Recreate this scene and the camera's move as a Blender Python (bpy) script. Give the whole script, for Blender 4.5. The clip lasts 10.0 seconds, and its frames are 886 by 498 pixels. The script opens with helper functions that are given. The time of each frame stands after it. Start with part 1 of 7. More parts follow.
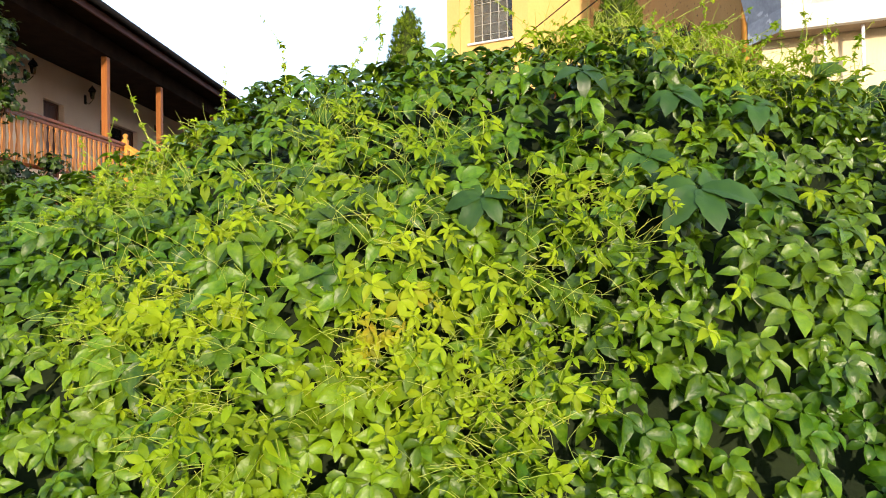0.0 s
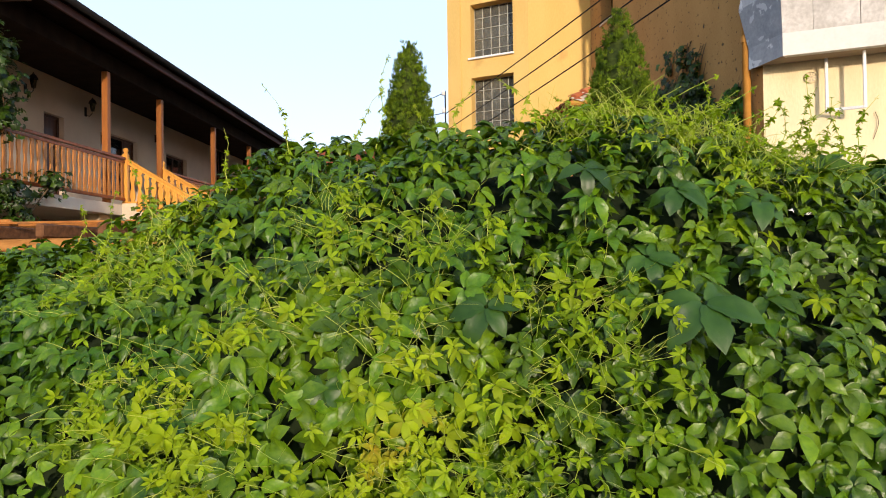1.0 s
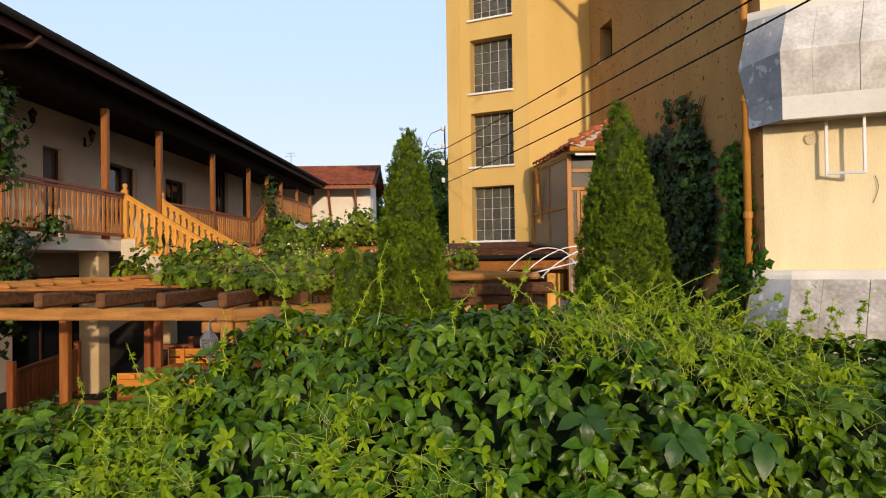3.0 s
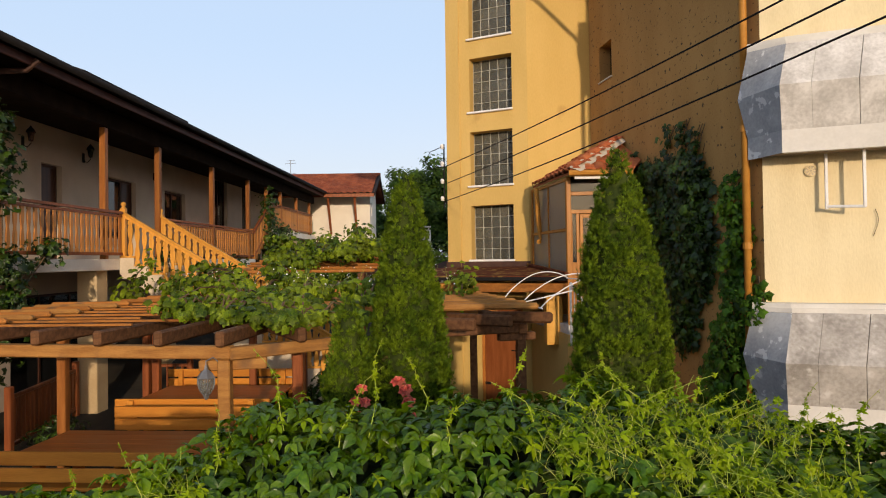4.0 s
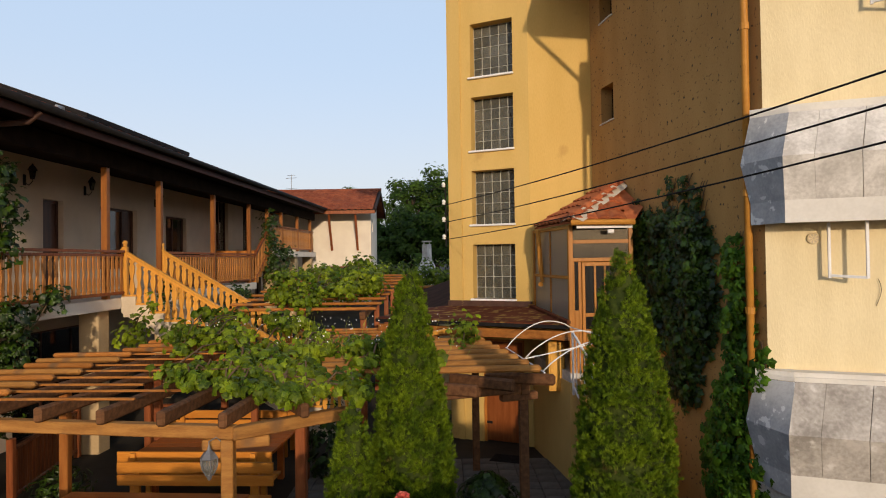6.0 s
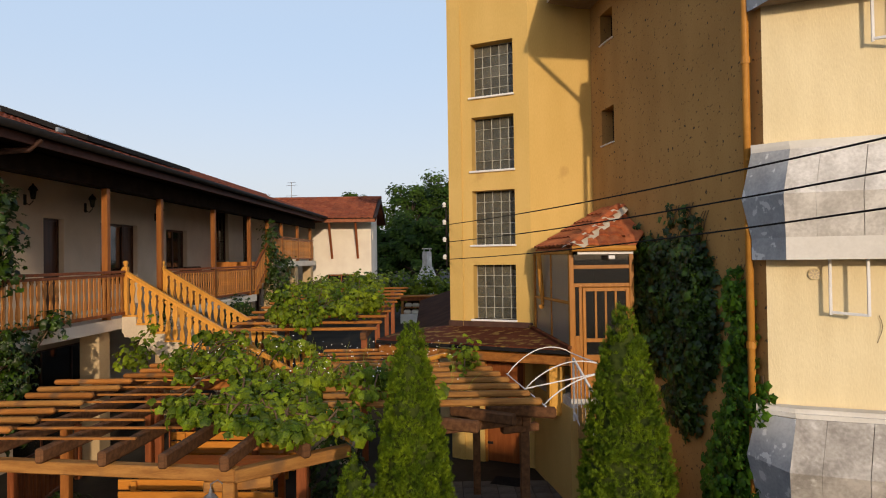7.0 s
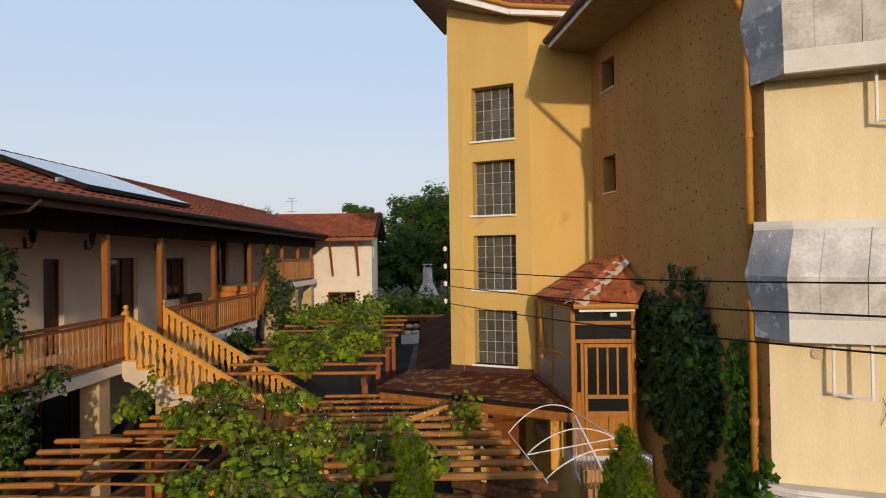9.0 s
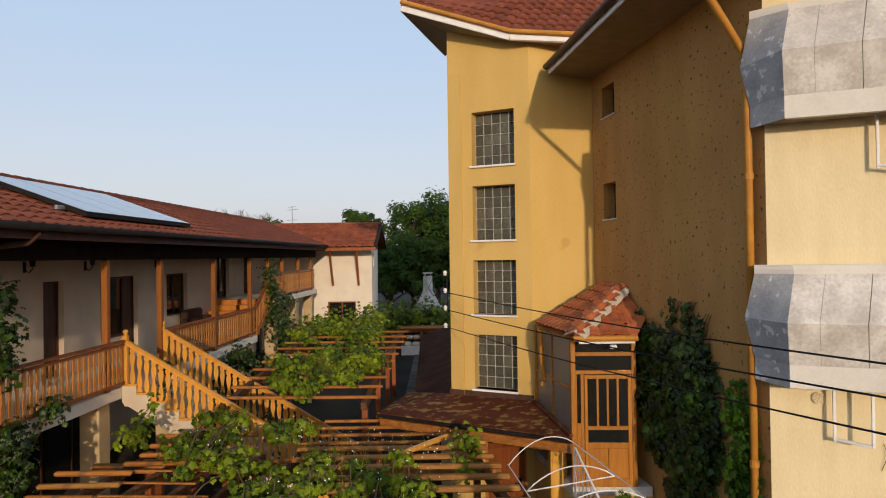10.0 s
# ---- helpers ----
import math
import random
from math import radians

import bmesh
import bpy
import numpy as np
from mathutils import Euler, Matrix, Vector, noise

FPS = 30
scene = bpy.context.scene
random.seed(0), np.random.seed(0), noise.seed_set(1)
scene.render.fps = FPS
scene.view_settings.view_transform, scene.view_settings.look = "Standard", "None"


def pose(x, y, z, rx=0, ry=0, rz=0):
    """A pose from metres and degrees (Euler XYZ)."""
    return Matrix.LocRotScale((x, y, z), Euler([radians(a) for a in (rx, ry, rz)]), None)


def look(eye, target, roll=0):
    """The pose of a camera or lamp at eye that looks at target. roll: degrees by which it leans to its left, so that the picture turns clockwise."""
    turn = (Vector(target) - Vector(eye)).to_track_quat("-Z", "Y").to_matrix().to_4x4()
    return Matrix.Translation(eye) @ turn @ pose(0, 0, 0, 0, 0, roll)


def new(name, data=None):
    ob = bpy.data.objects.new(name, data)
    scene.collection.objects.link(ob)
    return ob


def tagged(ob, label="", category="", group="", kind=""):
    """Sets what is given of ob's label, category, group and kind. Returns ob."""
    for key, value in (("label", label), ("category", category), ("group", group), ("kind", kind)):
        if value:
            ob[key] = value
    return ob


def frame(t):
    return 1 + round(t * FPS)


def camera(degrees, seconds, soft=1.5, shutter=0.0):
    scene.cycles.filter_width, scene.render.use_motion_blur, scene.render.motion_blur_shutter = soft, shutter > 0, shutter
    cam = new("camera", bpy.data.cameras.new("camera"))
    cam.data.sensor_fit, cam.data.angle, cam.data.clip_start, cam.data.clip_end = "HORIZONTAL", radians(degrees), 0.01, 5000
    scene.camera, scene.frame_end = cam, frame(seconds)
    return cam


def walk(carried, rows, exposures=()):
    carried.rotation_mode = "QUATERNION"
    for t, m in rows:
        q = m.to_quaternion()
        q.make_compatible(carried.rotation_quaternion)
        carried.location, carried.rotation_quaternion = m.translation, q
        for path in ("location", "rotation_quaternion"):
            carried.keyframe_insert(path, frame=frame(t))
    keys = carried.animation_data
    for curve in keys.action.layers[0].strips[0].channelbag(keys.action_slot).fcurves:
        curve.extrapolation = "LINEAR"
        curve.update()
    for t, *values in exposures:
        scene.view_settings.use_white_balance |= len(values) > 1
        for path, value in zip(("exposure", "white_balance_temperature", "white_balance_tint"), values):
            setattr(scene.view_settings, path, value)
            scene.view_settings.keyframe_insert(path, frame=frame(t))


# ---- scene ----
cam = camera(71.0, 10.0, soft=1.05)
# seconds, x, y, z, yaw, pitch: a craft that rises straight up
ROWS = [
    (0.0, 0.000, -0.002, 1.601, 0.01, 0.70), (0.5, 0.001, 0.000, 1.732, 0.03, 0.70),
    (1.0, -0.006, 0.001, 1.878, 0.01, 0.75), (1.5, -0.017, -0.006, 2.044, -0.03, 0.78),
    (2.0, -0.008, -0.009, 2.218, -0.03, 0.81), (2.5, -0.002, -0.007, 2.397, -0.03, 0.82),
    (3.0, 0.006, 0.004, 2.574, -0.03, 0.84), (4.5, 0.034, 0.028, 3.124, -0.02, 0.92),
    (5.0, 0.033, 0.024, 3.314, -0.01, 0.93), (5.5, 0.023, 0.020, 3.506, 0.00, 0.93),
    (7.0, 0.002, 0.007, 4.119, -0.02, 0.87), (7.5, 0.007, 0.008, 4.336, -0.02, 0.86),
    (8.0, 0.009, 0.011, 4.561, -0.01, 0.83), (8.5, 0.009, 0.018, 4.779, 0.01, 0.79),
    (9.0, 0.007, 0.034, 5.035, 0.03, 0.74), (9.5, 0.010, 0.037, 5.287, 0.05, 0.70),
    (10.0, 0.020, 0.040, 5.544, 0.06, 0.65),
]
ROLL = -0.8
walk(cam, [(t, pose(x, y, z, 0, 0, yaw) @ pose(0, 0, 0, 90 + pitch) @ pose(0, 0, 0, 0, 0, ROLL)) for t, x, y, z, yaw, pitch in ROWS],
     exposures=[(t, s - 0.14, 6300 + 500 * min(max((t - 1.0) / 3.5, 0), 1), 14) for t, s in ((0.0, 1.84), (0.5, 1.47), (1.0, 1.27), (2.0, 1.02), (3.0, 0.83), (4.5, 0.67), (6.0, 0.6), (8.0, 0.52), (10.0, 0.48))])

# ---- world and sun ----
SUN_AZ, SUN_EL = radians(169.3), radians(10.0)      # azimuth from +y, clockwise
world = bpy.data.worlds.new("world")
scene.world = world
world.use_nodes = True
wn = world.node_tree.nodes
sky = wn.new("ShaderNodeTexSky")
sky.sky_type, sky.sun_disc = "NISHITA", False
sky.sun_elevation, sky.sun_rotation = SUN_EL, SUN_AZ
sky.air_density, sky.dust_density, sky.ozone_density = 1.0, 3.0, 2.0
wn["Background"].inputs["Strength"].default_value = 0.15
haze = wn.new("ShaderNodeMix")                       # even summer haze over the clear sky
haze.data_type = "RGBA"
haze.inputs["Factor"].default_value = 0.72
way, height, tone = wn.new("ShaderNodeTexCoord"), wn.new("ShaderNodeSeparateXYZ"), wn.new("ShaderNodeValToRGB")
tone.color_ramp.interpolation = "EASE"               # milky at the skyline, blue above, deeper towards the zenith
for stop, shade in ((0.0, (3.85, 4.05, 4.45, 1)), (0.36, (3.0, 3.88, 5.0, 1)), (1.0, (1.35, 1.95, 2.9, 1))):
    e = tone.color_ramp.elements.new(stop) if 0 < stop < 1 else tone.color_ramp.elements[-1 if stop else 0]
    e.color = shade
world.node_tree.links.new(way.outputs["Generated"], height.inputs["Vector"])
world.node_tree.links.new(height.outputs["Z"], tone.inputs["Fac"])
world.node_tree.links.new(tone.outputs["Color"], haze.inputs["B"])
world.node_tree.links.new(sky.outputs["Color"], haze.inputs["A"])
world.node_tree.links.new(haze.outputs["Result"], wn["Background"].inputs["Color"])
sun = new("sun", bpy.data.lights.new("sun", "SUN"))
sun.data.energy, sun.data.angle, sun.data.color = 1.92, radians(0.8), (1.0, 0.82, 0.60)
to_sun = Vector((math.sin(SUN_AZ) * math.cos(SUN_EL), math.cos(SUN_AZ) * math.cos(SUN_EL), math.sin(SUN_EL)))
sun.matrix_world = look(to_sun * 60, (0, 0, 0))


# ---- materials ----
def mat(name, a, b, rough=0.7, metal=0.0, scale=6.0, fine=60.0, bump=0.15, stretch=(1, 1, 1), spread=0.0, sheer=0.0, coat=0.0,
        stain=None, stain_scale=1.2, stain_at=(0.55, 0.7), spec=0.2, per_island=False):
    """Two colours mixed by coarse and fine noise, with fine relief; spread: lightness that varies from piece to piece;
    sheer: share of light that passes a leaf; stain: a third colour in blotches."""
    m = bpy.data.materials.new(name)
    m.use_nodes = True
    nt = m.node_tree
    n, l = nt.nodes, nt.links
    bs = n["Principled BSDF"]
    co = n.new("ShaderNodeTexCoord")
    mp = n.new("ShaderNodeMapping")
    mp.inputs["Scale"].default_value = stretch
    l.new(co.outputs["Object"], mp.inputs["Vector"])
    big, small = n.new("ShaderNodeTexNoise"), n.new("ShaderNodeTexNoise")
    for t, s, d in ((big, scale, 4), (small, fine, 6)):
        t.inputs["Scale"].default_value, t.inputs["Detail"].default_value = s, d
        l.new(mp.outputs["Vector"], t.inputs["Vector"])
    add = n.new("ShaderNodeMath")
    add.operation = "MULTIPLY_ADD"
    add.inputs[1].default_value = 0.45
    l.new(small.outputs["Fac"], add.inputs[0])
    l.new(big.outputs["Fac"], add.inputs[2])
    ramp = n.new("ShaderNodeMapRange")
    ramp.inputs["From Min"].default_value, ramp.inputs["From Max"].default_value = 0.56, 0.89
    l.new(add.outputs[0], ramp.inputs["Value"])
    mix = n.new("ShaderNodeMix")
    mix.data_type = "RGBA"
    mix.inputs["A"].default_value, mix.inputs["B"].default_value = (*a, 1), (*b, 1)
    l.new(ramp.outputs["Result"], mix.inputs["Factor"])
    colour = mix.outputs["Result"]
    if stain:
        sn = n.new("ShaderNodeTexNoise")
        sn.inputs["Scale"].default_value, sn.inputs["Detail"].default_value = stain_scale, 8
        l.new(co.outputs["Object"], sn.inputs["Vector"])
        sr = n.new("ShaderNodeMapRange")
        sr.inputs["From Min"].default_value, sr.inputs["From Max"].default_value = stain_at
        l.new(sn.outputs["Fac"], sr.inputs["Value"])
        mx = n.new("ShaderNodeMix")
        mx.data_type = "RGBA"
        mx.inputs["B"].default_value = (*stain, 1)
        l.new(sr.outputs["Result"], mx.inputs["Factor"])
        l.new(colour, mx.inputs["A"])
        colour = mx.outputs["Result"]
    if spread:
        hv = n.new("ShaderNodeHueSaturation")
        vr = n.new("ShaderNodeMapRange")
        vr.inputs["To Min"].default_value, vr.inputs["To Max"].default_value = 1 - spread, 1 + spread
        src = n.new("ShaderNodeNewGeometry").outputs["Random Per Island"] if per_island else n.new("ShaderNodeObjectInfo").outputs["Random"]
        l.new(src, vr.inputs["Value"])
        l.new(vr.outputs["Result"], hv.inputs["Value"])
        l.new(colour, hv.inputs["Color"])
        colour = hv.outputs["Color"]
    l.new(colour, bs.inputs["Base Color"])
    bs.inputs["Metallic"].default_value, bs.inputs["Specular IOR Level"].default_value = metal, spec
    bs.inputs["Coat Weight"].default_value = coat
    rr = n.new("ShaderNodeMapRange")
    rr.inputs["To Min"].default_value, rr.inputs["To Max"].default_value = max(rough - 0.12, 0.03), min(rough + 0.12, 1)
    l.new(small.outputs["Fac"], rr.inputs["Value"])
    l.new(rr.outputs["Result"], bs.inputs["Roughness"])
    if bump:
        bp = n.new("ShaderNodeBump")
        bp.inputs["Strength"].default_value, bp.inputs["Distance"].default_value = bump, 0.02
        l.new(add.outputs[0], bp.inputs["Height"])
        l.new(bp.outputs["Normal"], bs.inputs["Normal"])
    if sheer:
        tr = n.new("ShaderNodeBsdfTranslucent")
        l.new(colour, tr.inputs["Color"])
        ms = n.new("ShaderNodeMixShader")
        ms.inputs["Fac"].default_value = sheer
        l.new(bs.outputs[0], ms.inputs[1])
        l.new(tr.outputs[0], ms.inputs[2])
        l.new(ms.outputs[0], n["Material Output"].inputs["Surface"])
    return m


def glass(name, tint, rough=0.05, clear=0.75):
    m = bpy.data.materials.new(name)
    m.use_nodes = True
    bs = m.node_tree.nodes["Principled BSDF"]
    bs.inputs["Base Color"].default_value = (*tint, 1)
    bs.inputs["Roughness"].default_value, bs.inputs["Transmission Weight"].default_value = rough, clear
    bs.inputs["Specular IOR Level"].default_value = 0.3
    return m


def varied_glass(name, dark, light, rough, clear):
    """Glass whose tint differs from block to block."""
    m = glass(name, dark, rough, clear)
    n, l = m.node_tree.nodes, m.node_tree.links
    mix = n.new("ShaderNodeMix")
    mix.data_type = "RGBA"
    mix.inputs["A"].default_value, mix.inputs["B"].default_value = (*dark, 1), (*light, 1)
    l.new(n.new("ShaderNodeObjectInfo").outputs["Random"], mix.inputs["Factor"])
    l.new(mix.outputs["Result"], n["Principled BSDF"].inputs["Base Color"])
    wob, bp = n.new("ShaderNodeTexNoise"), n.new("ShaderNodeBump")
    wob.inputs["Scale"].default_value = 9.0
    bp.inputs["Strength"].default_value, bp.inputs["Distance"].default_value = 0.5, 0.03
    l.new(wob.outputs["Fac"], bp.inputs["Height"])
    l.new(bp.outputs["Normal"], n["Principled BSDF"].inputs["Normal"])
    return m


STUCCO = mat("yellow_stucco", (0.57, 0.375, 0.115), (0.64, 0.43, 0.145), 0.9, scale=1.4, fine=45, bump=0.35, stretch=(1, 1, 0.35), stain=(0.42, 0.25, 0.08), stain_scale=2.2, stain_at=(0.66, 0.85))
# Flank: yellow stucco darkened for its shaded side; the specks are dirt
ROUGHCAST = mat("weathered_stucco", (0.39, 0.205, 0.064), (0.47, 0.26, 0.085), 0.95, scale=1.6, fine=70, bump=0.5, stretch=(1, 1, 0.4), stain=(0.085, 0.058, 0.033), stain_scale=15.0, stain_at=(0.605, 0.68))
PILLAR = mat("pillar_plaster", (0.46, 0.33, 0.18), (0.54, 0.40, 0.23), 0.9, scale=2, fine=40, bump=0.15)
CREAM = mat("cream_stucco", (0.69, 0.57, 0.345), (0.77, 0.65, 0.41), 0.9, scale=3, fine=55, bump=0.5, stretch=(1, 1, 0.3))
WHITE_WALL = mat("white_render", (0.70, 0.62, 0.52), (0.78, 0.71, 0.60), 0.9, scale=1.5, fine=50, bump=0.12)
# White render like the wing's, greyed so the colour carries gallery shade
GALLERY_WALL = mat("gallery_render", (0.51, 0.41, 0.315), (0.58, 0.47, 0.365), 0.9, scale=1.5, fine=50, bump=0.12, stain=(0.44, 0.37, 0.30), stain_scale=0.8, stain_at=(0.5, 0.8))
STAIR_PLASTER = mat("stair_plaster", (0.52, 0.42, 0.30), (0.62, 0.52, 0.39), 0.9, scale=2.5, fine=40, bump=0.2)
CONCRETE = mat("grey_concrete", (0.47, 0.44, 0.405), (0.71, 0.68, 0.64), 0.85, scale=3.5, fine=28, bump=0.2, stain=(0.38, 0.36, 0.33), stain_scale=1.6, stain_at=(0.5, 0.9))
# Flank shade put into the grey; the white flakes are peeling paint
SHADED_FLAKED = mat("flaking_grey_paint", (0.31, 0.315, 0.325), (0.43, 0.435, 0.44), 0.8, scale=3.5, fine=28, bump=0.3, stain=(0.64, 0.64, 0.63), stain_scale=7.0, stain_at=(0.60, 0.63))
# Lowest bay: dirt, with its shade also mixed into the darker tone
SHADED_DIRTY_CONCRETE = mat("dirty_concrete", (0.27, 0.247, 0.22), (0.48, 0.447, 0.41), 0.9, scale=3.0, fine=24, bump=0.25, stain=(0.62, 0.60, 0.57), stain_scale=6.0, stain_at=(0.60, 0.70))
JOINT = mat("grey_joint", (0.44, 0.42, 0.37), (0.56, 0.54, 0.48), 0.9, bump=0.1)
CONCRETE_BAND = mat("pale_concrete", (0.60, 0.57, 0.52), (0.68, 0.65, 0.60), 0.85, scale=2.5, fine=30, bump=0.1)
STONE = mat("sandstone_block", (0.42, 0.33, 0.21), (0.55, 0.46, 0.31), 0.9, scale=4, fine=40, bump=0.4, spread=0.2)
PINE_DARK = mat("brown_pine_post", (0.22, 0.072, 0.016), (0.31, 0.115, 0.027), 0.45, scale=3, fine=18, bump=0.1, stretch=(6, 6, 0.6), spread=0.15)
PINE = mat("varnished_pine", (0.36, 0.125, 0.024), (0.47, 0.185, 0.04), 0.42, scale=3, fine=18, bump=0.08, stretch=(6, 6, 0.6), spread=0.15, coat=0.15)
PINE_LIGHT = mat("golden_pine", (0.57, 0.250, 0.040), (0.67, 0.325, 0.060), 0.4, scale=3, fine=18, bump=0.08, stretch=(6, 6, 0.6), spread=0.12, coat=0.15)
# Golden pine darkened so the colour carries the porch front's shade
PORCH_PINE = mat("amber_pine", (0.33, 0.125, 0.018), (0.42, 0.17, 0.028), 0.42, scale=3, fine=18, bump=0.08, stretch=(6, 6, 0.6), spread=0.12, coat=0.15)
PINE_RED = mat("red_stained_pine", (0.20, 0.055, 0.018), (0.30, 0.09, 0.03), 0.45, scale=3, fine=18, bump=0.08, stretch=(6, 6, 0.6), spread=0.18, coat=0.1)
LOG = mat("weathered_log", (0.25, 0.088, 0.018), (0.39, 0.152, 0.034), 0.75, scale=2.5, fine=22, bump=0.3, stretch=(1, 7, 7), spread=0.2, stain=(0.16, 0.09, 0.045), stain_scale=3.5, stain_at=(0.58, 0.72))
LOG_FRONT = mat("golden_log", (0.25, 0.105, 0.026), (0.38, 0.18, 0.048), 0.7, scale=2.5, fine=22, bump=0.3, stretch=(1, 7, 7), spread=0.12, stain=(0.20, 0.10, 0.04), stain_scale=3.5, stain_at=(0.58, 0.72))
RAFTER = mat("dark_rafter", (0.085, 0.036, 0.015), (0.16, 0.072, 0.030), 0.75, scale=2.5, fine=22, bump=0.25, stretch=(7, 1, 7), spread=0.2)
BENCH = mat("orange_pine_board", (0.52, 0.185, 0.026), (0.62, 0.245, 0.038), 0.4, scale=2, fine=16, bump=0.06, stretch=(0.7, 7, 7), spread=0.12, coat=0.15)
TABLE = mat("red_brown_table_board", (0.39, 0.098, 0.018), (0.47, 0.132, 0.026), 0.38, scale=2, fine=16, bump=0.05, stretch=(0.7, 7, 7), spread=0.1, coat=0.04)
DARK_WOOD = mat("dark_wood", (0.025, 0.012, 0.008), (0.045, 0.022, 0.013), 0.6, scale=4, fine=20, bump=0.1)
# Near-black so the colour stands for the deep shade under the eave
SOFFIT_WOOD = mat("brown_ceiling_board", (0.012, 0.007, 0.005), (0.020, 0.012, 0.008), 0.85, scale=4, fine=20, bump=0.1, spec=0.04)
MAHOGANY = mat("mahogany_joinery", (0.045, 0.016, 0.009), (0.075, 0.027, 0.014), 0.45, scale=3, fine=18, bump=0.06, stretch=(6, 6, 0.6), coat=0.1)
DOOR_WOOD = mat("brown_door", (0.20, 0.055, 0.015), (0.27, 0.085, 0.025), 0.4, scale=2.5, fine=16, bump=0.05, stretch=(6, 6, 0.6), coat=0.2)
TILE = mat("clay_tile", (0.16, 0.040, 0.020), (0.25, 0.074, 0.034), 0.75, scale=3, fine=30, bump=0.15, spread=0.22, stain=(0.10, 0.042, 0.032), stain_scale=1.5, stain_at=(0.5, 0.75))
TILE_STUFF = mat("clay_tile_far", (0.16, 0.040, 0.020), (0.25, 0.074, 0.034), 0.75, scale=3, fine=30, bump=0.15, spread=0.13, per_island=True, stain=(0.15, 0.045, 0.026), stain_scale=1.5, stain_at=(0.5, 0.75))
TILE_RED = mat("old_red_tile", (0.34, 0.085, 0.035), (0.46, 0.15, 0.06), 0.7, scale=5, fine=30, bump=0.2, spread=0.2)
MORTAR = mat("mortar", (0.50, 0.43, 0.34), (0.62, 0.55, 0.44), 0.95, scale=8, fine=40, bump=0.5)
LOW_ROOF = mat("brown_sheet_roof", (0.088, 0.025, 0.013), (0.135, 0.042, 0.021), 0.85, spec=0.06, scale=2, fine=25, bump=0.1, stain=(0.27, 0.165, 0.05), stain_scale=5.5, stain_at=(0.54, 0.64))
BROWN_ROOF = mat("dark_brown_sheet", (0.05, 0.024, 0.016), (0.085, 0.038, 0.024), 0.95, scale=2, fine=25, bump=0.15, spec=0.03)
BROWN_METAL = mat("brown_metal", (0.06, 0.03, 0.022), (0.09, 0.045, 0.032), 0.5, bump=0.03)
BLACK_METAL = mat("black_metal", (0.012, 0.011, 0.011), (0.02, 0.018, 0.018), 0.75, bump=0.02, spec=0.1)
ORANGE_PIPE = mat("ochre_pipe", (0.42, 0.18, 0.03), (0.52, 0.24, 0.045), 0.5, scale=3, fine=20, bump=0.08)
WHITE_PAINT = mat("white_paint", (0.72, 0.71, 0.70), (0.80, 0.79, 0.78), 0.5, bump=0.04)
GREY_METAL = mat("grey_metal", (0.33, 0.34, 0.35), (0.43, 0.44, 0.45), 0.45, metal=0.6, bump=0.03)
PEWTER = mat("dull_pewter", (0.15, 0.15, 0.155), (0.24, 0.24, 0.25), 0.5, metal=0.4, bump=0.05)
PLASTER_SOFFIT = mat("plaster_soffit", (0.27, 0.205, 0.145), (0.33, 0.26, 0.185), 0.9, bump=0.1)
GLASS_DARK = glass("window_glass", (0.07, 0.07, 0.068), 0.03, 0.8)
BLOCK = varied_glass("glass_block", (0.13, 0.125, 0.092), (0.235, 0.225, 0.17), 0.18, 0.55)
FROSTED = glass("frosted_glass", (0.55, 0.50, 0.44), 0.35)
# Near-black fill for unlit rooms and joints: shade put into the colour
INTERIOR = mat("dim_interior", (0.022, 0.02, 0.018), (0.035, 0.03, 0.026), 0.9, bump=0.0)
# Base grey paled to stand in for sky reflected in the panels
PANEL = mat("solar_cell", (0.20, 0.205, 0.215), (0.25, 0.255, 0.265), 0.25, bump=0.0, spec=1.0, coat=0.8)
GROUND = mat("courtyard_soil", (0.026, 0.021, 0.015), (0.048, 0.039, 0.028), 0.95, scale=0.8, fine=12, bump=0.3)
PAVER = mat("grey_paver", (0.095, 0.082, 0.07), (0.15, 0.13, 0.112), 0.85, scale=4, fine=30, bump=0.2, spread=0.15)
LEAF = mat("creeper_leaf", (0.042, 0.115, 0.002), (0.152, 0.250, 0.004), 0.36, scale=2.2, fine=60, bump=0.35, spread=0.34, per_island=True, sheer=0.27, spec=0.36)
LEAF_DARK = mat("mature_creeper_leaf", (0.028, 0.073, 0.001), (0.098, 0.170, 0.002), 0.30, scale=2.2, fine=60, bump=0.4, spread=0.34, per_island=True, sheer=0.2, spec=0.36)
LEAF_ONE = mat("creeper_leaf_single", (0.030, 0.093, 0.003), (0.112, 0.212, 0.005), 0.32, scale=2.2, fine=60, bump=0.35, spread=0.35, sheer=0.25, spec=0.36)
LEAF_BIG = mat("old_creeper_leaf", (0.020, 0.060, 0.004), (0.042, 0.10, 0.006), 0.42, scale=6, fine=40, bump=0.2, spread=0.25, sheer=0.12, spec=0.35)
LEAF_YOUNG = mat("young_creeper_leaf", (0.165, 0.270, 0.003), (0.295, 0.385, 0.006), 0.55, scale=3, fine=35, bump=0.12, spread=0.3, per_island=True, sheer=0.4, stain=(0.42, 0.22, 0.03), stain_scale=3.0, stain_at=(0.70, 0.8))
TENDRIL = mat("tendril", (0.26, 0.36, 0.04), (0.40, 0.42, 0.08), 0.5, bump=0.0)
STEM = mat("brown_stem", (0.10, 0.06, 0.035), (0.17, 0.11, 0.06), 0.8, bump=0.1)
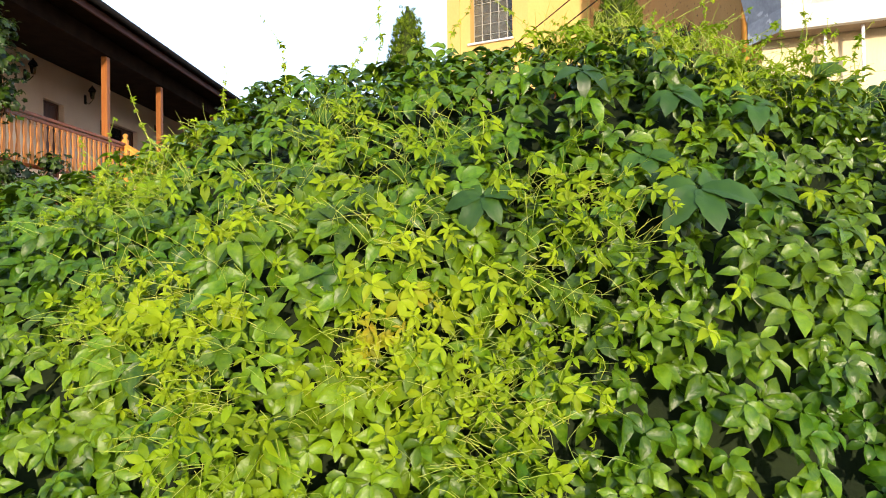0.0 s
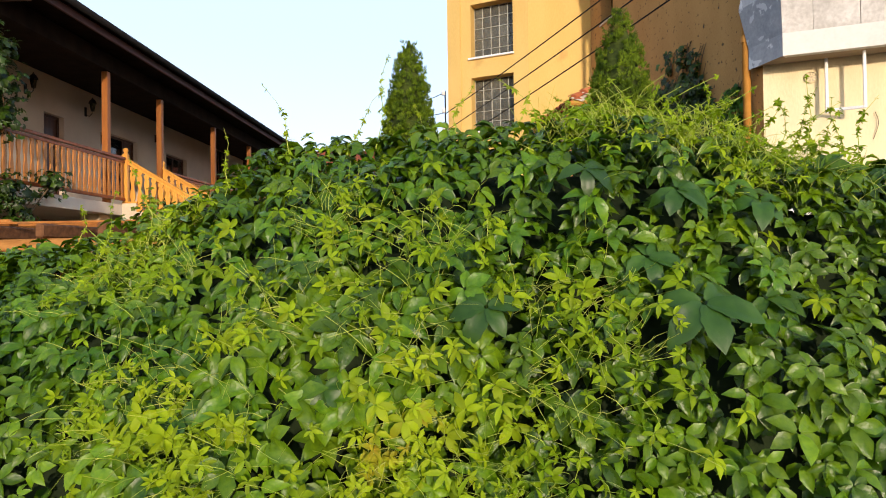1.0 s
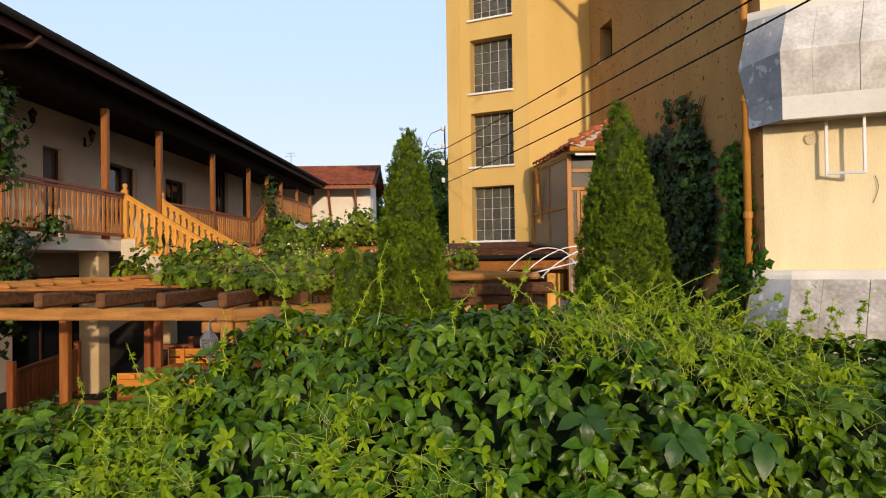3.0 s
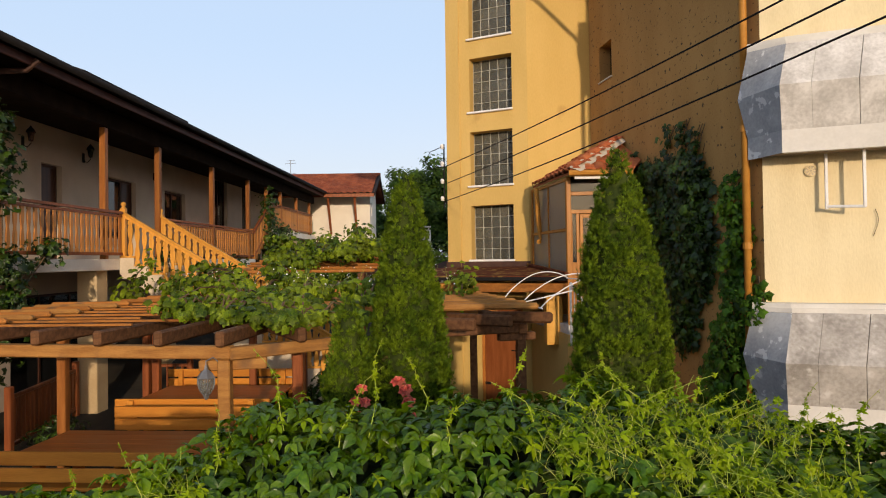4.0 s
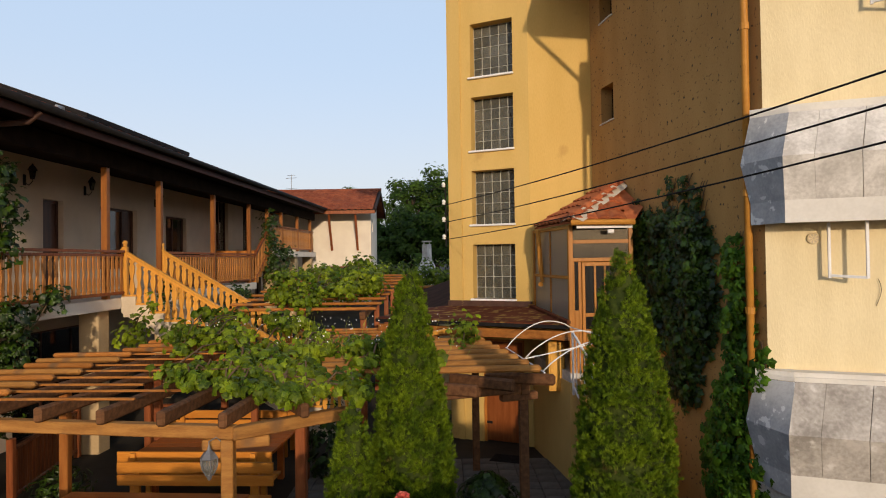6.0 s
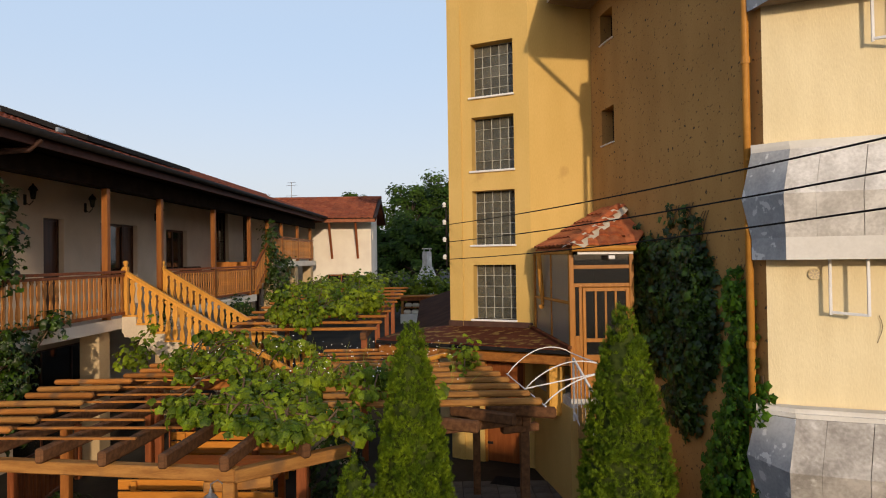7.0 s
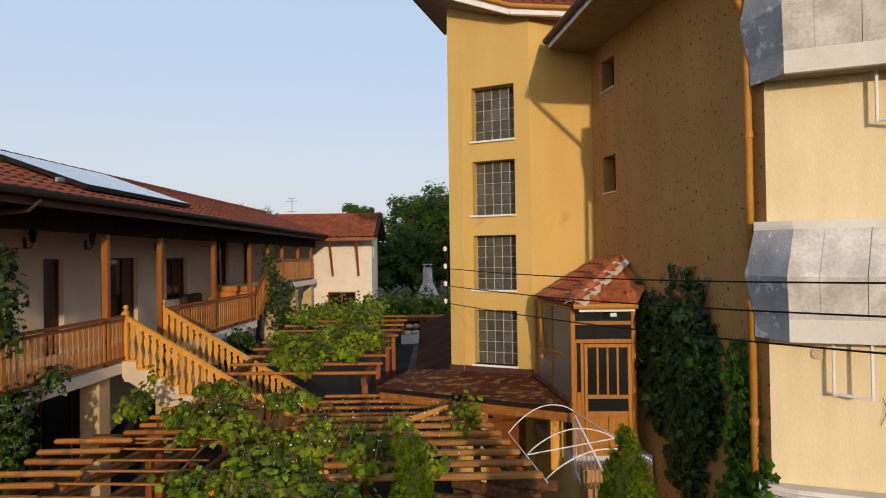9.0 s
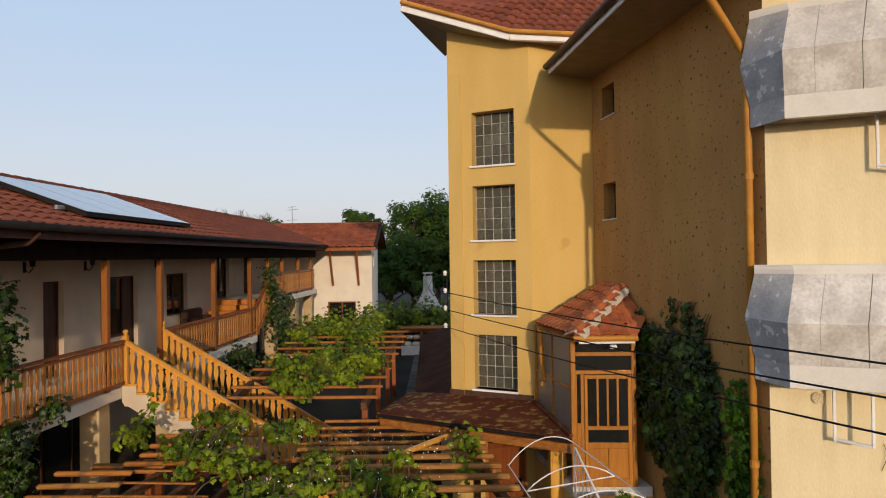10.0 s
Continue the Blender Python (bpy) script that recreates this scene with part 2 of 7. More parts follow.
VINE = mat("grape_leaf", (0.031, 0.068, 0.003), (0.200, 0.262, 0.011), 0.5, scale=2.0, fine=60, bump=0.3, spread=0.5, per_island=True, sheer=0.22, spec=0.2)
IVY = mat("ivy_leaf", (0.006, 0.020, 0.001), (0.036, 0.074, 0.004), 0.42, scale=4.0, fine=60, bump=0.3, spread=0.55, per_island=True, sheer=0.18, spec=0.35)
CEDAR = mat("thuja_spray", (0.050, 0.097, 0.004), (0.160, 0.235, 0.008), 0.7, scale=7, fine=30, bump=0.1, spread=0.45, per_island=True, sheer=0.32, stain=(0.13, 0.085, 0.03), stain_scale=4.5, stain_at=(0.66, 0.76))
TREE = mat("tree_leaf", (0.016, 0.045, 0.005), (0.058, 0.105, 0.010), 0.6, scale=0.7, fine=8, bump=0.1, spread=0.45, per_island=True, sheer=0.25)
# Dark green for the conifers' solid core: shade between twigs put into colour
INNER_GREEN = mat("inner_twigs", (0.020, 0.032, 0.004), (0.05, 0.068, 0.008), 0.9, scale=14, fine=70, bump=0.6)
# Near-black for the hedge's solid core: shade between leaves put into colour
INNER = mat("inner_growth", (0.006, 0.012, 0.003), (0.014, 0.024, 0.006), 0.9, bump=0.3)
ROSE = mat("rose_petal", (0.55, 0.055, 0.045), (0.72, 0.20, 0.12), 0.55, scale=22, fine=60, bump=0.1, spread=0.45, per_island=True, sheer=0.25)
TERRACOTTA = mat("terracotta", (0.36, 0.13, 0.06), (0.45, 0.18, 0.09), 0.8, bump=0.15)
BARK = mat("bark", (0.07, 0.05, 0.035), (0.13, 0.095, 0.065), 0.9, bump=0.4)


# ---- building helpers ----
def link_mesh(name, verts, faces, material, parent=None, label="", smooth=False):
    me = bpy.data.meshes.new(name)
    me.from_pydata([tuple(v) for v in verts], [], [tuple(f) for f in faces])
    me.materials.append(material)
    if smooth:
        me.shade_smooth()
    ob = new(name, me)
    ob.parent = parent
    return tagged(ob, label)


def part(name, bm, material, parent=None, label="", smooth=False):
    """Links a bmesh as one mesh object under a thing or a part."""
    me = bpy.data.meshes.new(name)
    bm.normal_update()
    bm.to_mesh(me)
    bm.free()
    me.materials.append(material)
    if smooth:
        me.shade_smooth()
    ob = new(name, me)
    ob.parent = parent
    return tagged(ob, label)


def again(ob, m, parent=None):
    """One more piece on the same mesh, placed by m under parent."""
    o = new(ob.name.split(".")[0], ob.data)
    o.parent = parent
    o.matrix_basis = m
    return o


def thing(name, label, category, at=(0, 0, 0), turn=0.0, group="", kind=""):
    e = new(name)
    e.matrix_basis = pose(*at, 0, 0, turn)
    e.empty_display_size = 0.2
    return tagged(e, label, category, group, kind)


def add_box(bm, lo, hi, bevel=0.0):
    """A box between two corners, its edges broken by bevel."""
    x0, y0, z0 = lo
    x1, y1, z1 = hi
    b = min(bevel, (x1 - x0) * 0.4, (y1 - y0) * 0.4, (z1 - z0) * 0.4)
    if b <= 0:
        vs = [bm.verts.new(c) for c in ((x0, y0, z0), (x1, y0, z0), (x1, y1, z0), (x0, y1, z0), (x0, y0, z1), (x1, y0, z1), (x1, y1, z1), (x0, y1, z1))]
        for f in ((0, 3, 2, 1), (4, 5, 6, 7), (0, 1, 5, 4), (1, 2, 6, 5), (2, 3, 7, 6), (3, 0, 4, 7)):
            bm.faces.new([vs[i] for i in f])
        return vs
    tmp = bmesh.new()
    add_box(tmp, lo, hi)
    bmesh.ops.bevel(tmp, geom=tmp.edges[:], offset=b, segments=1, affect="EDGES")
    return absorb(bm, tmp)


def absorb(bm, other, m=None):
    """Copies a bmesh into bm, turned by m."""
    made = [bm.verts.new(m @ v.co if m else v.co) for v in other.verts]
    other.verts.index_update()
    for f in other.faces:
        bm.faces.new([made[v.index] for v in f.verts])
    other.free()
    return made


def add_beam(bm, a, b, w, h, bevel=0.006, up=(0, 0, 1)):
    """A squared timber from a to b, w wide and h high about its axis."""
    a, b = Vector(a), Vector(b)
    d = b - a
    x = d.normalized()
    s = Vector(up).cross(x)
    s = s.normalized() if s.length > 1e-4 else Vector((0, 1, 0))
    u = x.cross(s)
    m = Matrix((x, s, u)).transposed().to_4x4()
    m.translation = a
    tmp = bmesh.new()
    add_box(tmp, (0, -w / 2, -h / 2), (d.length, w / 2, h / 2), bevel)
    return absorb(bm, tmp, m)


def add_tube(bm, pts, r, sides=8, r_end=None, cap=True):
    """A round bar along points."""
    pts = [Vector(p) for p in pts]
    rings, n = [], len(pts)
    for i, p in enumerate(pts):
        d = (pts[min(i + 1, n - 1)] - pts[max(i - 1, 0)]).normalized()
        s = d.cross((0, 0, 1) if abs(d.z) < 0.95 else (1, 0, 0)).normalized()
        u = s.cross(d)
        k = r if r_end is None else r + (r_end - r) * i / max(n - 1, 1)
        rings.append([bm.verts.new(p + k * (math.cos(a) * s + math.sin(a) * u)) for a in [2 * math.pi * j / sides for j in range(sides)]])
    for p, q in zip(rings, rings[1:]):
        for j in range(sides):
            bm.faces.new((p[j], p[(j + 1) % sides], q[(j + 1) % sides], q[j]))
    if cap:
        bm.faces.new(rings[0][::-1])
        bm.faces.new(rings[-1])


def add_lathe(bm, outline, at=(0, 0, 0), sides=12):
    """Turns an outline of (radius, height) round the upright axis."""
    rings = [[bm.verts.new((at[0] + r * math.cos(2 * math.pi * j / sides), at[1] + r * math.sin(2 * math.pi * j / sides), at[2] + z)) for j in range(sides)] for r, z in outline]
    for p, q in zip(rings, rings[1:]):
        for j in range(sides):
            bm.faces.new((p[j], p[(j + 1) % sides], q[(j + 1) % sides], q[j]))
    bm.faces.new(rings[0][::-1])
    bm.faces.new(rings[-1])


def add_prism(bm, outline, z0, z1):
    """An upright prism over a plan outline."""
    lo, hi = [bm.verts.new((x, y, z0)) for x, y in outline], [bm.verts.new((x, y, z1)) for x, y in outline]
    n = len(outline)
    bm.faces.new(lo[::-1])
    bm.faces.new(hi)
    for i in range(n):
        bm.faces.new((lo[i], lo[(i + 1) % n], hi[(i + 1) % n], hi[i]))
    bmesh.ops.recalc_face_normals(bm, faces=bm.faces[:])


def add_slab(bm, quad, thick):
    """A plate of some thickness under a polygon in space."""
    q = [Vector(p) for p in quad]
    n = (q[1] - q[0]).cross(q[2] - q[0]).normalized()
    n = n if n.z >= 0 else -n
    hi, lo = [bm.verts.new(p) for p in q], [bm.verts.new(p - thick * n) for p in q]
    k = len(q)
    bm.faces.new(hi)
    bm.faces.new(lo[::-1])
    for i in range(k):
        bm.faces.new((hi[i], lo[i], lo[(i + 1) % k], hi[(i + 1) % k]))
    bmesh.ops.recalc_face_normals(bm, faces=bm.faces[:])


def add_wall(bm, length, z0, z1, thick, holes=()):
    """A wall along x whose outside is y = 0, with openings (x0, x1, z0, z1) right through it."""
    xs = sorted({0.0, length, *(v for h in holes for v in h[:2])})
    zs = sorted({z0, z1, *(v for h in holes for v in h[2:])})

    def solid(i, j):
        if not (0 <= i < len(xs) - 1 and 0 <= j < len(zs) - 1):
            return False
        x, z = (xs[i] + xs[i + 1]) / 2, (zs[j] + zs[j + 1]) / 2
        return not any(h[0] < x < h[1] and h[2] < z < h[3] for h in holes)

    memo = {}

    def v(x, y, z):
        if (x, y, z) not in memo:
            memo[(x, y, z)] = bm.verts.new((x, y, z))
        return memo[(x, y, z)]

    for i in range(len(xs) - 1):
        for j in range(len(zs) - 1):
            if not solid(i, j):
                continue
            a, b, c, d = xs[i], xs[i + 1], zs[j], zs[j + 1]
            bm.faces.new((v(a, 0, c), v(b, 0, c), v(b, 0, d), v(a, 0, d)))
            bm.faces.new((v(a, thick, c), v(a, thick, d), v(b, thick, d), v(b, thick, c)))
            if not solid(i - 1, j):
                bm.faces.new((v(a, 0, c), v(a, 0, d), v(a, thick, d), v(a, thick, c)))
            if not solid(i + 1, j):
                bm.faces.new((v(b, 0, c), v(b, thick, c), v(b, thick, d), v(b, 0, d)))
            if not solid(i, j - 1):
                bm.faces.new((v(a, 0, c), v(a, thick, c), v(b, thick, c), v(b, 0, c)))
            if not solid(i, j + 1):
                bm.faces.new((v(a, 0, d), v(b, 0, d), v(b, thick, d), v(a, thick, d)))


def wall_frame(p, q):
    """The pose of a wall from p to q in plan: x along it, y into the building, so that the outside lies to the right of q-p seen from above."""
    return pose(p[0], p[1], 0, 0, 0, math.degrees(math.atan2(q[1] - p[1], q[0] - p[0])))


def scatter(name, shapes, poses, material, parent=None, label="", kind="", smooth=False):
    """Many small shapes joined into one mesh: shapes is a list of (verts, faces), poses a list of (shape number, 3x3 turn and size, place)."""
    allv, loops, sizes, base = [], [], [], 0
    packed = []
    for v, f in shapes:
        packed.append((np.array(v, float), np.array([i for g in f for i in g], np.int64), np.array([len(g) for g in f], np.int64)))
    for k, rot, at in poses:
        v, lo, sz = packed[k]
        allv.append(v @ rot.T + at)
        loops.append(lo + base)
        sizes.append(sz)
        base += len(v)
    verts, loops, sizes = np.concatenate(allv), np.concatenate(loops), np.concatenate(sizes)
    me = bpy.data.meshes.new(name)
    me.vertices.add(len(verts))
    me.vertices.foreach_set("co", verts.astype(np.float32).ravel())
    me.loops.add(len(loops))
    me.loops.foreach_set("vertex_index", loops.astype(np.int32))
    me.polygons.add(len(sizes))
    me.polygons.foreach_set("loop_start", np.concatenate(([0], np.cumsum(sizes)[:-1])).astype(np.int32))
    me.update(calc_edges=True)
    me.validate()
    me.materials.append(material)
    if smooth:
        me.shade_smooth()
    ob = new(name, me)
    ob.parent = parent
    return tagged(ob, label, kind=kind)


def turn_to(normal, spin, size, tilt=0.0):
    """A 3x3 turn whose z looks along normal, spun about it."""
    n = np.array(normal, float)
    n /= np.linalg.norm(n)
    ref = np.array((0, 0, -1.0)) if abs(n[2]) < 0.9 else np.array((0, -1.0, 0))
    y = ref - n * (ref @ n)
    y /= np.linalg.norm(y)
    x = np.cross(y, n)
    c, s = math.cos(spin), math.sin(spin)
    return np.stack([c * x + s * y, -s * x + c * y, n], 1) * size


def leaflet(length, width, fold=0.25, droop=0.25, stations=4, point=1.0, cols=2):
    """One pointed leaf blade along +y from its stalk, widest past its middle, folded along the midrib, bulging and bent down at its tip."""
    v, f = [], []
    wave = random.Random(int(length * 1e5))
    for i in range(stations + 1):
        t = i / stations
        w = width * 0.5 * max(math.sin(math.pi * min(0.06 + 0.94 * t ** 1.12, 1.0)), 0.0) ** 0.75 * (1.0 + 0.25 * t * (1 - point))
        w = (w * (1.07 if i % 2 else 0.93) if stations > 4 else w) if i < stations else 0.0      # a toothed edge
        z = -droop * length * t * t + 0.06 * length * math.sin(3.1 * t)
        for k in range(-cols // 2, cols // 2 + 1):
            q = k / (cols / 2)
            v.append((w * q, t * length - 0.12 * w * q * q, z + fold * w * abs(q) - 0.55 * fold * w * q * q * (1 if cols > 2 else 0) + wave.uniform(-0.02, 0.02) * w))
    n = cols + 1
    for i in range(stations):
        for k in range(cols):
            a = n * i + k
            f.append((a, a + 1, a + n + 1, a + n))
    return v, f


def joined(*shapes):
    v, f = [], []
    for w, g in shapes:
        k = len(v)
        v += list(w)
        f += [tuple(i + k for i in h) for h in g]
    return v, f


def spun(shape, angle, lift=0.0, shift=(0, 0, 0)):
    c, s = math.cos(angle), math.sin(angle)
    cl, sl = math.cos(lift), math.sin(lift)
    out = []
    for x, y, z in shape[0]:
        y, z = y * cl - z * sl, y * sl + z * cl
        out.append((c * x - s * y + shift[0], s * x + c * y + shift[1], z + shift[2]))
    return out, shape[1]


def palmate(rng, size=0.10, n=5, wide=0.5, cols=4, stations=5):
    """A leaf of five fingers, as a creeper has, each on a short stalk of its own."""
    fingers = []
    for i in range(n):
        off_ = i - (n - 1) / 2
        a = off_ * radians(58 if n == 5 else 72) + rng.uniform(-0.14, 0.14)
        k = size * (1.0 - 0.10 * abs(off_)) * rng.uniform(0.88, 1.1)
        lf = leaflet(k, k * wide * rng.uniform(0.9, 1.1), rng.uniform(0.25, 0.85), rng.uniform(0.05, 0.6), stations, 1.0, cols)
        lf = ([(x, y + 0.06 * size, z) for x, y, z in lf[0]], lf[1])
        fingers.append(spun(lf, a, rng.uniform(-0.25, 0.25)))
    return joined(*fingers)


def lobed(rng, size=0.11):
    """A broad leaf with shallow lobes, as a grape vine has."""
    rim, n = [], 15
    for i in range(n):
        a = -math.pi * 0.92 + 2 * math.pi * 0.92 * i / (n - 1)
        r = size * 0.55 * (1.0 + 0.22 * math.cos(a * 5) + 0.12 * math.cos(a)) * rng.uniform(0.93, 1.07)
        rim.append((r * math.sin(a), size * 0.25 + r * math.cos(a), -0.5 * r * r / size + rng.uniform(-0.006, 0.006)))
    v = [(0, size * 0.1, 0.012)] + rim
    return v, [(0, i, i + 1) for i in range(1, n)]


def spray(rng, size=0.12):
    """A flat fan of scaly twigs, as thuja has."""
    shapes = []
    for i in range(6):
        a = (i - 2.5) * 0.34 + rng.uniform(-0.12, 0.12)
        k = size * (1.0 - 0.13 * abs(i - 2.5)) * rng.uniform(0.8, 1.15)
        w = k * 0.075
        twig = ([(0, 0, 0), (w, k * 0.55, 0.008), (0, k, -0.006), (-w, k * 0.55, 0.008)], [(0, 1, 2, 3)])
        shapes.append(spun(twig, a, rng.uniform(-0.25, 0.25)))
    return joined(*shapes)


# ---- ground ----
def rise(y):
    t = min(max((y - 12.5) / 5.0, 0.0), 1.0)
    s = min(max((y - 18.0) / 12.0, 0.0), 1.0)
    return 0.1 + 1.0 * t * t * (3 - 2 * t) + 0.5 * s


ys = [-900, -60, -10, 0, 4, 8, 11, 12.5] + [12.5 + 0.5 * i for i in range(1, 36)] + [34, 45, 80, 250, 900]
xs = [-900, -80, -30, -15, -10, -6, -3, 0, 3, 6, 10, 20, 60, 900]
gv = [(x, y, rise(y)) for y in ys for x in xs]
gf = [(j * len(xs) + i, j * len(xs) + i + 1, (j + 1) * len(xs) + i + 1, (j + 1) * len(xs) + i) for j in range(len(ys) - 1) for i in range(len(xs) - 1)]
tagged(link_mesh("ground", gv, gf, GROUND), "bare earth of the courtyard, rising towards the back", "ground", kind="structure")

# ---- yellow building: stair tower, flank, front ----
A0, A1, B1, C1 = (0.14, 12.61), (1.69, 11.89), (2.93, 12.05), (3.78, 7.27)
FRONT = Vector((0.936, -0.352)).normalized()
D1 = (C1[0] + 4.0 * FRONT.x, C1[1] + 4.0 * FRONT.y)
building = thing("apartment_building", "tall yellow stuccoed house with a stair tower and bay fronts", "building")
G = 0.1
WIN_Z = [2.91 + 1.47 * i for i in range(4)]        # window bottoms
WIN_S = (0.515, 1.40)                                 # along the tower's face
len_a = math.dist(A0, A1)


def windows_holes():
    return [(WIN_S[0], WIN_S[1], z, z + 1.07) for z in WIN_Z]


bm = bmesh.new()
add_wall(bm, len_a, G, 9.66, 0.3, windows_holes() + [(0.70, 1.55, G, 2.12)])
w = part("tower_wall", bm, STUCCO, building)
w.matrix_basis = wall_frame(A0, A1)
bm = bmesh.new()
v = [bm.verts.new(p) for p in ((0, 0, 9.66), (len_a, 0, 9.66), (0, 0, 10.36), (0, 0.3, 9.66), (len_a, 0.3, 9.66), (0, 0.3, 10.36))]
for f in ((0, 1, 2), (5, 4, 3), (0, 2, 5, 3), (1, 4, 5, 2), (0, 3, 4, 1)):
    bm.faces.new([v[i] for i in f])
w = part("tower_gable", bm, STUCCO, building)
w.matrix_basis = wall_frame(A0, A1)
bm = bmesh.new()
add_wall(bm, math.dist(A1, B1), G, 9.6, 0.3)
w = part("tower_side_wall", bm, STUCCO, building)

w.matrix_basis = wall_frame(A1, B1)
bm = bmesh.new()
len_c = math.dist(B1, C1)
add_wall(bm, len_c, G, 9.2, 0.3, [(0.46, 0.97, 6.18, 6.84), (0.46, 0.97, 8.06, 8.62)])
w = part("flank_wall", bm, ROUGHCAST, building, "yellow stucco darkened to show its shade, spotted with dirt")
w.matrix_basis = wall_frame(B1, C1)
bm = bmesh.new()
add_wall(bm, 4.0, G, 9.2, 0.3, [(1.30, 2.2, 2.9, 3.95), (1.30, 2.2, 5.9, 6.95)])
w = part("front_wall", bm, CREAM, building, "cream stucco front")
w.matrix_basis = wall_frame(C1, D1)
# far sides that close the block
back = [A0, (0.55, 13.3), (2.2, 16.5), (9.0, 16.5), (9.0, 6.0), D1]
for p, q in zip(back, back[1:]):
    bm = bmesh.new()
    add_wall(bm, math.dist(p, q), G, 9.2, 0.3)
    w = part("rear_wall", bm, STUCCO, building)
    w.matrix_basis = wall_frame(q, p)
bm = bmesh.new()
add_prism(bm, [A0, A1, B1, C1, D1, (9, 6), (9, 16.5), (2.2, 16.5)], 0.06, 0.09)
part("floor_plate", bm, CONCRETE, building)
bm = bmesh.new()
add_prism(bm, [(0.6, 12.75), (1.75, 12.25), (3.2, 12.4), (4.05, 7.5), (7.2, 6.4), (8.7, 6.4), (8.7, 16.2), (2.4, 16.2)], 9.0, 9.05)
part("loft_floor", bm, CONCRETE, building)

# glass-block windows of the stair tower
FA = wall_frame(A0, A1)
tmp = bmesh.new()
add_box(tmp, (-0.086, 0, -0.104), (0.086, 0.07, 0.104), 0.018)
me_block = bpy.data.meshes.new("glass_block")
tmp.to_mesh(me_block)
tmp.free()
me_block.materials.append(BLOCK)
for z in WIN_Z:
    win = new("window")
    win.parent = building
    win.matrix_basis = FA @ pose(WIN_S[0], 0, z)
    tagged(win, "glass-block window with a white sill")
    wid = WIN_S[1] - WIN_S[0]
    for i in range(5):
        for j in range(5):
            o = new("glass_block", me_block)
            o.parent = win
            o.matrix_basis = pose(0.177 * (i + 0.5), 0.21, 0.214 * (j + 0.5))
    for i in range(6):
        for lo, hi in (((-0.004 + 0.177 * i, 0.206, 0.0), (0.004 + 0.177 * i, 0.275, 1.07)), ((0.0, 0.209, -0.004 + 0.214 * i), (wid, 0.274, 0.004 + 0.214 * i))):
            bm = bmesh.new()
            add_box(bm, lo, hi)
            part("mortar_joint", bm, JOINT, win)
    bm = bmesh.new()
    add_box(bm, (-0.05, -0.05, -0.04), (wid + 0.02, 0.21, 0.0), 0.008)
    part("window_sill", bm, WHITE_PAINT, win)
# Solid near-black block in place of the unlit stairwell
bm = bmesh.new()
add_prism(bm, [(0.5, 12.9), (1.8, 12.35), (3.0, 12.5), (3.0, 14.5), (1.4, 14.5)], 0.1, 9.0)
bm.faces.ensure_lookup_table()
part("stair_core", bm, INTERIOR, building, "near-black block standing in for the unlit stairwell")

# small recessed windows in the flank
FC = wall_frame(B1, C1)
for z0, z1 in ((6.18, 6.84), (8.06, 8.62)):
    win = new("small_window")
    win.parent = building
    win.matrix_basis = FC @ pose(0.46, 0, z0)
    bm = bmesh.new()
    add_box(bm, (0.0, 0.22, 0.0), (0.51, 0.26, z1 - z0))
    part("pane", bm, GLASS_DARK, win)
    bm = bmesh.new()
    add_box(bm, (-0.02, -0.03, -0.025), (0.53, 0.2, 0.0), 0.005)
    part("window_sill", bm, CONCRETE_BAND, win)

# plinth strip and lean-to roof at the tower's foot
bm = bmesh.new()
add_box(bm, (-0.03, -0.03, 2.62), (len_a + 0.02, -0.003, 2.87), 0.004)
w = part("flashing", bm, BROWN_METAL, building)
w.matrix_basis = FA
lean = thing("lean_to_roof", "rust-brown sheet roof with lichen round the tower foot", "roof")
L0, R0 = Vector((-1.27, 11.75, 2.62)), Vector((2.00, 9.90, 2.64))
T0, T1 = Vector((A0[0] - 0.05, A0[1] + 0.05, 2.76)), Vector((1.66, 11.86, 2.77))
BK = Vector((-0.75, 13.6, 2.60))
bm = bmesh.new()
add_slab(bm, [L0, R0, T1, T0], 0.03)
part("sheet", bm, LOW_ROOF, lean)
bm = bmesh.new()
add_slab(bm, [BK, L0, T0], 0.03)
part("sheet", bm, LOW_ROOF, lean)
bm = bmesh.new()
add_beam(bm, L0 - Vector((0, 0, .05)), R0 - Vector((0, 0, .05)), 0.05, 0.06)
part("gutter", bm, BLACK_METAL, lean)
bm = bmesh.new()
off = Vector((0.05, 0.09, -0.2))
add_beam(bm, L0 + off, R0 + off, 0.08, 0.15)
part("fascia_beam", bm, LOG, lean, "weathered reddish timber beam under the eave")
bm = bmesh.new()
add_beam(bm, R0 + Vector((0, 0, 0.03)), T1 + Vector((0, 0, 0.03)), 0.07, 0.05)
part("hip_cap", bm, LOW_ROOF, lean)

# ground-floor door
door = thing("entrance_door", "brown panelled door with black handle under the lean-to", "door")
door.matrix_basis = FA @ pose(0.70, 0.06, G)
bm = bmesh.new()
add_box(bm, (0.05, 0, 0.02), (0.80, 0.05, 1.97), 0.006)
part("leaf", bm, DOOR_WOOD, door)
bm = bmesh.new()
for lo, hi in (((0, -0.03, 0), (0.05, 0.08, 2.02)), ((0.80, -0.03, 0), (0.85, 0.08, 2.02)), ((0.05, -0.03, 1.97), (0.80, 0.08, 2.02))):
    add_box(bm, lo, hi, 0.005)
part("door_frame", bm, PINE, door)
bm = bmesh.new()
add_box(bm, (0.68, -0.015, 0.9), (0.73, 0.0, 1.15), 0.004)
add_box(bm, (0.60, -0.045, 1.03), (0.72, -0.02, 1.05), 0.004)
part("door_handle", bm, BLACK_METAL, door)
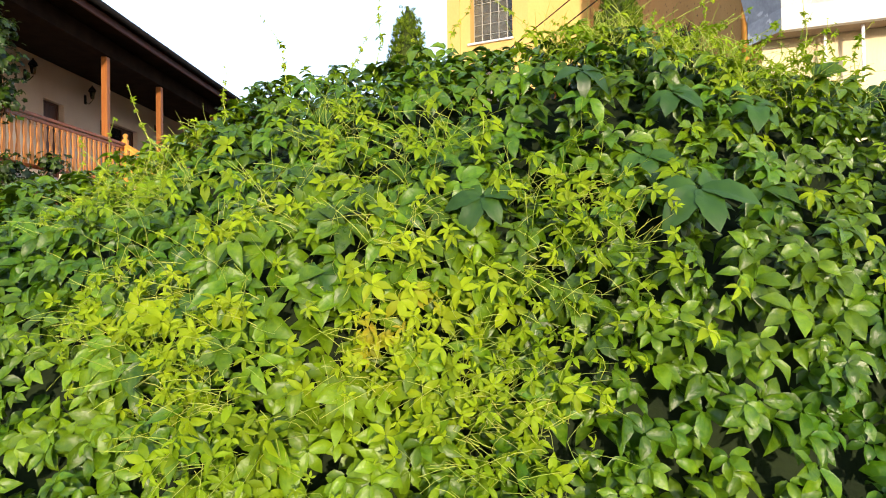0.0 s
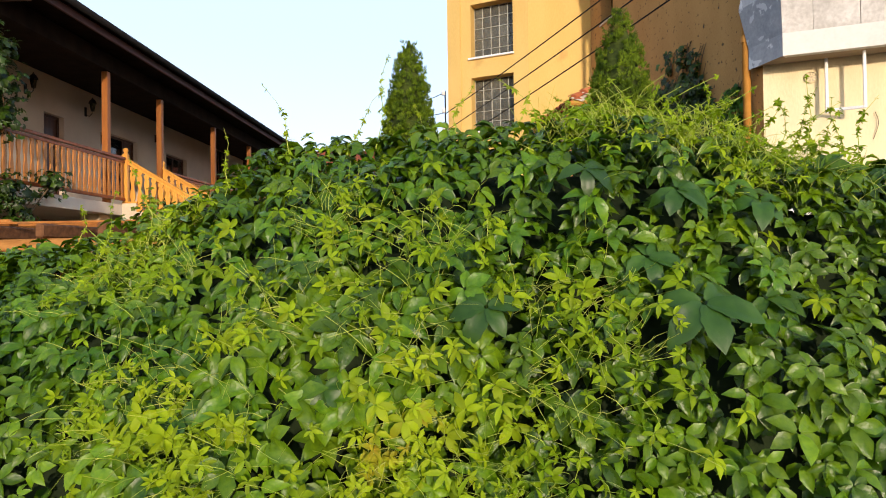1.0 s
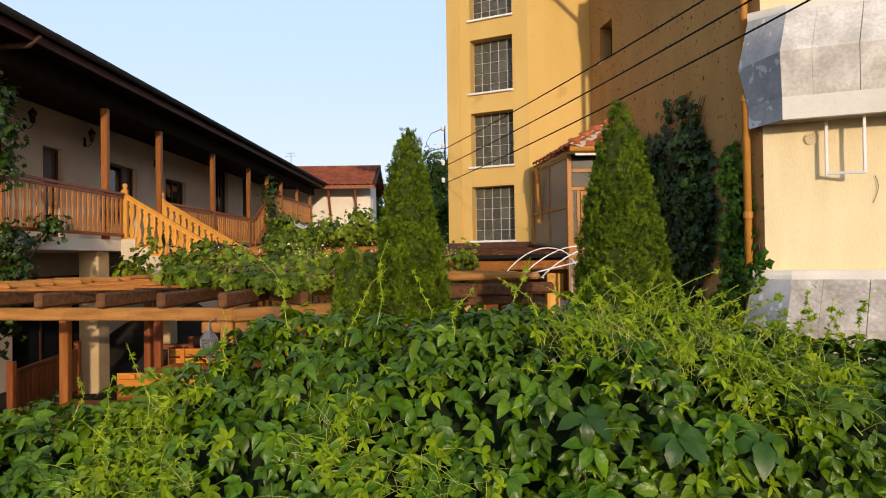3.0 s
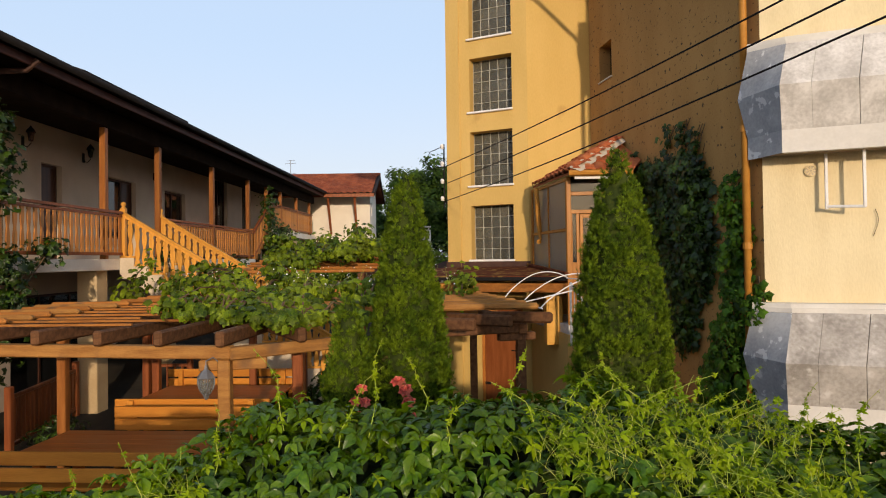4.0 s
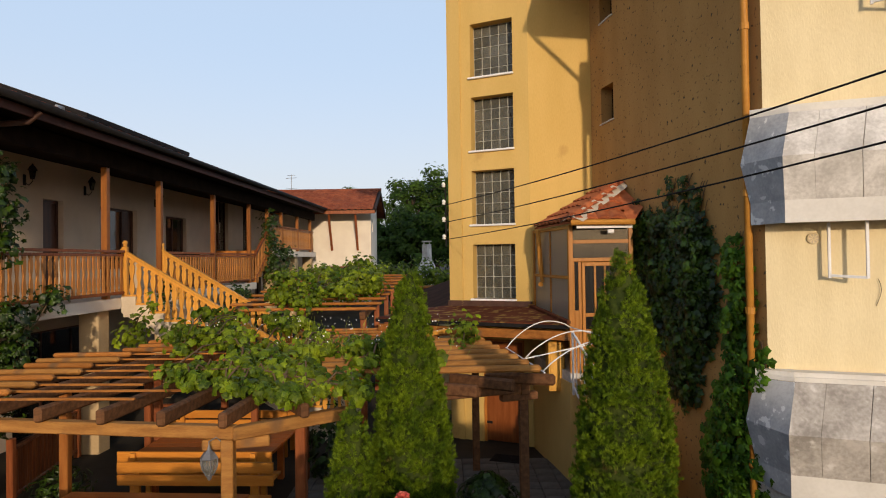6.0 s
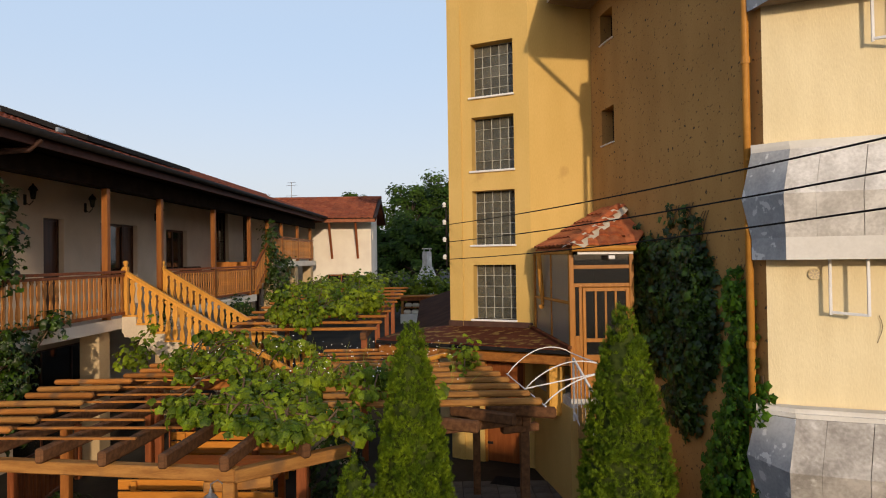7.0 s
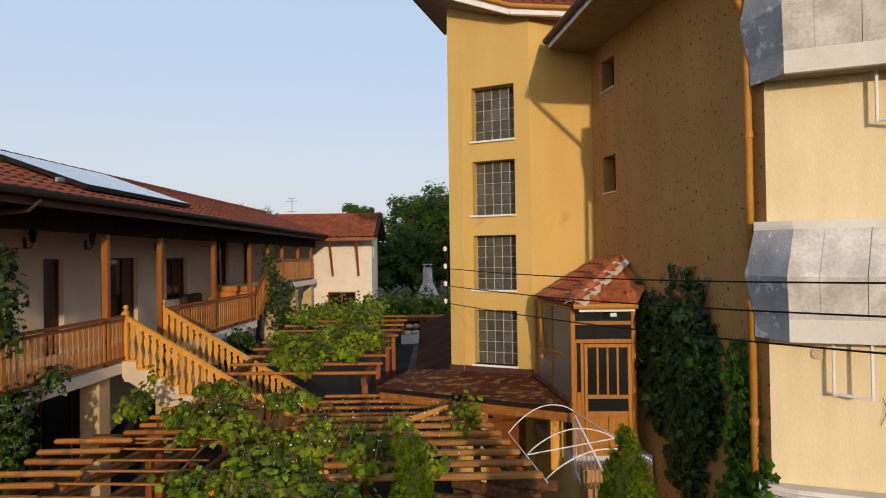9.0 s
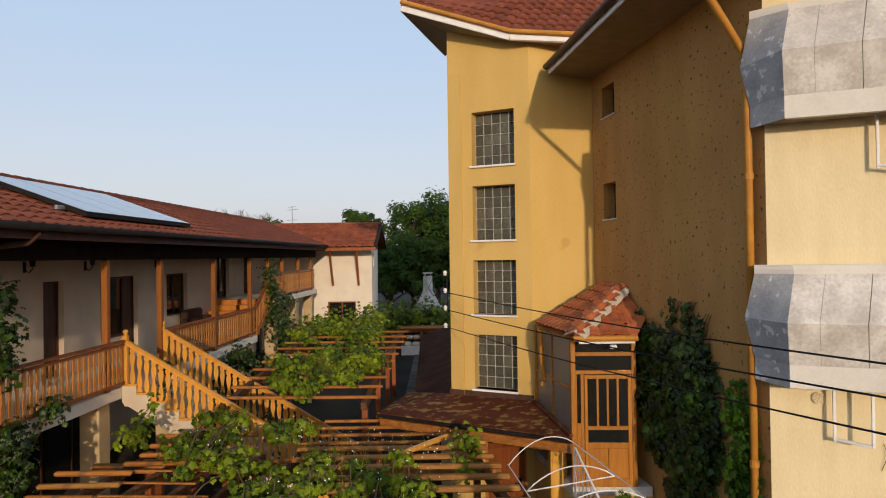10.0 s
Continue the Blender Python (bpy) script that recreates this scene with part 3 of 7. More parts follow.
for z in (0.35, 1.75):
    bm = bmesh.new()
    add_box(bm, (0.03, -0.02, z), (0.16, 0.0, z + 0.05), 0.004)
    part("hinge", bm, BLACK_METAL, door)

# roofs of the yellow building
EA, EB = Vector((2.06, 11.73, 8.95)), Vector((2.77, 6.45, 8.95))
bm = bmesh.new()
add_slab(bm, [EA, EB, (4.6, 6.45, 8.95), (5.6, 7.0, 8.95), (C1[0] + 0.3, C1[1] + 0.3, 8.95), (B1[0] + 0.05, B1[1] + 0.1, 8.95)], 0.01)
part("soffit", bm, PLASTER_SOFFIT, building)
bm = bmesh.new()
add_slab(bm, [(EA.x, EA.y, 9.14), (EB.x, EB.y, 9.14), (9.5, 6.2, 9.14), (9.5, 9.0, 11.4), (6.5, 15.5, 11.4), (2.5, 13.2, 9.45)], 0.06)
part("roof", bm, TILE, building)
bm = bmesh.new()
add_beam(bm, EA + Vector((0, 0, 0.08)), EB + Vector((0, 0, 0.08)), 0.04, 0.17)
part("fascia", bm, WHITE_PAINT, building, "weathered white fascia board")
bm = bmesh.new()
side = Vector((EB.y - EA.y, -(EB.x - EA.x), 0)).normalized()
side = side if side.x < 0 else -side
add_tube(bm, [EA + side * 0.07 + Vector((0, 0, 0.13)), EB + side * 0.07 + Vector((0, 0, 0.13))], 0.06, 10)
part("gutter", bm, BROWN_METAL, building, smooth=True)
# tower roof, its sloping eave placed to fit the camera's view
TL, TC, TR, TI = Vector((-0.757, 12.30, 10.42)), Vector((1.33, 11.75, 9.62)), Vector((3.40, 11.48, 9.41)), Vector((0.14, 12.61, 10.12))
TB = Vector((0.12, 14.4, 10.2))
bm = bmesh.new()
add_slab(bm, [TL, TC, (A1[0], A1[1] + 0.1, 9.66), TI], 0.02)
add_slab(bm, [TC, TR, (B1[0], B1[1] + 0.1, 9.5), (A1[0], A1[1] + 0.1, 9.66)], 0.02)
add_slab(bm, [TB, TL, TI, (0.60, 13.4, 10.2)], 0.02)
part("tower_soffit", bm, PLASTER_SOFFIT, building)
UP16 = Vector((0, 0, .14))
RG0, RG1, RG2 = Vector((0.0, 13.9, 11.42)), Vector((2.2, 13.6, 11.42)), Vector((5.0, 13.6, 11.42))
bm = bmesh.new()
add_slab(bm, [TL + UP16, TC + UP16, RG1, RG0], 0.05)
add_slab(bm, [TC + UP16, TR + UP16, RG2, RG1], 0.05)
add_slab(bm, [TB + UP16, TL + UP16, RG0], 0.05)
part("tower_roof", bm, TILE, building)
bm = bmesh.new()
add_beam(bm, TL + Vector((0, 0, .06)), TC + Vector((0, 0, .06)), 0.03, 0.14)
add_beam(bm, TC + Vector((0, 0, .06)), TR + Vector((0, 0, .06)), 0.03, 0.12)
part("tower_fascia", bm, WHITE_PAINT, building)
bm = bmesh.new()
add_tube(bm, [TL + Vector((0, -.05, .16)), TC + Vector((0, -.05, .15)), TR + Vector((0, -.05, .13))], 0.045, 10)
part("tower_gutter", bm, ORANGE_PIPE, building)

# concrete bay parapets: a narrow chamfered flank, then a long front of panels
FACE = FRONT
SEAMS = (0.0, 0.30, 0.74, 1.19, 1.63, 3.6)


def bay_ring(flank, corner):
    p = Vector(corner)
    return [Vector(flank)] + [p + FACE * s for s in SEAMS]


RING_TOP, RING_KINK, RING_BASE = bay_ring((3.61, 7.23), (3.90, 6.93)), bay_ring((3.56, 7.38), (3.70, 6.72)), bay_ring((3.66, 7.36), (3.78, 6.84))
PROFILE = [(RING_TOP, 1.24), (RING_KINK, 0.72), (RING_BASE, 0.25), (RING_BASE, 0.0)]
INWARD = Vector((-FACE.y, FACE.x))
for z in (1.04, 4.05, 7.0):
    bay = thing("bay_parapet", "weathered grey concrete parapet with a kinked profile and panel joints", "parapet", group="bay parapets")
    rings = [[(p.x, p.y, z + h) for p in ring] for ring, h in PROFILE]
    for k, nm in ((0, "upper_panel"), (1, "lower_panel"), (2, "base_band")):
        for i in range(6):
            q = [Vector(p) for p in (rings[k + 1][i], rings[k + 1][i + 1], rings[k][i + 1], rings[k][i])]
            g = 0.004 if k < 2 else 0.0
            if i > 1 and g:
                e = FACE.to_3d() * g
                q = [q[0] + e, q[1] - e, q[2] - e, q[3] + e]
            back_off = INWARD.to_3d() * 0.07 + Vector((0.04, 0, 0))
            bm = bmesh.new()
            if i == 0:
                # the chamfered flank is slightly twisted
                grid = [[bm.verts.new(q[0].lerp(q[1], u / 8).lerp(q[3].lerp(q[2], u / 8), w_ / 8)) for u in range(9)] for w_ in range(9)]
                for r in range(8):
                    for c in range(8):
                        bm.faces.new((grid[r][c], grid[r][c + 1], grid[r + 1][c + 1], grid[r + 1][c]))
                part(nm, bm, SHADED_FLAKED, bay, "flank panel with flaking paint, its shade put into the grey", smooth=True)
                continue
            vs, us = [bm.verts.new(p) for p in q], [bm.verts.new(p + back_off) for p in q]
            bm.faces.new(vs)
            bm.faces.new(us[::-1])
            for j in range(4):
                bm.faces.new((vs[j], us[j], us[(j + 1) % 4], vs[(j + 1) % 4]))
            part(nm, bm, (SHADED_DIRTY_CONCRETE if z < 2 else CONCRETE) if k < 2 else CONCRETE_BAND, bay)
    # dark backing behind the open joints
    bm = bmesh.new()
    for k in (0, 1):
        a, b = [[Vector(rings[kk][i]) + INWARD.to_3d() * 0.045 for i in (1, 6)] for kk in (k, k + 1)]
        bm.faces.new([bm.verts.new(p) for p in (b[0], b[1], a[1], a[0])])
    part("joint_backing", bm, INTERIOR, bay)
    for inset, h0, h1 in ((0.03, 1.24, 1.29), (0.07, 1.29, 1.34)):
        ring = [p + (INWARD * inset if i_ else INWARD * 0.02) for i_, p in enumerate(RING_TOP)]
        inner = [p + INWARD * 0.16 + Vector((0.06, 0)) for p in ring]
        bm = bmesh.new()
        add_prism(bm, [(p.x, p.y) for p in ring] + [(p.x, p.y) for p in inner[::-1]], z + h0, z + h1)
        part("coping", bm, CONCRETE_BAND, bay)
    bm = bmesh.new()
    add_prism(bm, [(p.x, p.y) for p in [q + INWARD * 0.03 for q in RING_BASE]] + [(D1[0] + 0.2, D1[1] + 0.5), (C1[0] + 0.1, C1[1] + 0.1)], z + 0.02, z + 0.1)
    part("underside", bm, PLASTER_SOFFIT, bay)

# stone base under the lowest bay
base = thing("stone_base", "sandstone block cladding below the concrete bay", "stone wall", kind="structure")
bm = bmesh.new()
ring = [p + INWARD * 0.10 for p in RING_BASE]
add_prism(bm, [(p.x, p.y) for p in ring] + [(D1[0], D1[1]), C1], G, 1.05)
part("core", bm, CONCRETE, base)
n2 = Vector((FACE.y, -FACE.x))
n2 = n2 if n2.y < 0 else -n2
tmp = bmesh.new()
add_box(tmp, (0, -0.05, 0), (0.24, 0.0, 0.21), 0.015)
blk = part("stone", tmp, STONE, base)
p0 = ring[1]
ang = math.degrees(math.atan2(FACE.y, FACE.x))
blk.matrix_basis = pose(p0.x, p0.y, 0.82, 0, 0, ang)
for r in range(4):
    for i in range(10):
        if r or i:
            q = p0 + FACE * (0.255 * i + (0.1 if r % 2 else 0))
            again(blk, pose(q.x, q.y, 0.82 - 0.225 * r, 0, 0, ang), base)

# downpipes
for nm, pts, r in (("downpipe", [(3.66, 7.42, 0.3), (3.66, 7.42, 7.72), (3.64, 7.42, 7.86), (3.58, 7.40, 7.97), (2.78, 6.95, 8.82), (2.72, 6.90, 8.98)], 0.045),):
    pipe = thing(nm, "ochre painted downpipe with joint collars on the flank", "pipe")
    bm = bmesh.new()
    add_tube(bm, pts, r, 10)
    part("tube", bm, ORANGE_PIPE, pipe, smooth=True)
    for z in (1.2, 3.0, 4.4, 6.4):
        bm = bmesh.new()
        add_lathe(bm, [(0.055, 0), (0.055, 0.08)], (3.66, 7.42, z), 10)
        part("collar", bm, ORANGE_PIPE, pipe)

# wall fan grille and appliance brackets on the front
FD = wall_frame(C1, D1)
for z in (3.93, 6.93):
    if z < 5:
        vent = thing("wall_vent", "round white plastic vent grille on the front", "vent")
        vent.matrix_basis = FD @ pose(0.49, -0.01, z - 0.05, 90) @ Matrix.Scale(0.8, 4)
        bm = bmesh.new()
        add_lathe(bm, [(0.085, -0.01), (0.085, 0.012), (0.07, 0.02), (0.068, 0.0)], (0, 0, 0), 20)
        part("rim", bm, CREAM, vent)
        bm = bmesh.new()
        add_lathe(bm, [(0.066, 0.0), (0.066, 0.006)], (0, 0, 0), 20)
        part("backing", bm, STAIR_PLASTER, vent)
        for k in range(8):
            bm = bmesh.new()
            a = k * math.pi / 4
            add_beam(bm, (0.015 * math.cos(a), 0.015 * math.sin(a), 0.012), (0.07 * math.cos(a), 0.07 * math.sin(a), 0.012), 0.014, 0.006, 0)
            part("spoke", bm, CREAM, vent)
    br = thing("bracket", "white steel hanging frame fixed under the bay", "bracket", group="hanging frames")
    br.matrix_basis = FD @ pose(0.62 + (0.46 if z > 5 else 0), 0, z)
    for a, b in (((0, -0.12, 0.12), (0, -0.12, -0.5)), ((0.33, -0.26, 0.12), (0.33, -0.26, -0.50)), ((0, -0.12, -0.47), (0.33, -0.26, -0.49))):
        bm = bmesh.new()
        add_beam(bm, a, b, 0.03, 0.03, 0.003, up=(0, 1, 0))
        part("bar", bm, WHITE_PAINT, br)


wire = thing("wall_wire", "thin dark wire hanging loose on the cream front", "cable")
bm = bmesh.new()
add_tube(bm, [FD @ Vector((1.10 + 0.03 * math.sin(4 * q), -0.02, 3.42 - 0.30 * q)) for q in (0, .2, .4, .6, .8, 1)], 0.0035, 5)
part("strand", bm, DARK_WOOD, wire)

# ---- guest house with its gallery ----
HOUSE = (-6.5, 12.0, 0.0)
TURN_H = -1.718
HM = pose(*HOUSE, 0, 0, TURN_H)


def hp(x, y, z):
    return HM @ Vector((x, y, z))


house = thing("guest_house", "long two-storey white guest house with a timber gallery and tiled roof", "house", HOUSE, TURN_H)
DECK, DECK2 = 3.02, 4.10
holes = [(1.12, 1.80, DECK, 5.11), (3.2, 4.45, DECK + 0.55, 5.13), (4.45, 4.95, DECK, 5.13), (6.6, 8.0, 3.85, 5.12), (10.4, 11.6, DECK2, 6.0), (13.2, 14.2, DECK2, 6.0),
         (-1.6, -0.9, 0.1, 2.1), (0.2, 3.3, 0.1, 2.3), (6.0, 7.0, 0.1, 2.0), (-4.5, -3.6, DECK, 5.1), (11.6, 12.6, 1.4, 3.2), (14.6, 15.4, 1.4, 3.3)]
bm = bmesh.new()
add_wall(bm, 26.0, 0.0, 6.75, 0.3, [(8.0 + a, 8.0 + b, c, d) for a, b, c, d in holes])
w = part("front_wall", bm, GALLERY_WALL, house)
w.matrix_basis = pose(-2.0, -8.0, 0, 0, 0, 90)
bm = bmesh.new()
for lo, hi in (((-7, -8.0, 0), (-6.7, 18, 6.2)), ((-6.7, -8.0, 0), (-2.3, -7.7, 6.6)), ((-6.7, 17.7, 0), (-2.3, 18, 6.6))):
    add_box(bm, lo, hi)
part("rear_wall", bm, WHITE_WALL, house)
bm = bmesh.new()
add_box(bm, (-6.7, -7.7, 2.75), (-2.3, 17.7, 2.9))
part("inner_floor", bm, CONCRETE, house)
# Near-black sheet in place of the unlit rooms
bm = bmesh.new()
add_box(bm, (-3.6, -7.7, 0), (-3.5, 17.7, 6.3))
part("partition", bm, INTERIOR, house, "near-black sheet standing in for the unlit rooms")


def opening(y0, y1, z0, z1, wood, panes=2, glazed=True, name="window"):
    o = new(name)
    o.parent = house
    o.matrix_basis = pose(-2.0, y0, z0, 0, 0, 90)
    tagged(o, "dark timber-framed glazing" if glazed else "dark brown panelled door")
    wd, ht = y1 - y0, z1 - z0
    bm = bmesh.new()
    t = 0.06
    add_box(bm, (0, 0.12, 0), (t, 0.2, ht), 0.005)
    add_box(bm, (wd - t, 0.12, 0), (wd, 0.2, ht), 0.005)
    add_box(bm, (t, 0.12, ht - t), (wd - t, 0.2, ht), 0.005)
    add_box(bm, (t, 0.12, 0), (wd - t, 0.2, t), 0.005)
    for i in range(1, panes):
        x = wd * i / panes
        add_box(bm, (x - 0.03, 0.13, t), (x + 0.03, 0.19, ht - t), 0.004)
    part("frame", bm, wood, o)
    if glazed:
        for i in range(panes):
            bm = bmesh.new()
            add_box(bm, (wd * i / panes + 0.03, 0.15, t), (wd * (i + 1) / panes - 0.03, 0.165, ht - t))
            part("pane", bm, GLASS_DARK, o)
    else:
        bm = bmesh.new()
        add_box(bm, (t, 0.14, t), (wd - t, 0.18, ht - t), 0.004)
        part("leaf", bm, wood, o)
    return o


opening(1.12, 1.80, DECK, 5.11, MAHOGANY, 1, False, "door")
opening(3.2, 4.45, DECK + 0.55, 5.13, MAHOGANY, 2)
opening(4.45, 4.95, DECK, 5.13, MAHOGANY, 1, False, "door")
opening(6.6, 8.0, 3.85, 5.12, MAHOGANY, 2)
opening(10.4, 11.6, DECK2, 6.0, MAHOGANY, 2)
opening(13.2, 14.2, DECK2, 6.0, MAHOGANY, 2)
opening(-4.5, -3.6, DECK, 5.1, MAHOGANY, 1, False, "door")
opening(-1.6, -0.9, 0.1, 2.1, MAHOGANY, 1, False, "door")
opening(0.2, 3.3, 0.1, 2.3, MAHOGANY, 3)
opening(6.0, 7.0, 0.1, 2.0, MAHOGANY, 2)
opening(11.6, 12.6, 1.4, 3.2, MAHOGANY, 2)
opening(14.6, 15.4, 1.4, 3.3, MAHOGANY, 1, False, "door")

# gallery slabs, beams and posts
gallery = thing("gallery", "raised gallery floor of pale plaster on square pillars", "balcony", HOUSE, TURN_H)
bm = bmesh.new()
add_box(bm, (-2.0, -8.0, 2.80), (0.07, 0.42, DECK), 0.01)
part("slab", bm, WHITE_WALL, gallery)
bm = bmesh.new()
add_box(bm, (-2.0, 0.424, 2.80), (0.07, 8.6, DECK), 0.01)
part("slab", bm, WHITE_WALL, gallery)
bm = bmesh.new()
add_box(bm, (-2.0, 10.4, 3.88), (0.07, 17.0, DECK2), 0.01)
part("slab", bm, WHITE_WALL, gallery)
for k in range(6):
    bm = bmesh.new()
    z = DECK + (DECK2 - DECK) * (k + 1) / 6
    add_box(bm, (-1.95, 8.6 + 0.3 * k, z - 0.20), (0.05, 8.9 + 0.3 * k, z), 0.01)
    part("step", bm, PINE, gallery, "varnished wooden step")
for y in (-4.0, 0.0, 2.9, 8.3, 11.0, 14.0, 16.6):
    bm = bmesh.new()
    add_box(bm, (-0.42, y - 0.19, 0.0), (-0.04, y + 0.19, 2.80 if y < 9 else 3.88), 0.015)
    part("pillar", bm, PILLAR, gallery, "cream plastered pillar")
for y in (-6.4, -3.6, 0.0, 2.15, 5.20, 8.10, 10.0, 11.7, 14.0, 16.2):
    bm = bmesh.new()
    add_box(bm, (-0.06, y - 0.06, DECK if y < 9 else (3.5 if y < 10.3 else DECK2)), (0.06, y + 0.06, 5.56), 0.012)
    part("post", bm, PINE_DARK, gallery, "varnished pine post")
bm = bmesh.new()
add_box(bm, (-0.09, -8.0, 5.56), (0.09, 16.8, 5.90), 0.01)
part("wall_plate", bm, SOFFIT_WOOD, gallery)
# Ceiling added to shade the upper wall; its near-black tone is shade too
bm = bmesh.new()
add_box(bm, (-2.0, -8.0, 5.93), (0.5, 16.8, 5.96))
part("ceiling_boarding", bm, SOFFIT_WOOD, gallery, "added gallery ceiling, near-black to stand for shade")

# roof over house and gallery
ROOF_S = 0.36
EX, EZ, RX = 0.58, 6.08, -2.75
RZ = EZ + ROOF_S * (EX - RX)
roof = thing("tiled_roof", "weathered red clay tile roof over the gallery", "roof", HOUSE, TURN_H)
bm = bmesh.new()
add_slab(bm, [(EX - 0.03, -9, EZ - 0.05), (EX - 0.03, 18.6, EZ - 0.05), (RX, 18.6, RZ - 0.05), (RX, -9, RZ - 0.05)], 0.06)
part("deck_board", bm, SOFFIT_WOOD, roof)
bm = bmesh.new()
add_slab(bm, [(RX - 3.8, -9, EZ - 0.2), (RX - 3.8, 18.6, EZ - 0.2), (RX, 18.6, RZ), (RX, -9, RZ)], 0.08)
part("rear_slope", bm, TILE, roof)
bm = bmesh.new()
add_box(bm, (EX - 0.05, -9, EZ - 0.20), (EX - 0.01, 16.9, EZ - 0.07), 0.004)
part("fascia", bm, mat("red_brown_fascia", (0.05, 0.018, 0.013), (0.075, 0.027, 0.02), 0.6, bump=0.1), roof)
bm = bmesh.new()
add_tube(bm, [(EX + 0.09, -9, EZ - 0.02), (EX + 0.09, 16.9, EZ - 0.02)], 0.06, 10)
part("gutter", bm, BLACK_METAL, roof, smooth=True)
bm = bmesh.new()
add_tube(bm, [(EX + 0.05, -2.75, EZ - 0.1), (EX - 0.10, -2.80, EZ - 0.26), (-0.6, -3.1, EZ - 0.40), (-1.9, -3.2, EZ - 0.45), (-1.92, -3.2, 3.1)], 0.045, 8)
part("downpipe", bm, BROWN_METAL, roof)


def tile_shape(w=0.30, l=0.42):
    """One interlocking tile: a roll and a trough, lying on the slope, x across and y up it."""
    prof = [(0, 0.0), (0.06, 0.032), (0.13, 0.034), (0.19, 0.004), (0.25, -0.004), (w, 0.0)]
    v = [(x, 0, z + 0.034) for x, z in prof] + [(x, l, z) for x, z in prof] + [(x, 0, z - 0.004) for x, z in prof]
    n = len(prof)
    return v, [(i, i + 1, n + i + 1, n + i) for i in range(n - 1)] + [(2 * n + i, 2 * n + i + 1, i + 1, i) for i in range(n - 1)]


slope = math.degrees(math.atan(ROOF_S))
tv, tf = tile_shape()
me_tile = bpy.data.meshes.new("tile")
me_tile.from_pydata(tv, [], tf)
me_tile.materials.append(TILE)
rows_up = 10
step_u = 0.355
far_tiles = []
# x across the slope runs along the house, y climbs the roof
for r in range(rows_up):
    for c in range(92):
        y = 18.5 - 0.30 * c
        m = pose(EX + 0.05 - r * step_u * math.cos(radians(slope)), y, EZ - 0.005 + r * step_u * math.sin(radians(slope))) @ pose(0, 0, 0, 0, 0, 90) @ pose(0, 0, 0, slope)
        if -3.6 < y < 6.0 and r < 9:
            o = new("tile", me_tile)
            o.parent = roof
            o.matrix_basis = m
        else:
            far_tiles.append((0, np.array(m.to_3x3()), np.array(m.translation)))
scatter("tiles", [(tv, tf)], far_tiles, TILE_STUFF, roof, kind="stuff")
bm = bmesh.new()
for c in range(70):
    y = 18.5 - 0.39 * c
    add_tube(bm, [(RX, y, RZ + 0.03), (RX, y - 0.41, RZ + 0.045)], 0.10, 8)
part("ridge_tiles", bm, TILE, roof)

# solar panels
array = thing("solar_array", "row of blue-grey solar panels on rails above the tiles", "solar panel", HOUSE, TURN_H)
for k in range(4):
    y0 = -0.78 + 1.06 * k
    bm = bmesh.new()
    x0, x1 = 0.12, -2.0
    zz = lambda x: EZ + ROOF_S * (EX - x) + 0.20
    add_slab(bm, [(x0, y0 + 0.015, zz(x0)), (x0, y0 + 1.035, zz(x0)), (x1, y0 + 1.035, zz(x1)), (x1, y0 + 0.015, zz(x1))], 0.03)
    p = part("panel", bm, PANEL, array)
    bm = bmesh.new()
    for a, b in (((x0, y0), (x0, y0 + 1.05)), ((x1, y0), (x1, y0 + 1.05)), ((x0, y0), (x1, y0)), ((x0, y0 + 1.05), (x1, y0 + 1.05))):
        add_beam(bm, (*a, zz(a[0]) - 0.052), (*b, zz(b[0]) - 0.052), 0.016, 0.09, 0.002)
    part("panel_frame", bm, BLACK_METAL, array)
for x in (-0.3, -1.5):
    bm = bmesh.new()
    add_beam(bm, (x, -1.0, zz(x) - 0.09), (x, 3.5, zz(x) - 0.09), 0.05, 0.08)
    part("rail", bm, GREY_METAL, array)


# railings
def baluster_mesh(h, material, w=0.085, t=0.028):
    """A flat sawn baluster with a waisted outline, x along the rail."""
    prof = [(0.0, 0.5), (0.08, 0.5), (0.11, 0.28), (0.14, 0.40), (0.22, 0.52), (0.34, 0.46), (0.46, 0.28), (0.50, 0.24), (0.54, 0.28), (0.66, 0.46), (0.78, 0.52), (0.86, 0.40), (0.89, 0.28), (0.92, 0.5), (1.0, 0.5)]
    bm = bmesh.new()
    fr = [[bm.verts.new((s * w * k, y, h * q)) for s in (-1, 1)] for q, k in prof for y in (-t / 2,)]
    bk = [[bm.verts.new((s * w * k, t / 2, h * q)) for s in (-1, 1)] for q, k in prof]
    for i in range(len(prof) - 1):
        bm.faces.new((fr[i][0], fr[i][1], fr[i + 1][1], fr[i + 1][0]))
        bm.faces.new((bk[i][1], bk[i][0], bk[i + 1][0], bk[i + 1][1]))
        bm.faces.new((fr[i][1], bk[i][1], bk[i + 1][1], fr[i + 1][1]))
        bm.faces.new((bk[i][0], fr[i][0], fr[i + 1][0], bk[i + 1][0]))
    bm.faces.new((fr[-1][0], fr[-1][1], bk[-1][1], bk[-1][0]))
    bm.faces.new((fr[0][1], fr[0][0], bk[0][0], bk[0][1]))
    me = bpy.data.meshes.new("baluster")
    bm.to_mesh(me)
    bm.free()
    me.materials.append(material)
    return me


BAL = baluster_mesh(0.74, mat("brown_pine", (0.40, 0.155, 0.040), (0.54, 0.235, 0.066), 0.45, scale=3, fine=18, bump=0.08, stretch=(6, 6, 0.6), spread=0.2, coat=0.1), 0.078)
BAL_L = baluster_mesh(0.78, PINE_LIGHT, 0.10)


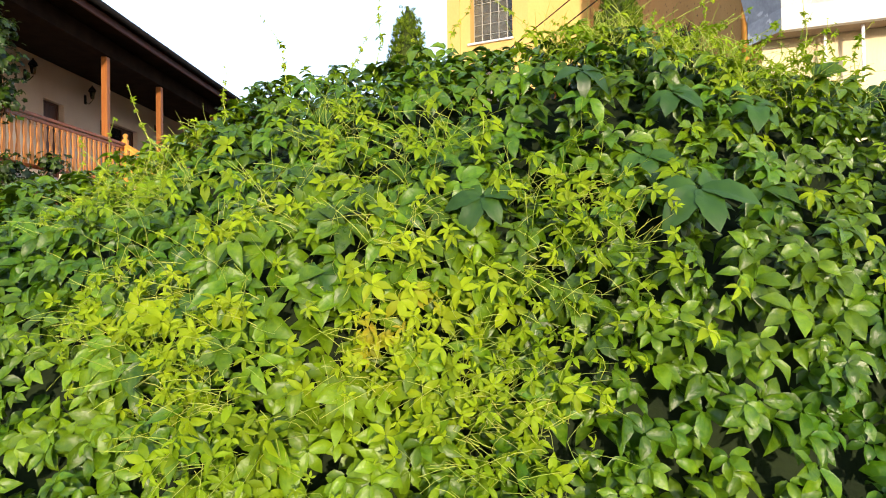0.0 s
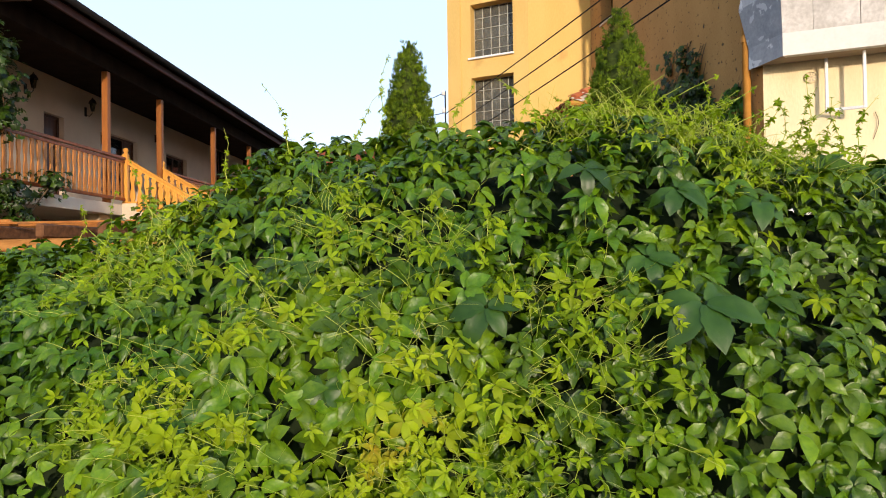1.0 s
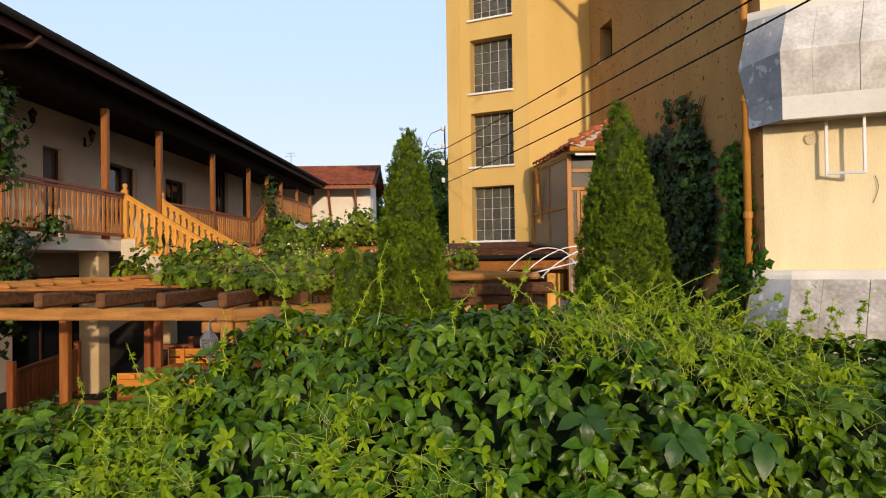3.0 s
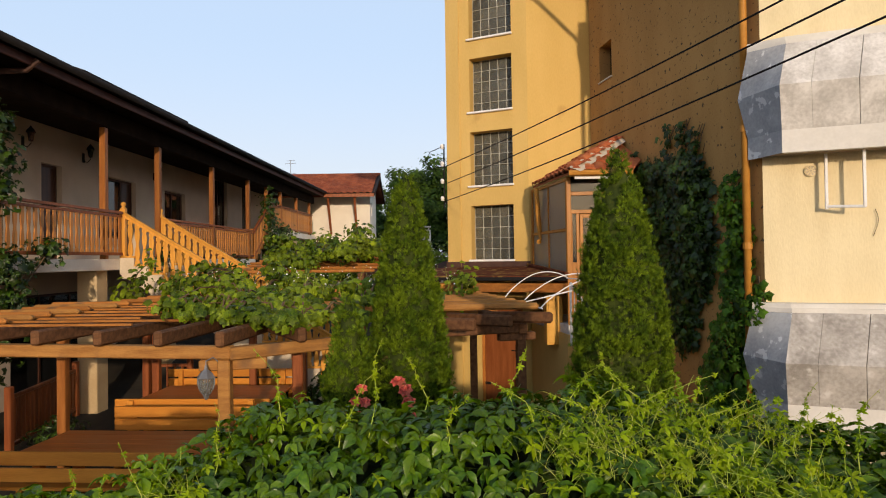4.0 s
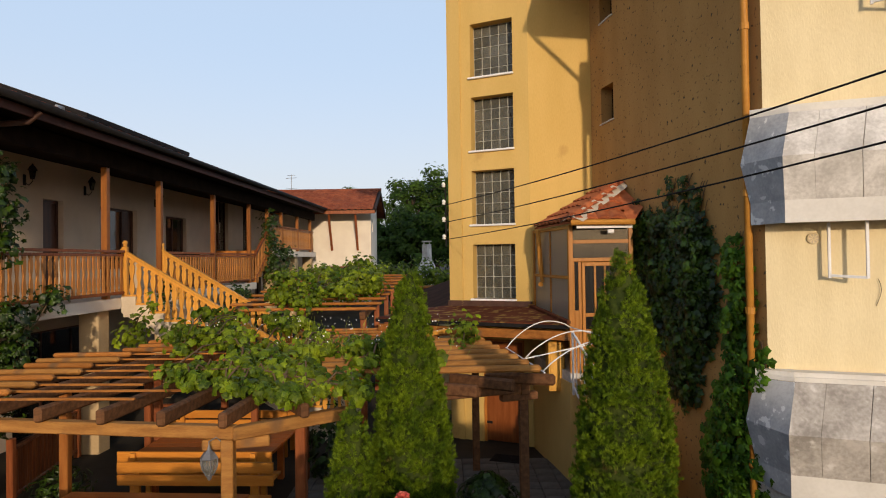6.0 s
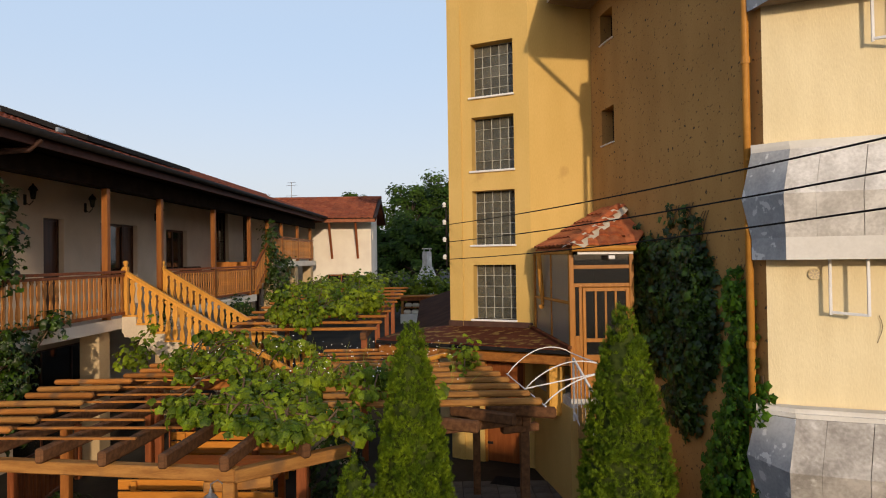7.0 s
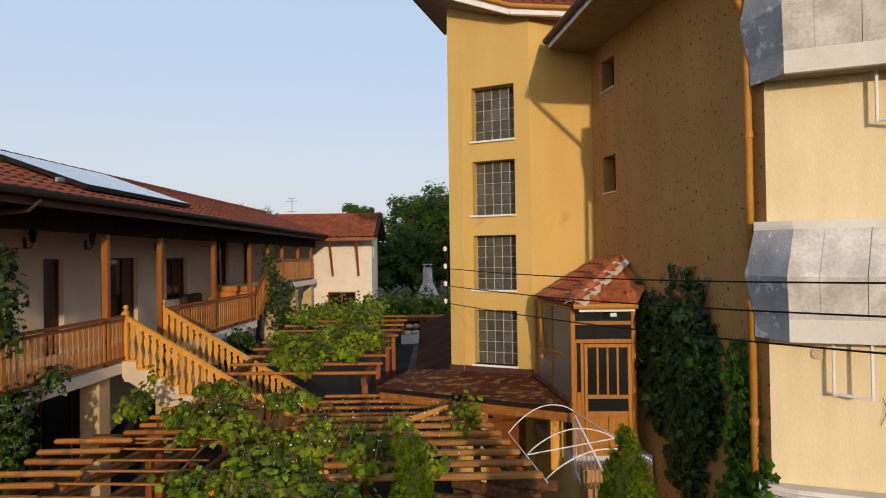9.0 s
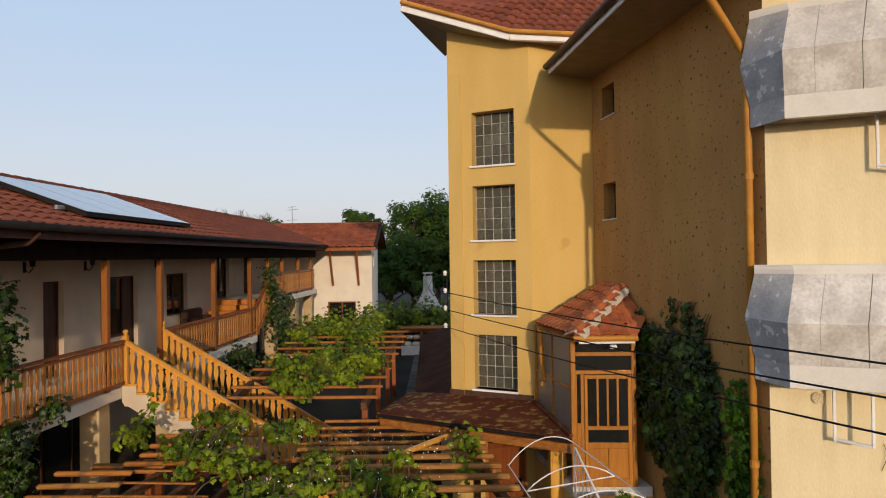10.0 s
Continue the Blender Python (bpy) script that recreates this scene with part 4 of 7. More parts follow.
def railing(label, a, b, material, rail_material, me, gap=0.15, drop0=0.95, low=0.10):
    """A railing between two floor points of the house: two rails and flat balusters."""
    t = thing("balcony_railing", label, "railing", HOUSE, TURN_H, group="gallery railings")
    a, b = Vector(a), Vector(b)
    for h, w_, hh, nm in ((drop0 - 0.03, 0.085, 0.05, "top_rail"), (drop0 - 0.10, 0.045, 0.05, "upper_rail"), (low, 0.055, 0.06, "bottom_rail")):
        bm = bmesh.new()
        add_beam(bm, a + Vector((0, 0, h)), b + Vector((0, 0, h)), w_, hh)
        part(nm, bm, rail_material, t)
    d = b - a
    flat = Vector((d.x, d.y, 0)).length
    yaw = math.degrees(math.atan2(d.y, d.x))
    n = max(int(flat / gap), 2)
    for i in range(n):
        p = a + d * ((i + 0.5) / n)
        o = new("baluster", me)
        o.parent = t
        o.matrix_basis = pose(p.x, p.y, p.z + low + 0.02, 0, 0, yaw)
    return t


def newel(at, material, h=1.12, label="turned pine newel post with a ball top"):
    t = thing("newel_post", label, "post", HOUSE, TURN_H, group="newel posts")
    bm = bmesh.new()
    add_box(bm, (at[0] - 0.05, at[1] - 0.05, at[2]), (at[0] + 0.05, at[1] + 0.05, at[2] + h - 0.1), 0.012)
    part("shaft", bm, material, t)
    bm = bmesh.new()
    add_lathe(bm, [(0.03, 0), (0.045, 0.015), (0.028, 0.03), (0.05, 0.06), (0.052, 0.085), (0.035, 0.115), (0.01, 0.125)], (at[0], at[1], at[2] + h - 0.1), 12)
    part("ball", bm, material, t, smooth=True)


railing("brown pine balustrade along the gallery edge", (0.04, -8.0, DECK), (0.11, 0.42, DECK), PINE, PINE_RED, BAL)
railing("brown pine balustrade along the gallery edge beyond the stairs", (0.02, 2.30, DECK), (0.02, 8.5, DECK), PINE, PINE_RED, BAL)
railing("sloping pine balustrade beside the gallery steps", (0.02, 8.6, DECK), (0.02, 10.3, DECK2), PINE, PINE_RED, BAL)
railing("brown pine balustrade of the upper gallery", (0.02, 10.45, DECK2), (0.02, 16.6, DECK2), PINE, PINE_RED, BAL, gap=0.12)
newel((0.12, 0.48, DECK), PINE_LIGHT)
newel((0.04, 2.20, DECK), PINE_LIGHT)

# outdoor staircase
stairs = thing("outdoor_staircase", "plaster staircase down from the gallery with golden pine balustrades", "stairs", HOUSE, TURN_H)
STEPS, RUN, RISE = 16, 0.285, (DECK - 0.1) / 17
for k in range(STEPS):
    bm = bmesh.new()
    z = DECK - RISE * (k + 1)
    add_box(bm, (0.07 + RUN * k, 0.47, z - 0.05), (0.07 + RUN * (k + 1) + 0.02, 2.17, z), 0.008)
    add_box(bm, (0.07 + RUN * k, 0.49, z - RISE - 0.05), (0.07 + RUN * (k + 1) - 0.004, 2.15, z - 0.05))
    part("step", bm, STAIR_PLASTER, stairs)
for y in (0.42, 2.12):
    bm = bmesh.new()
    pts = []
    for k in range(STEPS):
        pts += [(0.07 + RUN * k, DECK - RISE * k + 0.02), (0.07 + RUN * (k + 1), DECK - RISE * k + 0.02)]
    lower = [(0.07 + RUN * STEPS, 0.1), (0.07 + RUN * STEPS - 0.42, 0.1), (0.07, DECK - 0.30)]
    outl = pts + lower
    f, bk = [bm.verts.new((x, y, z)) for x, z in outl], [bm.verts.new((x, y + 0.10, z)) for x, z in outl]
    bm.faces.new(f)
    bm.faces.new(bk[::-1])
    for i in range(len(outl)):
        j = (i + 1) % len(outl)
        bm.faces.new((f[i], bk[i], bk[j], f[j]))
    bmesh.ops.recalc_face_normals(bm, faces=bm.faces[:])
    part("stringer", bm, STAIR_PLASTER, stairs)
    a, b = Vector((0.05, y + 0.05, DECK)), Vector((0.07 + RUN * STEPS, y + 0.05, DECK - RISE * STEPS))
    bm = bmesh.new()
    add_beam(bm, a + Vector((0, 0, 0.97)), b + Vector((0, 0, 0.97)), 0.08, 0.05)
    part("handrail", bm, PINE_LIGHT, stairs)
    bm = bmesh.new()
    add_beam(bm, a + Vector((0, 0, 0.91)), b + Vector((0, 0, 0.91)), 0.04, 0.05)
    part("lower_rail", bm, PINE_LIGHT, stairs)
    for k in range(STEPS * 2):
        p = a + (b - a) * ((k + 0.5) / (STEPS * 2))
        o = new("baluster", BAL_L)
        o.parent = stairs
        o.matrix_basis = pose(p.x, p.y, p.z + 0.11)
    for k in range(STEPS):
        bm = bmesh.new()
        z = DECK - RISE * k
        add_box(bm, (0.07 + RUN * k - 0.01, y + 0.01, z + 0.02), (0.07 + RUN * (k + 1) + 0.015, y + 0.09, z + 0.06), 0.004)
        part("foot_block", bm, PINE_LIGHT, stairs)

# wing across the far end
wing = thing("far_wing", "white rendered end wing with timber braces and a tiled gable roof", "house")
bm = bmesh.new()
add_wall(bm, 8.6, 1.0, 6.35, 0.3, [(6.45, 7.8, 1.9, 3.42)])
w = part("front_wall", bm, WHITE_WALL, wing)
w.matrix_basis = pose(-12.05, 30.0, 0)
bm = bmesh.new()
add_wall(bm, 2.6, 1.0, 6.35, 0.3, [(0.5, 0.8, 5.1, 5.75)])
w = part("gable_wall", bm, WHITE_WALL, wing)
w.matrix_basis = pose(-3.45, 30.003, 0, 0, 0, 90)
bm = bmesh.new()
v = [bm.verts.new(p) for p in ((-3.46, 30.0, 6.35), (-3.46, 32.6, 6.35), (-3.46, 31.3, 7.0), (-3.76, 30.0, 6.35), (-3.76, 32.6, 6.35), (-3.76, 31.3, 7.0))]
for f in ((0, 1, 2), (5, 4, 3), (0, 2, 5, 3), (1, 4, 5, 2), (0, 3, 4, 1)):
    bm.faces.new([v[i] for i in f])
part("gable", bm, WHITE_WALL, wing)
bm = bmesh.new()
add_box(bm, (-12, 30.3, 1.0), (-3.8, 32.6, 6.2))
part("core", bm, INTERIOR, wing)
bm = bmesh.new()
add_slab(bm, [(-12.5, 28.65, 6.02), (-3.10, 28.65, 6.02), (-3.10, 31.2, 7.16), (-12.5, 31.2, 7.16)], 0.08)
part("front_slope", bm, DARK_WOOD, wing)
bm = bmesh.new()
add_slab(bm, [(-12.5, 33.8, 6.02), (-3.10, 33.8, 6.02), (-3.10, 31.2, 7.16), (-12.5, 31.2, 7.16)], 0.08)
part("rear_slope", bm, TILE, wing)
sl = math.degrees(math.atan2(1.14, 2.55))
far = []
for r in range(8):
    for c in range(31):
        m = pose(-12.5 + 0.30 * c, 28.60 + r * 0.35 * math.cos(radians(sl)), 6.035 + r * 0.35 * math.sin(radians(sl)), sl)
        far.append((0, np.array(m.to_3x3()), np.array(m.translation)))
scatter("tiles", [(tv, tf)], far, TILE_STUFF, wing, kind="stuff")
bm = bmesh.new()
add_tube(bm, [(-12.5, 31.2, 7.2), (-3.05, 31.2, 7.2)], 0.1, 8)
part("ridge_tiles", bm, TILE, wing)
bm = bmesh.new()
add_beam(bm, (-3.09, 28.6, 5.98), (-3.09, 31.2, 7.12), 0.05, 0.2)
add_beam(bm, (-3.09, 33.8, 5.98), (-3.09, 31.2, 7.12), 0.05, 0.2)
part("barge_board", bm, DARK_WOOD, wing)
bm = bmesh.new()
add_box(bm, (-12.5, 28.62, 5.85), (-3.10, 28.68, 6.0))
part("fascia", bm, PINE_RED, wing)
for x in (-5.28, -4.04):
    bm = bmesh.new()
    add_beam(bm, (x, 28.85, 5.88), (x - 0.05, 29.95, 4.20), 0.10, 0.12, 0.01)
    part("brace", bm, PINE_RED, wing, "slanting brown timber brace")
win = new("window")
win.parent = wing
win.matrix_basis = pose(-5.6, 30.0, 1.9)
bm = bmesh.new()
for lo, hi in (((0, .1, 0), (.06, .18, 1.52)), ((1.29, .1, 0), (1.35, .18, 1.52)), ((.06, .1, 1.46), (1.29, .18, 1.52)), ((.06, .1, 0), (1.29, .18, .06)), ((.645, .11, .06), (.705, .17, 1.46))):
    add_box(bm, lo, hi)
part("frame", bm, DOOR_WOOD, win)
for x in (0.06, 0.705):
    bm = bmesh.new()
    add_box(bm, (x, 0.13, 0.06), (x + 0.585, 0.145, 1.46))
    part("pane", bm, GLASS_DARK, win)


# ---- hedge of creeper in front ----
rng = random.Random(7)
HX = [-4.0, -2.2, -1.63, -1.22, -1.01, -0.80, -0.60, -0.30, 0.03, 0.30, 0.60, 0.80, 1.12, 1.40, 1.75, 2.4, 4.0]
HZ = [-0.45, -0.47, -0.46, -0.37, -0.26, -0.15, -0.09, -0.07, -0.05, -0.02, 0.01, -0.04, -0.12, -0.18, -0.21, -0.22, -0.22]
# outline of the hedge across, front to back: distance from the eye, height
HPROF = [(1.24, 0.10), (1.29, 0.60), (1.34, 1.00), (1.41, 1.28), (1.48, 1.50), (1.56, 1.72), (1.66, 1.90), (1.80, 2.08), (1.95, 2.23), (2.15, 2.33), (2.40, 2.39), (2.65, 2.37), (2.92, 2.27), (3.14, 2.04), (3.28, 1.5), (3.32, 0.1)]
HLEN = [0.0]
for p, q in zip(HPROF, HPROF[1:]):
    HLEN.append(HLEN[-1] + math.dist(p, q))


def hedge_at(x, s):
    """The hedge's surface at x across and s metres along its outline, with its normal."""
    dz = float(np.interp(x, HX, HZ))
    y, z = float(np.interp(s, HLEN, [p[0] for p in HPROF])), float(np.interp(s, HLEN, [p[1] for p in HPROF]))
    y2, z2 = float(np.interp(s + 0.05, HLEN, [p[0] for p in HPROF])), float(np.interp(s + 0.05, HLEN, [p[1] for p in HPROF]))
    lump = 0.085 * noise.noise((x * 1.9, s * 1.9, 3.1)) + 0.085 * noise.noise((x * 5.0, s * 5.0, 7.7))
    low, high = min(max((s - 1.6) / 0.6, 0.0), 1.0), min(max((3.2 - s) / 0.7, 0.0), 1.0)
    side_back = (min(0.45 * max(0.0, -x - 0.5), 0.25) * (1 - low) + 0.34 * min(max(-x - 0.05, 0.0) / 0.6, 1.0) * low) * high + 0.05 * max(0.0, x - 0.9)
    n = Vector((0, -(z2 - z), y2 - y)).normalized()
    p = Vector((x, y + side_back, z + dz * min(z / 2.0, 1.0))) + n * lump
    return p, n


hedge = thing("creeper_hedge", "thick hedge overgrown with five-fingered creeper, yellow-green young shoots on top", "hedge")
S0, S1 = 0.55, HLEN[-1] - 0.5
# Solid shell under the leaves, coloured as the shade between them
nx, ns = 90, 40
v, f = [], []
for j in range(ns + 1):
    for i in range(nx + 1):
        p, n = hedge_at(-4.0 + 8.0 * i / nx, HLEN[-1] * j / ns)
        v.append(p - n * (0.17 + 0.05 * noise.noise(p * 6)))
for j in range(ns):
    for i in range(nx):
        a = j * (nx + 1) + i
        f.append((a, a + 1, a + nx + 2, a + nx + 1))
f.append([j * (nx + 1) for j in range(ns + 1)][::-1])
f.append([j * (nx + 1) + nx for j in range(ns + 1)])
link_mesh("inner_growth", v, f, INNER, hedge, "solid near-black shell for the shade inside the hedge", smooth=True)

shapes = [palmate(rng, rng.uniform(0.056, 0.086), 5 if k % 5 else 3, rng.uniform(0.46, 0.60), 2, 5) for k in range(16)]
poses, singles = [], []
count = 11000
for k in range(count):
    x = rng.uniform(-2.6, 2.6) if k < count * 0.9 else rng.choice((-1, 1)) * rng.uniform(2.6, 3.8)
    s = rng.uniform(S0, S1)
    p, n = hedge_at(x, s)
    deep = rng.random() ** 1.6 * 0.17
    p = p - n * (deep - 0.02)
    up = 0.55 * (1 - n.z)
    face = n + Vector((rng.uniform(-.85, .85), rng.uniform(-.55, .35), up + rng.uniform(-.5, .6)))
    big = 0.95 + 0.4 * max(0.0, noise.noise((x * 1.3 + 5, s * 1.3, 0.5)))
    size = rng.uniform(0.72, 1.12) * big
    poses.append((rng.randrange(16), turn_to(face, rng.gauss(0, 1.1), size), np.array(p)))
near = [q for q in range(count) if abs(poses[q][2][0]) < 0.9 and 1.7 < poses[q][2][2] < 2.3 and poses[q][2][1] < 2.3]
near = set(near[::max(len(near) // 280, 1)][:280])
leaf_mesh = []
for k, sh in enumerate(shapes):
    me = bpy.data.meshes.new("leaf")
    me.from_pydata(sh[0], [], sh[1])
    me.materials.append(LEAF_ONE)
    me.shade_smooth()
    leaf_mesh.append(me)
for q in sorted(near):
    k, rot, at = poses[q]
    o = new("leaf", leaf_mesh[k])
    o.parent = hedge
    m = Matrix(rot.tolist()).to_4x4()
    m.translation = Vector(at)
    o.matrix_basis = m
rest = [p for q, p in enumerate(poses) if q not in near]
old = [noise.noise((p[2][0] * 1.7, p[2][2] * 1.9 + p[2][1], 4.4)) + 0.35 * noise.noise((p[2][0] * 6, p[2][2] * 6, 9.0)) + 0.42 * p[2][0] / 1.5 + 1.1 * (p[2][2] - 1.62) + rng.uniform(-.35, .35) > 0.05 for p in rest]
scatter("leaves", shapes, [p for p, o in zip(rest, old) if not o], LEAF, hedge, kind="stuff", smooth=True)
scatter("mature_leaves", shapes, [p for p, o in zip(rest, old) if o], LEAF_DARK, hedge, "dark green mature leaves", kind="stuff", smooth=True)

# a few old, large, dark leaves
for x, s, size, spin in ((0.62, 1.66, 1.3, 0.2), (0.55, 1.86, 0.95, 1.2), (0.10, 1.72, 0.95, -0.5), (0.66, 2.06, 0.95, 0.6), (0.92, 2.12, 0.95, -0.3), (-0.68, 1.50, 0.85, 0.2), (-0.30, 1.55, 0.9, -0.2), (0.40, 2.10, 0.9, 0.9)):
    p, n = hedge_at(x, s)
    sh = palmate(rng, 0.105, 5, 0.56, 4, 7)
    m = Matrix(turn_to(n + Vector((0, -0.1, 0.3)), spin, size).tolist()).to_4x4()
    m.translation = p + n * 0.035
    o = link_mesh("old_leaf", sh[0], sh[1], LEAF_BIG, hedge, "large dark old leaf", smooth=True)
    o.matrix_basis = m

# young shoots: clusters of small bright leaves and tendrils
young = [palmate(rng, rng.uniform(0.022, 0.044), 5, rng.uniform(0.36, 0.52), 2, 3) for k in range(8)]
yposes, strands = [], []
clusters = [(-0.05, 1.95, 0.20), (0.02, 1.35, 0.22), (0.33, 1.75, 0.20), (0.38, 1.55, 0.18), (-0.16, 1.62, 0.18), (-0.48, 1.75, 0.16), (-0.72, 1.52, 0.18), (-0.62, 1.40, 0.2), (-0.60, 1.25, 0.2),
            (-0.98, 1.62, 0.16), (0.22, 1.30, 0.16), (-0.20, 1.35, 0.16), (-0.33, 2.1, 0.15), (0.55, 2.4, 0.22), (0.70, 2.45, 0.22), (0.88, 2.4, 0.2), (1.0, 2.3, 0.16), (0.45, 2.45, 0.16),
            (1.25, 2.4, 0.2), (0.1, 1.2, 0.2), (-0.9, 2.0, 0.15), (-1.2, 2.2, 0.2), (-1.05, 2.4, 0.2), (1.35, 1.9, 0.12), (0.15, 1.05, 0.18), (-0.45, 1.1, 0.2), (0.9, 2.75, 0.14), (1.3, 2.8, 0.14)]
for cx, cs, cr in clusters:
    for k in range(int(900 * cr * cr) + 8):
        x, s = cx + rng.gauss(0, cr * 0.55), cs + rng.gauss(0, cr * 0.55)
        p, n = hedge_at(x, s)
        p = p + n * rng.uniform(0.0, 0.085)
        face = n + Vector((rng.uniform(-1, 1), rng.uniform(-.7, .7), 0.3 + rng.uniform(-.7, .7)))
        yposes.append((rng.randrange(8), turn_to(face, rng.uniform(-3.1, 3.1), rng.uniform(0.5, 1.25)), np.array(p)))
    for k in range(int(420 * cr)):
        x, s = cx + rng.gauss(0, cr * 0.5), cs + rng.gauss(0, cr * 0.5)
        p, n = hedge_at(x, s)
        strands.append((p, n, rng.uniform(0.05, 0.15), 0.0010))
for k in range(260):
    x, s = rng.uniform(-2.4, 2.4), rng.uniform(0.8, 3.2)
    if noise.noise((x * 1.6, s * 1.6, 11.0)) > 0.02:
        p, n = hedge_at(x, s)
        face = n + Vector((rng.uniform(-.6, .6), rng.uniform(-.3, .3), 0.3))
        yposes.append((rng.randrange(8), turn_to(face, rng.uniform(-1.5, 1.5), rng.uniform(0.8, 1.5)), np.array(p + n * 0.02)))
scatter("young_leaves", young, yposes, LEAF_YOUNG, hedge, "yellow-green young leaves with bronze tips", kind="stuff", smooth=True)
bm = bmesh.new()
for p, n, ln, r in strands:
    d = (n + Vector((rng.uniform(-1, 1), rng.uniform(-.6, .6), rng.uniform(-.6, .9)))).normalized()
    bend = Vector((rng.uniform(-1, 1), rng.uniform(-1, 1), rng.uniform(-1, 0.3))) * 0.5
    add_tube(bm, [p + d * ln * t + bend * ln * t * t for t in (0, 0.35, 0.7, 1.0)], r, 3, r * 0.5, cap=False)
tagged(part("tendril", bm, TENDRIL, hedge, "thin yellow-green tendrils"), kind="stuff")

# long shoots that stand above the hedge
for x, s, ln, lx in ((-1.32, 2.35, 0.32, .05), (-1.12, 2.35, 0.36, -.05), (-0.86, 2.45, 0.28, .0), (-0.62, 2.6, 0.32, -.06), (-0.36, 2.55, 0.30, .10), (-0.24, 2.6, 0.36, .02), (0.03, 2.5, 0.20, .05), (0.36, 2.55, 0.20, -.1),
                     (0.52, 2.6, 0.28, .1), (0.62, 2.7, 0.34, -.05), (0.72, 2.6, 0.30, .08), (0.80, 2.7, 0.34, .0), (0.90, 2.6, 0.36, .1), (0.98, 2.8, 0.36, -.05), (1.08, 2.7, 0.30, .1), (1.2, 2.5, 0.26, .0),
                     (1.32, 2.5, 0.30, .05), (1.42, 2.5, 0.34, -.04), (1.52, 2.6, 0.36, .04), (1.62, 2.4, 0.30, .0), (1.75, 2.5, 0.3, .05), (-1.5, 2.6, 0.22, .02), (0.3, 2.95, 0.25, .05), (-0.05, 3.0, 0.22, -.05), (1.1, 3.0, 0.3, .0), (1.3, 3.05, 0.35, .05), (0.75, 3.05, 0.3, -.04), *[(0.42 + 0.07 * k, 2.38 + 0.07 * ((k * 5) % 7), 0.24 + 0.04 * ((k * 3) % 6), 0.12 * math.sin(k * 2.3)) for k in range(8)],
                     *[(0.72 + 0.038 * k, 2.20 + 0.08 * ((k * 5) % 7), 0.26 + 0.035 * ((k * 3) % 6), 0.14 * math.sin(k * 1.7)) for k in range(16)]):
    p, n = hedge_at(x, s)
    shoot = new("shoot")
    shoot.parent = hedge
    tagged(shoot, "long young shoot with small leaves")
    pts = [p + Vector((lx * t * t * 1.6, 0.05 * math.sin(3 * t), (ln if x < 0.4 else (0.55 if x < 1.15 else 0.85) * ln) * t)) + Vector((0.012 * math.sin(9 * t + x * 7), 0, 0)) for t in (0, .2, .4, .6, .8, 1)]
    bm = bmesh.new()
    add_tube(bm, pts, 0.0022, 5, 0.0009)
    part("stem", bm, TENDRIL, shoot)
    sp = []
    for k in range(int(ln * 46)):
        t = rng.uniform(0.15, 1.0)
        i = min(int(t * 5), 4)
        q = pts[i].lerp(pts[i + 1], t * 5 - i)
        sp.append((rng.randrange(8), turn_to((rng.uniform(-1, 1), rng.uniform(-1.2, 0.2), rng.uniform(0, 1)), rng.uniform(-3, 3), rng.uniform(0.35, 0.78) * (1.15 - 0.5 * t)), np.array(q)))
    scatter("shoot_leaves", young, sp, LEAF_YOUNG, shoot, smooth=True)


# ---- columnar conifers ----
sprays = [spray(rng, 0.046) for _ in range(8)]


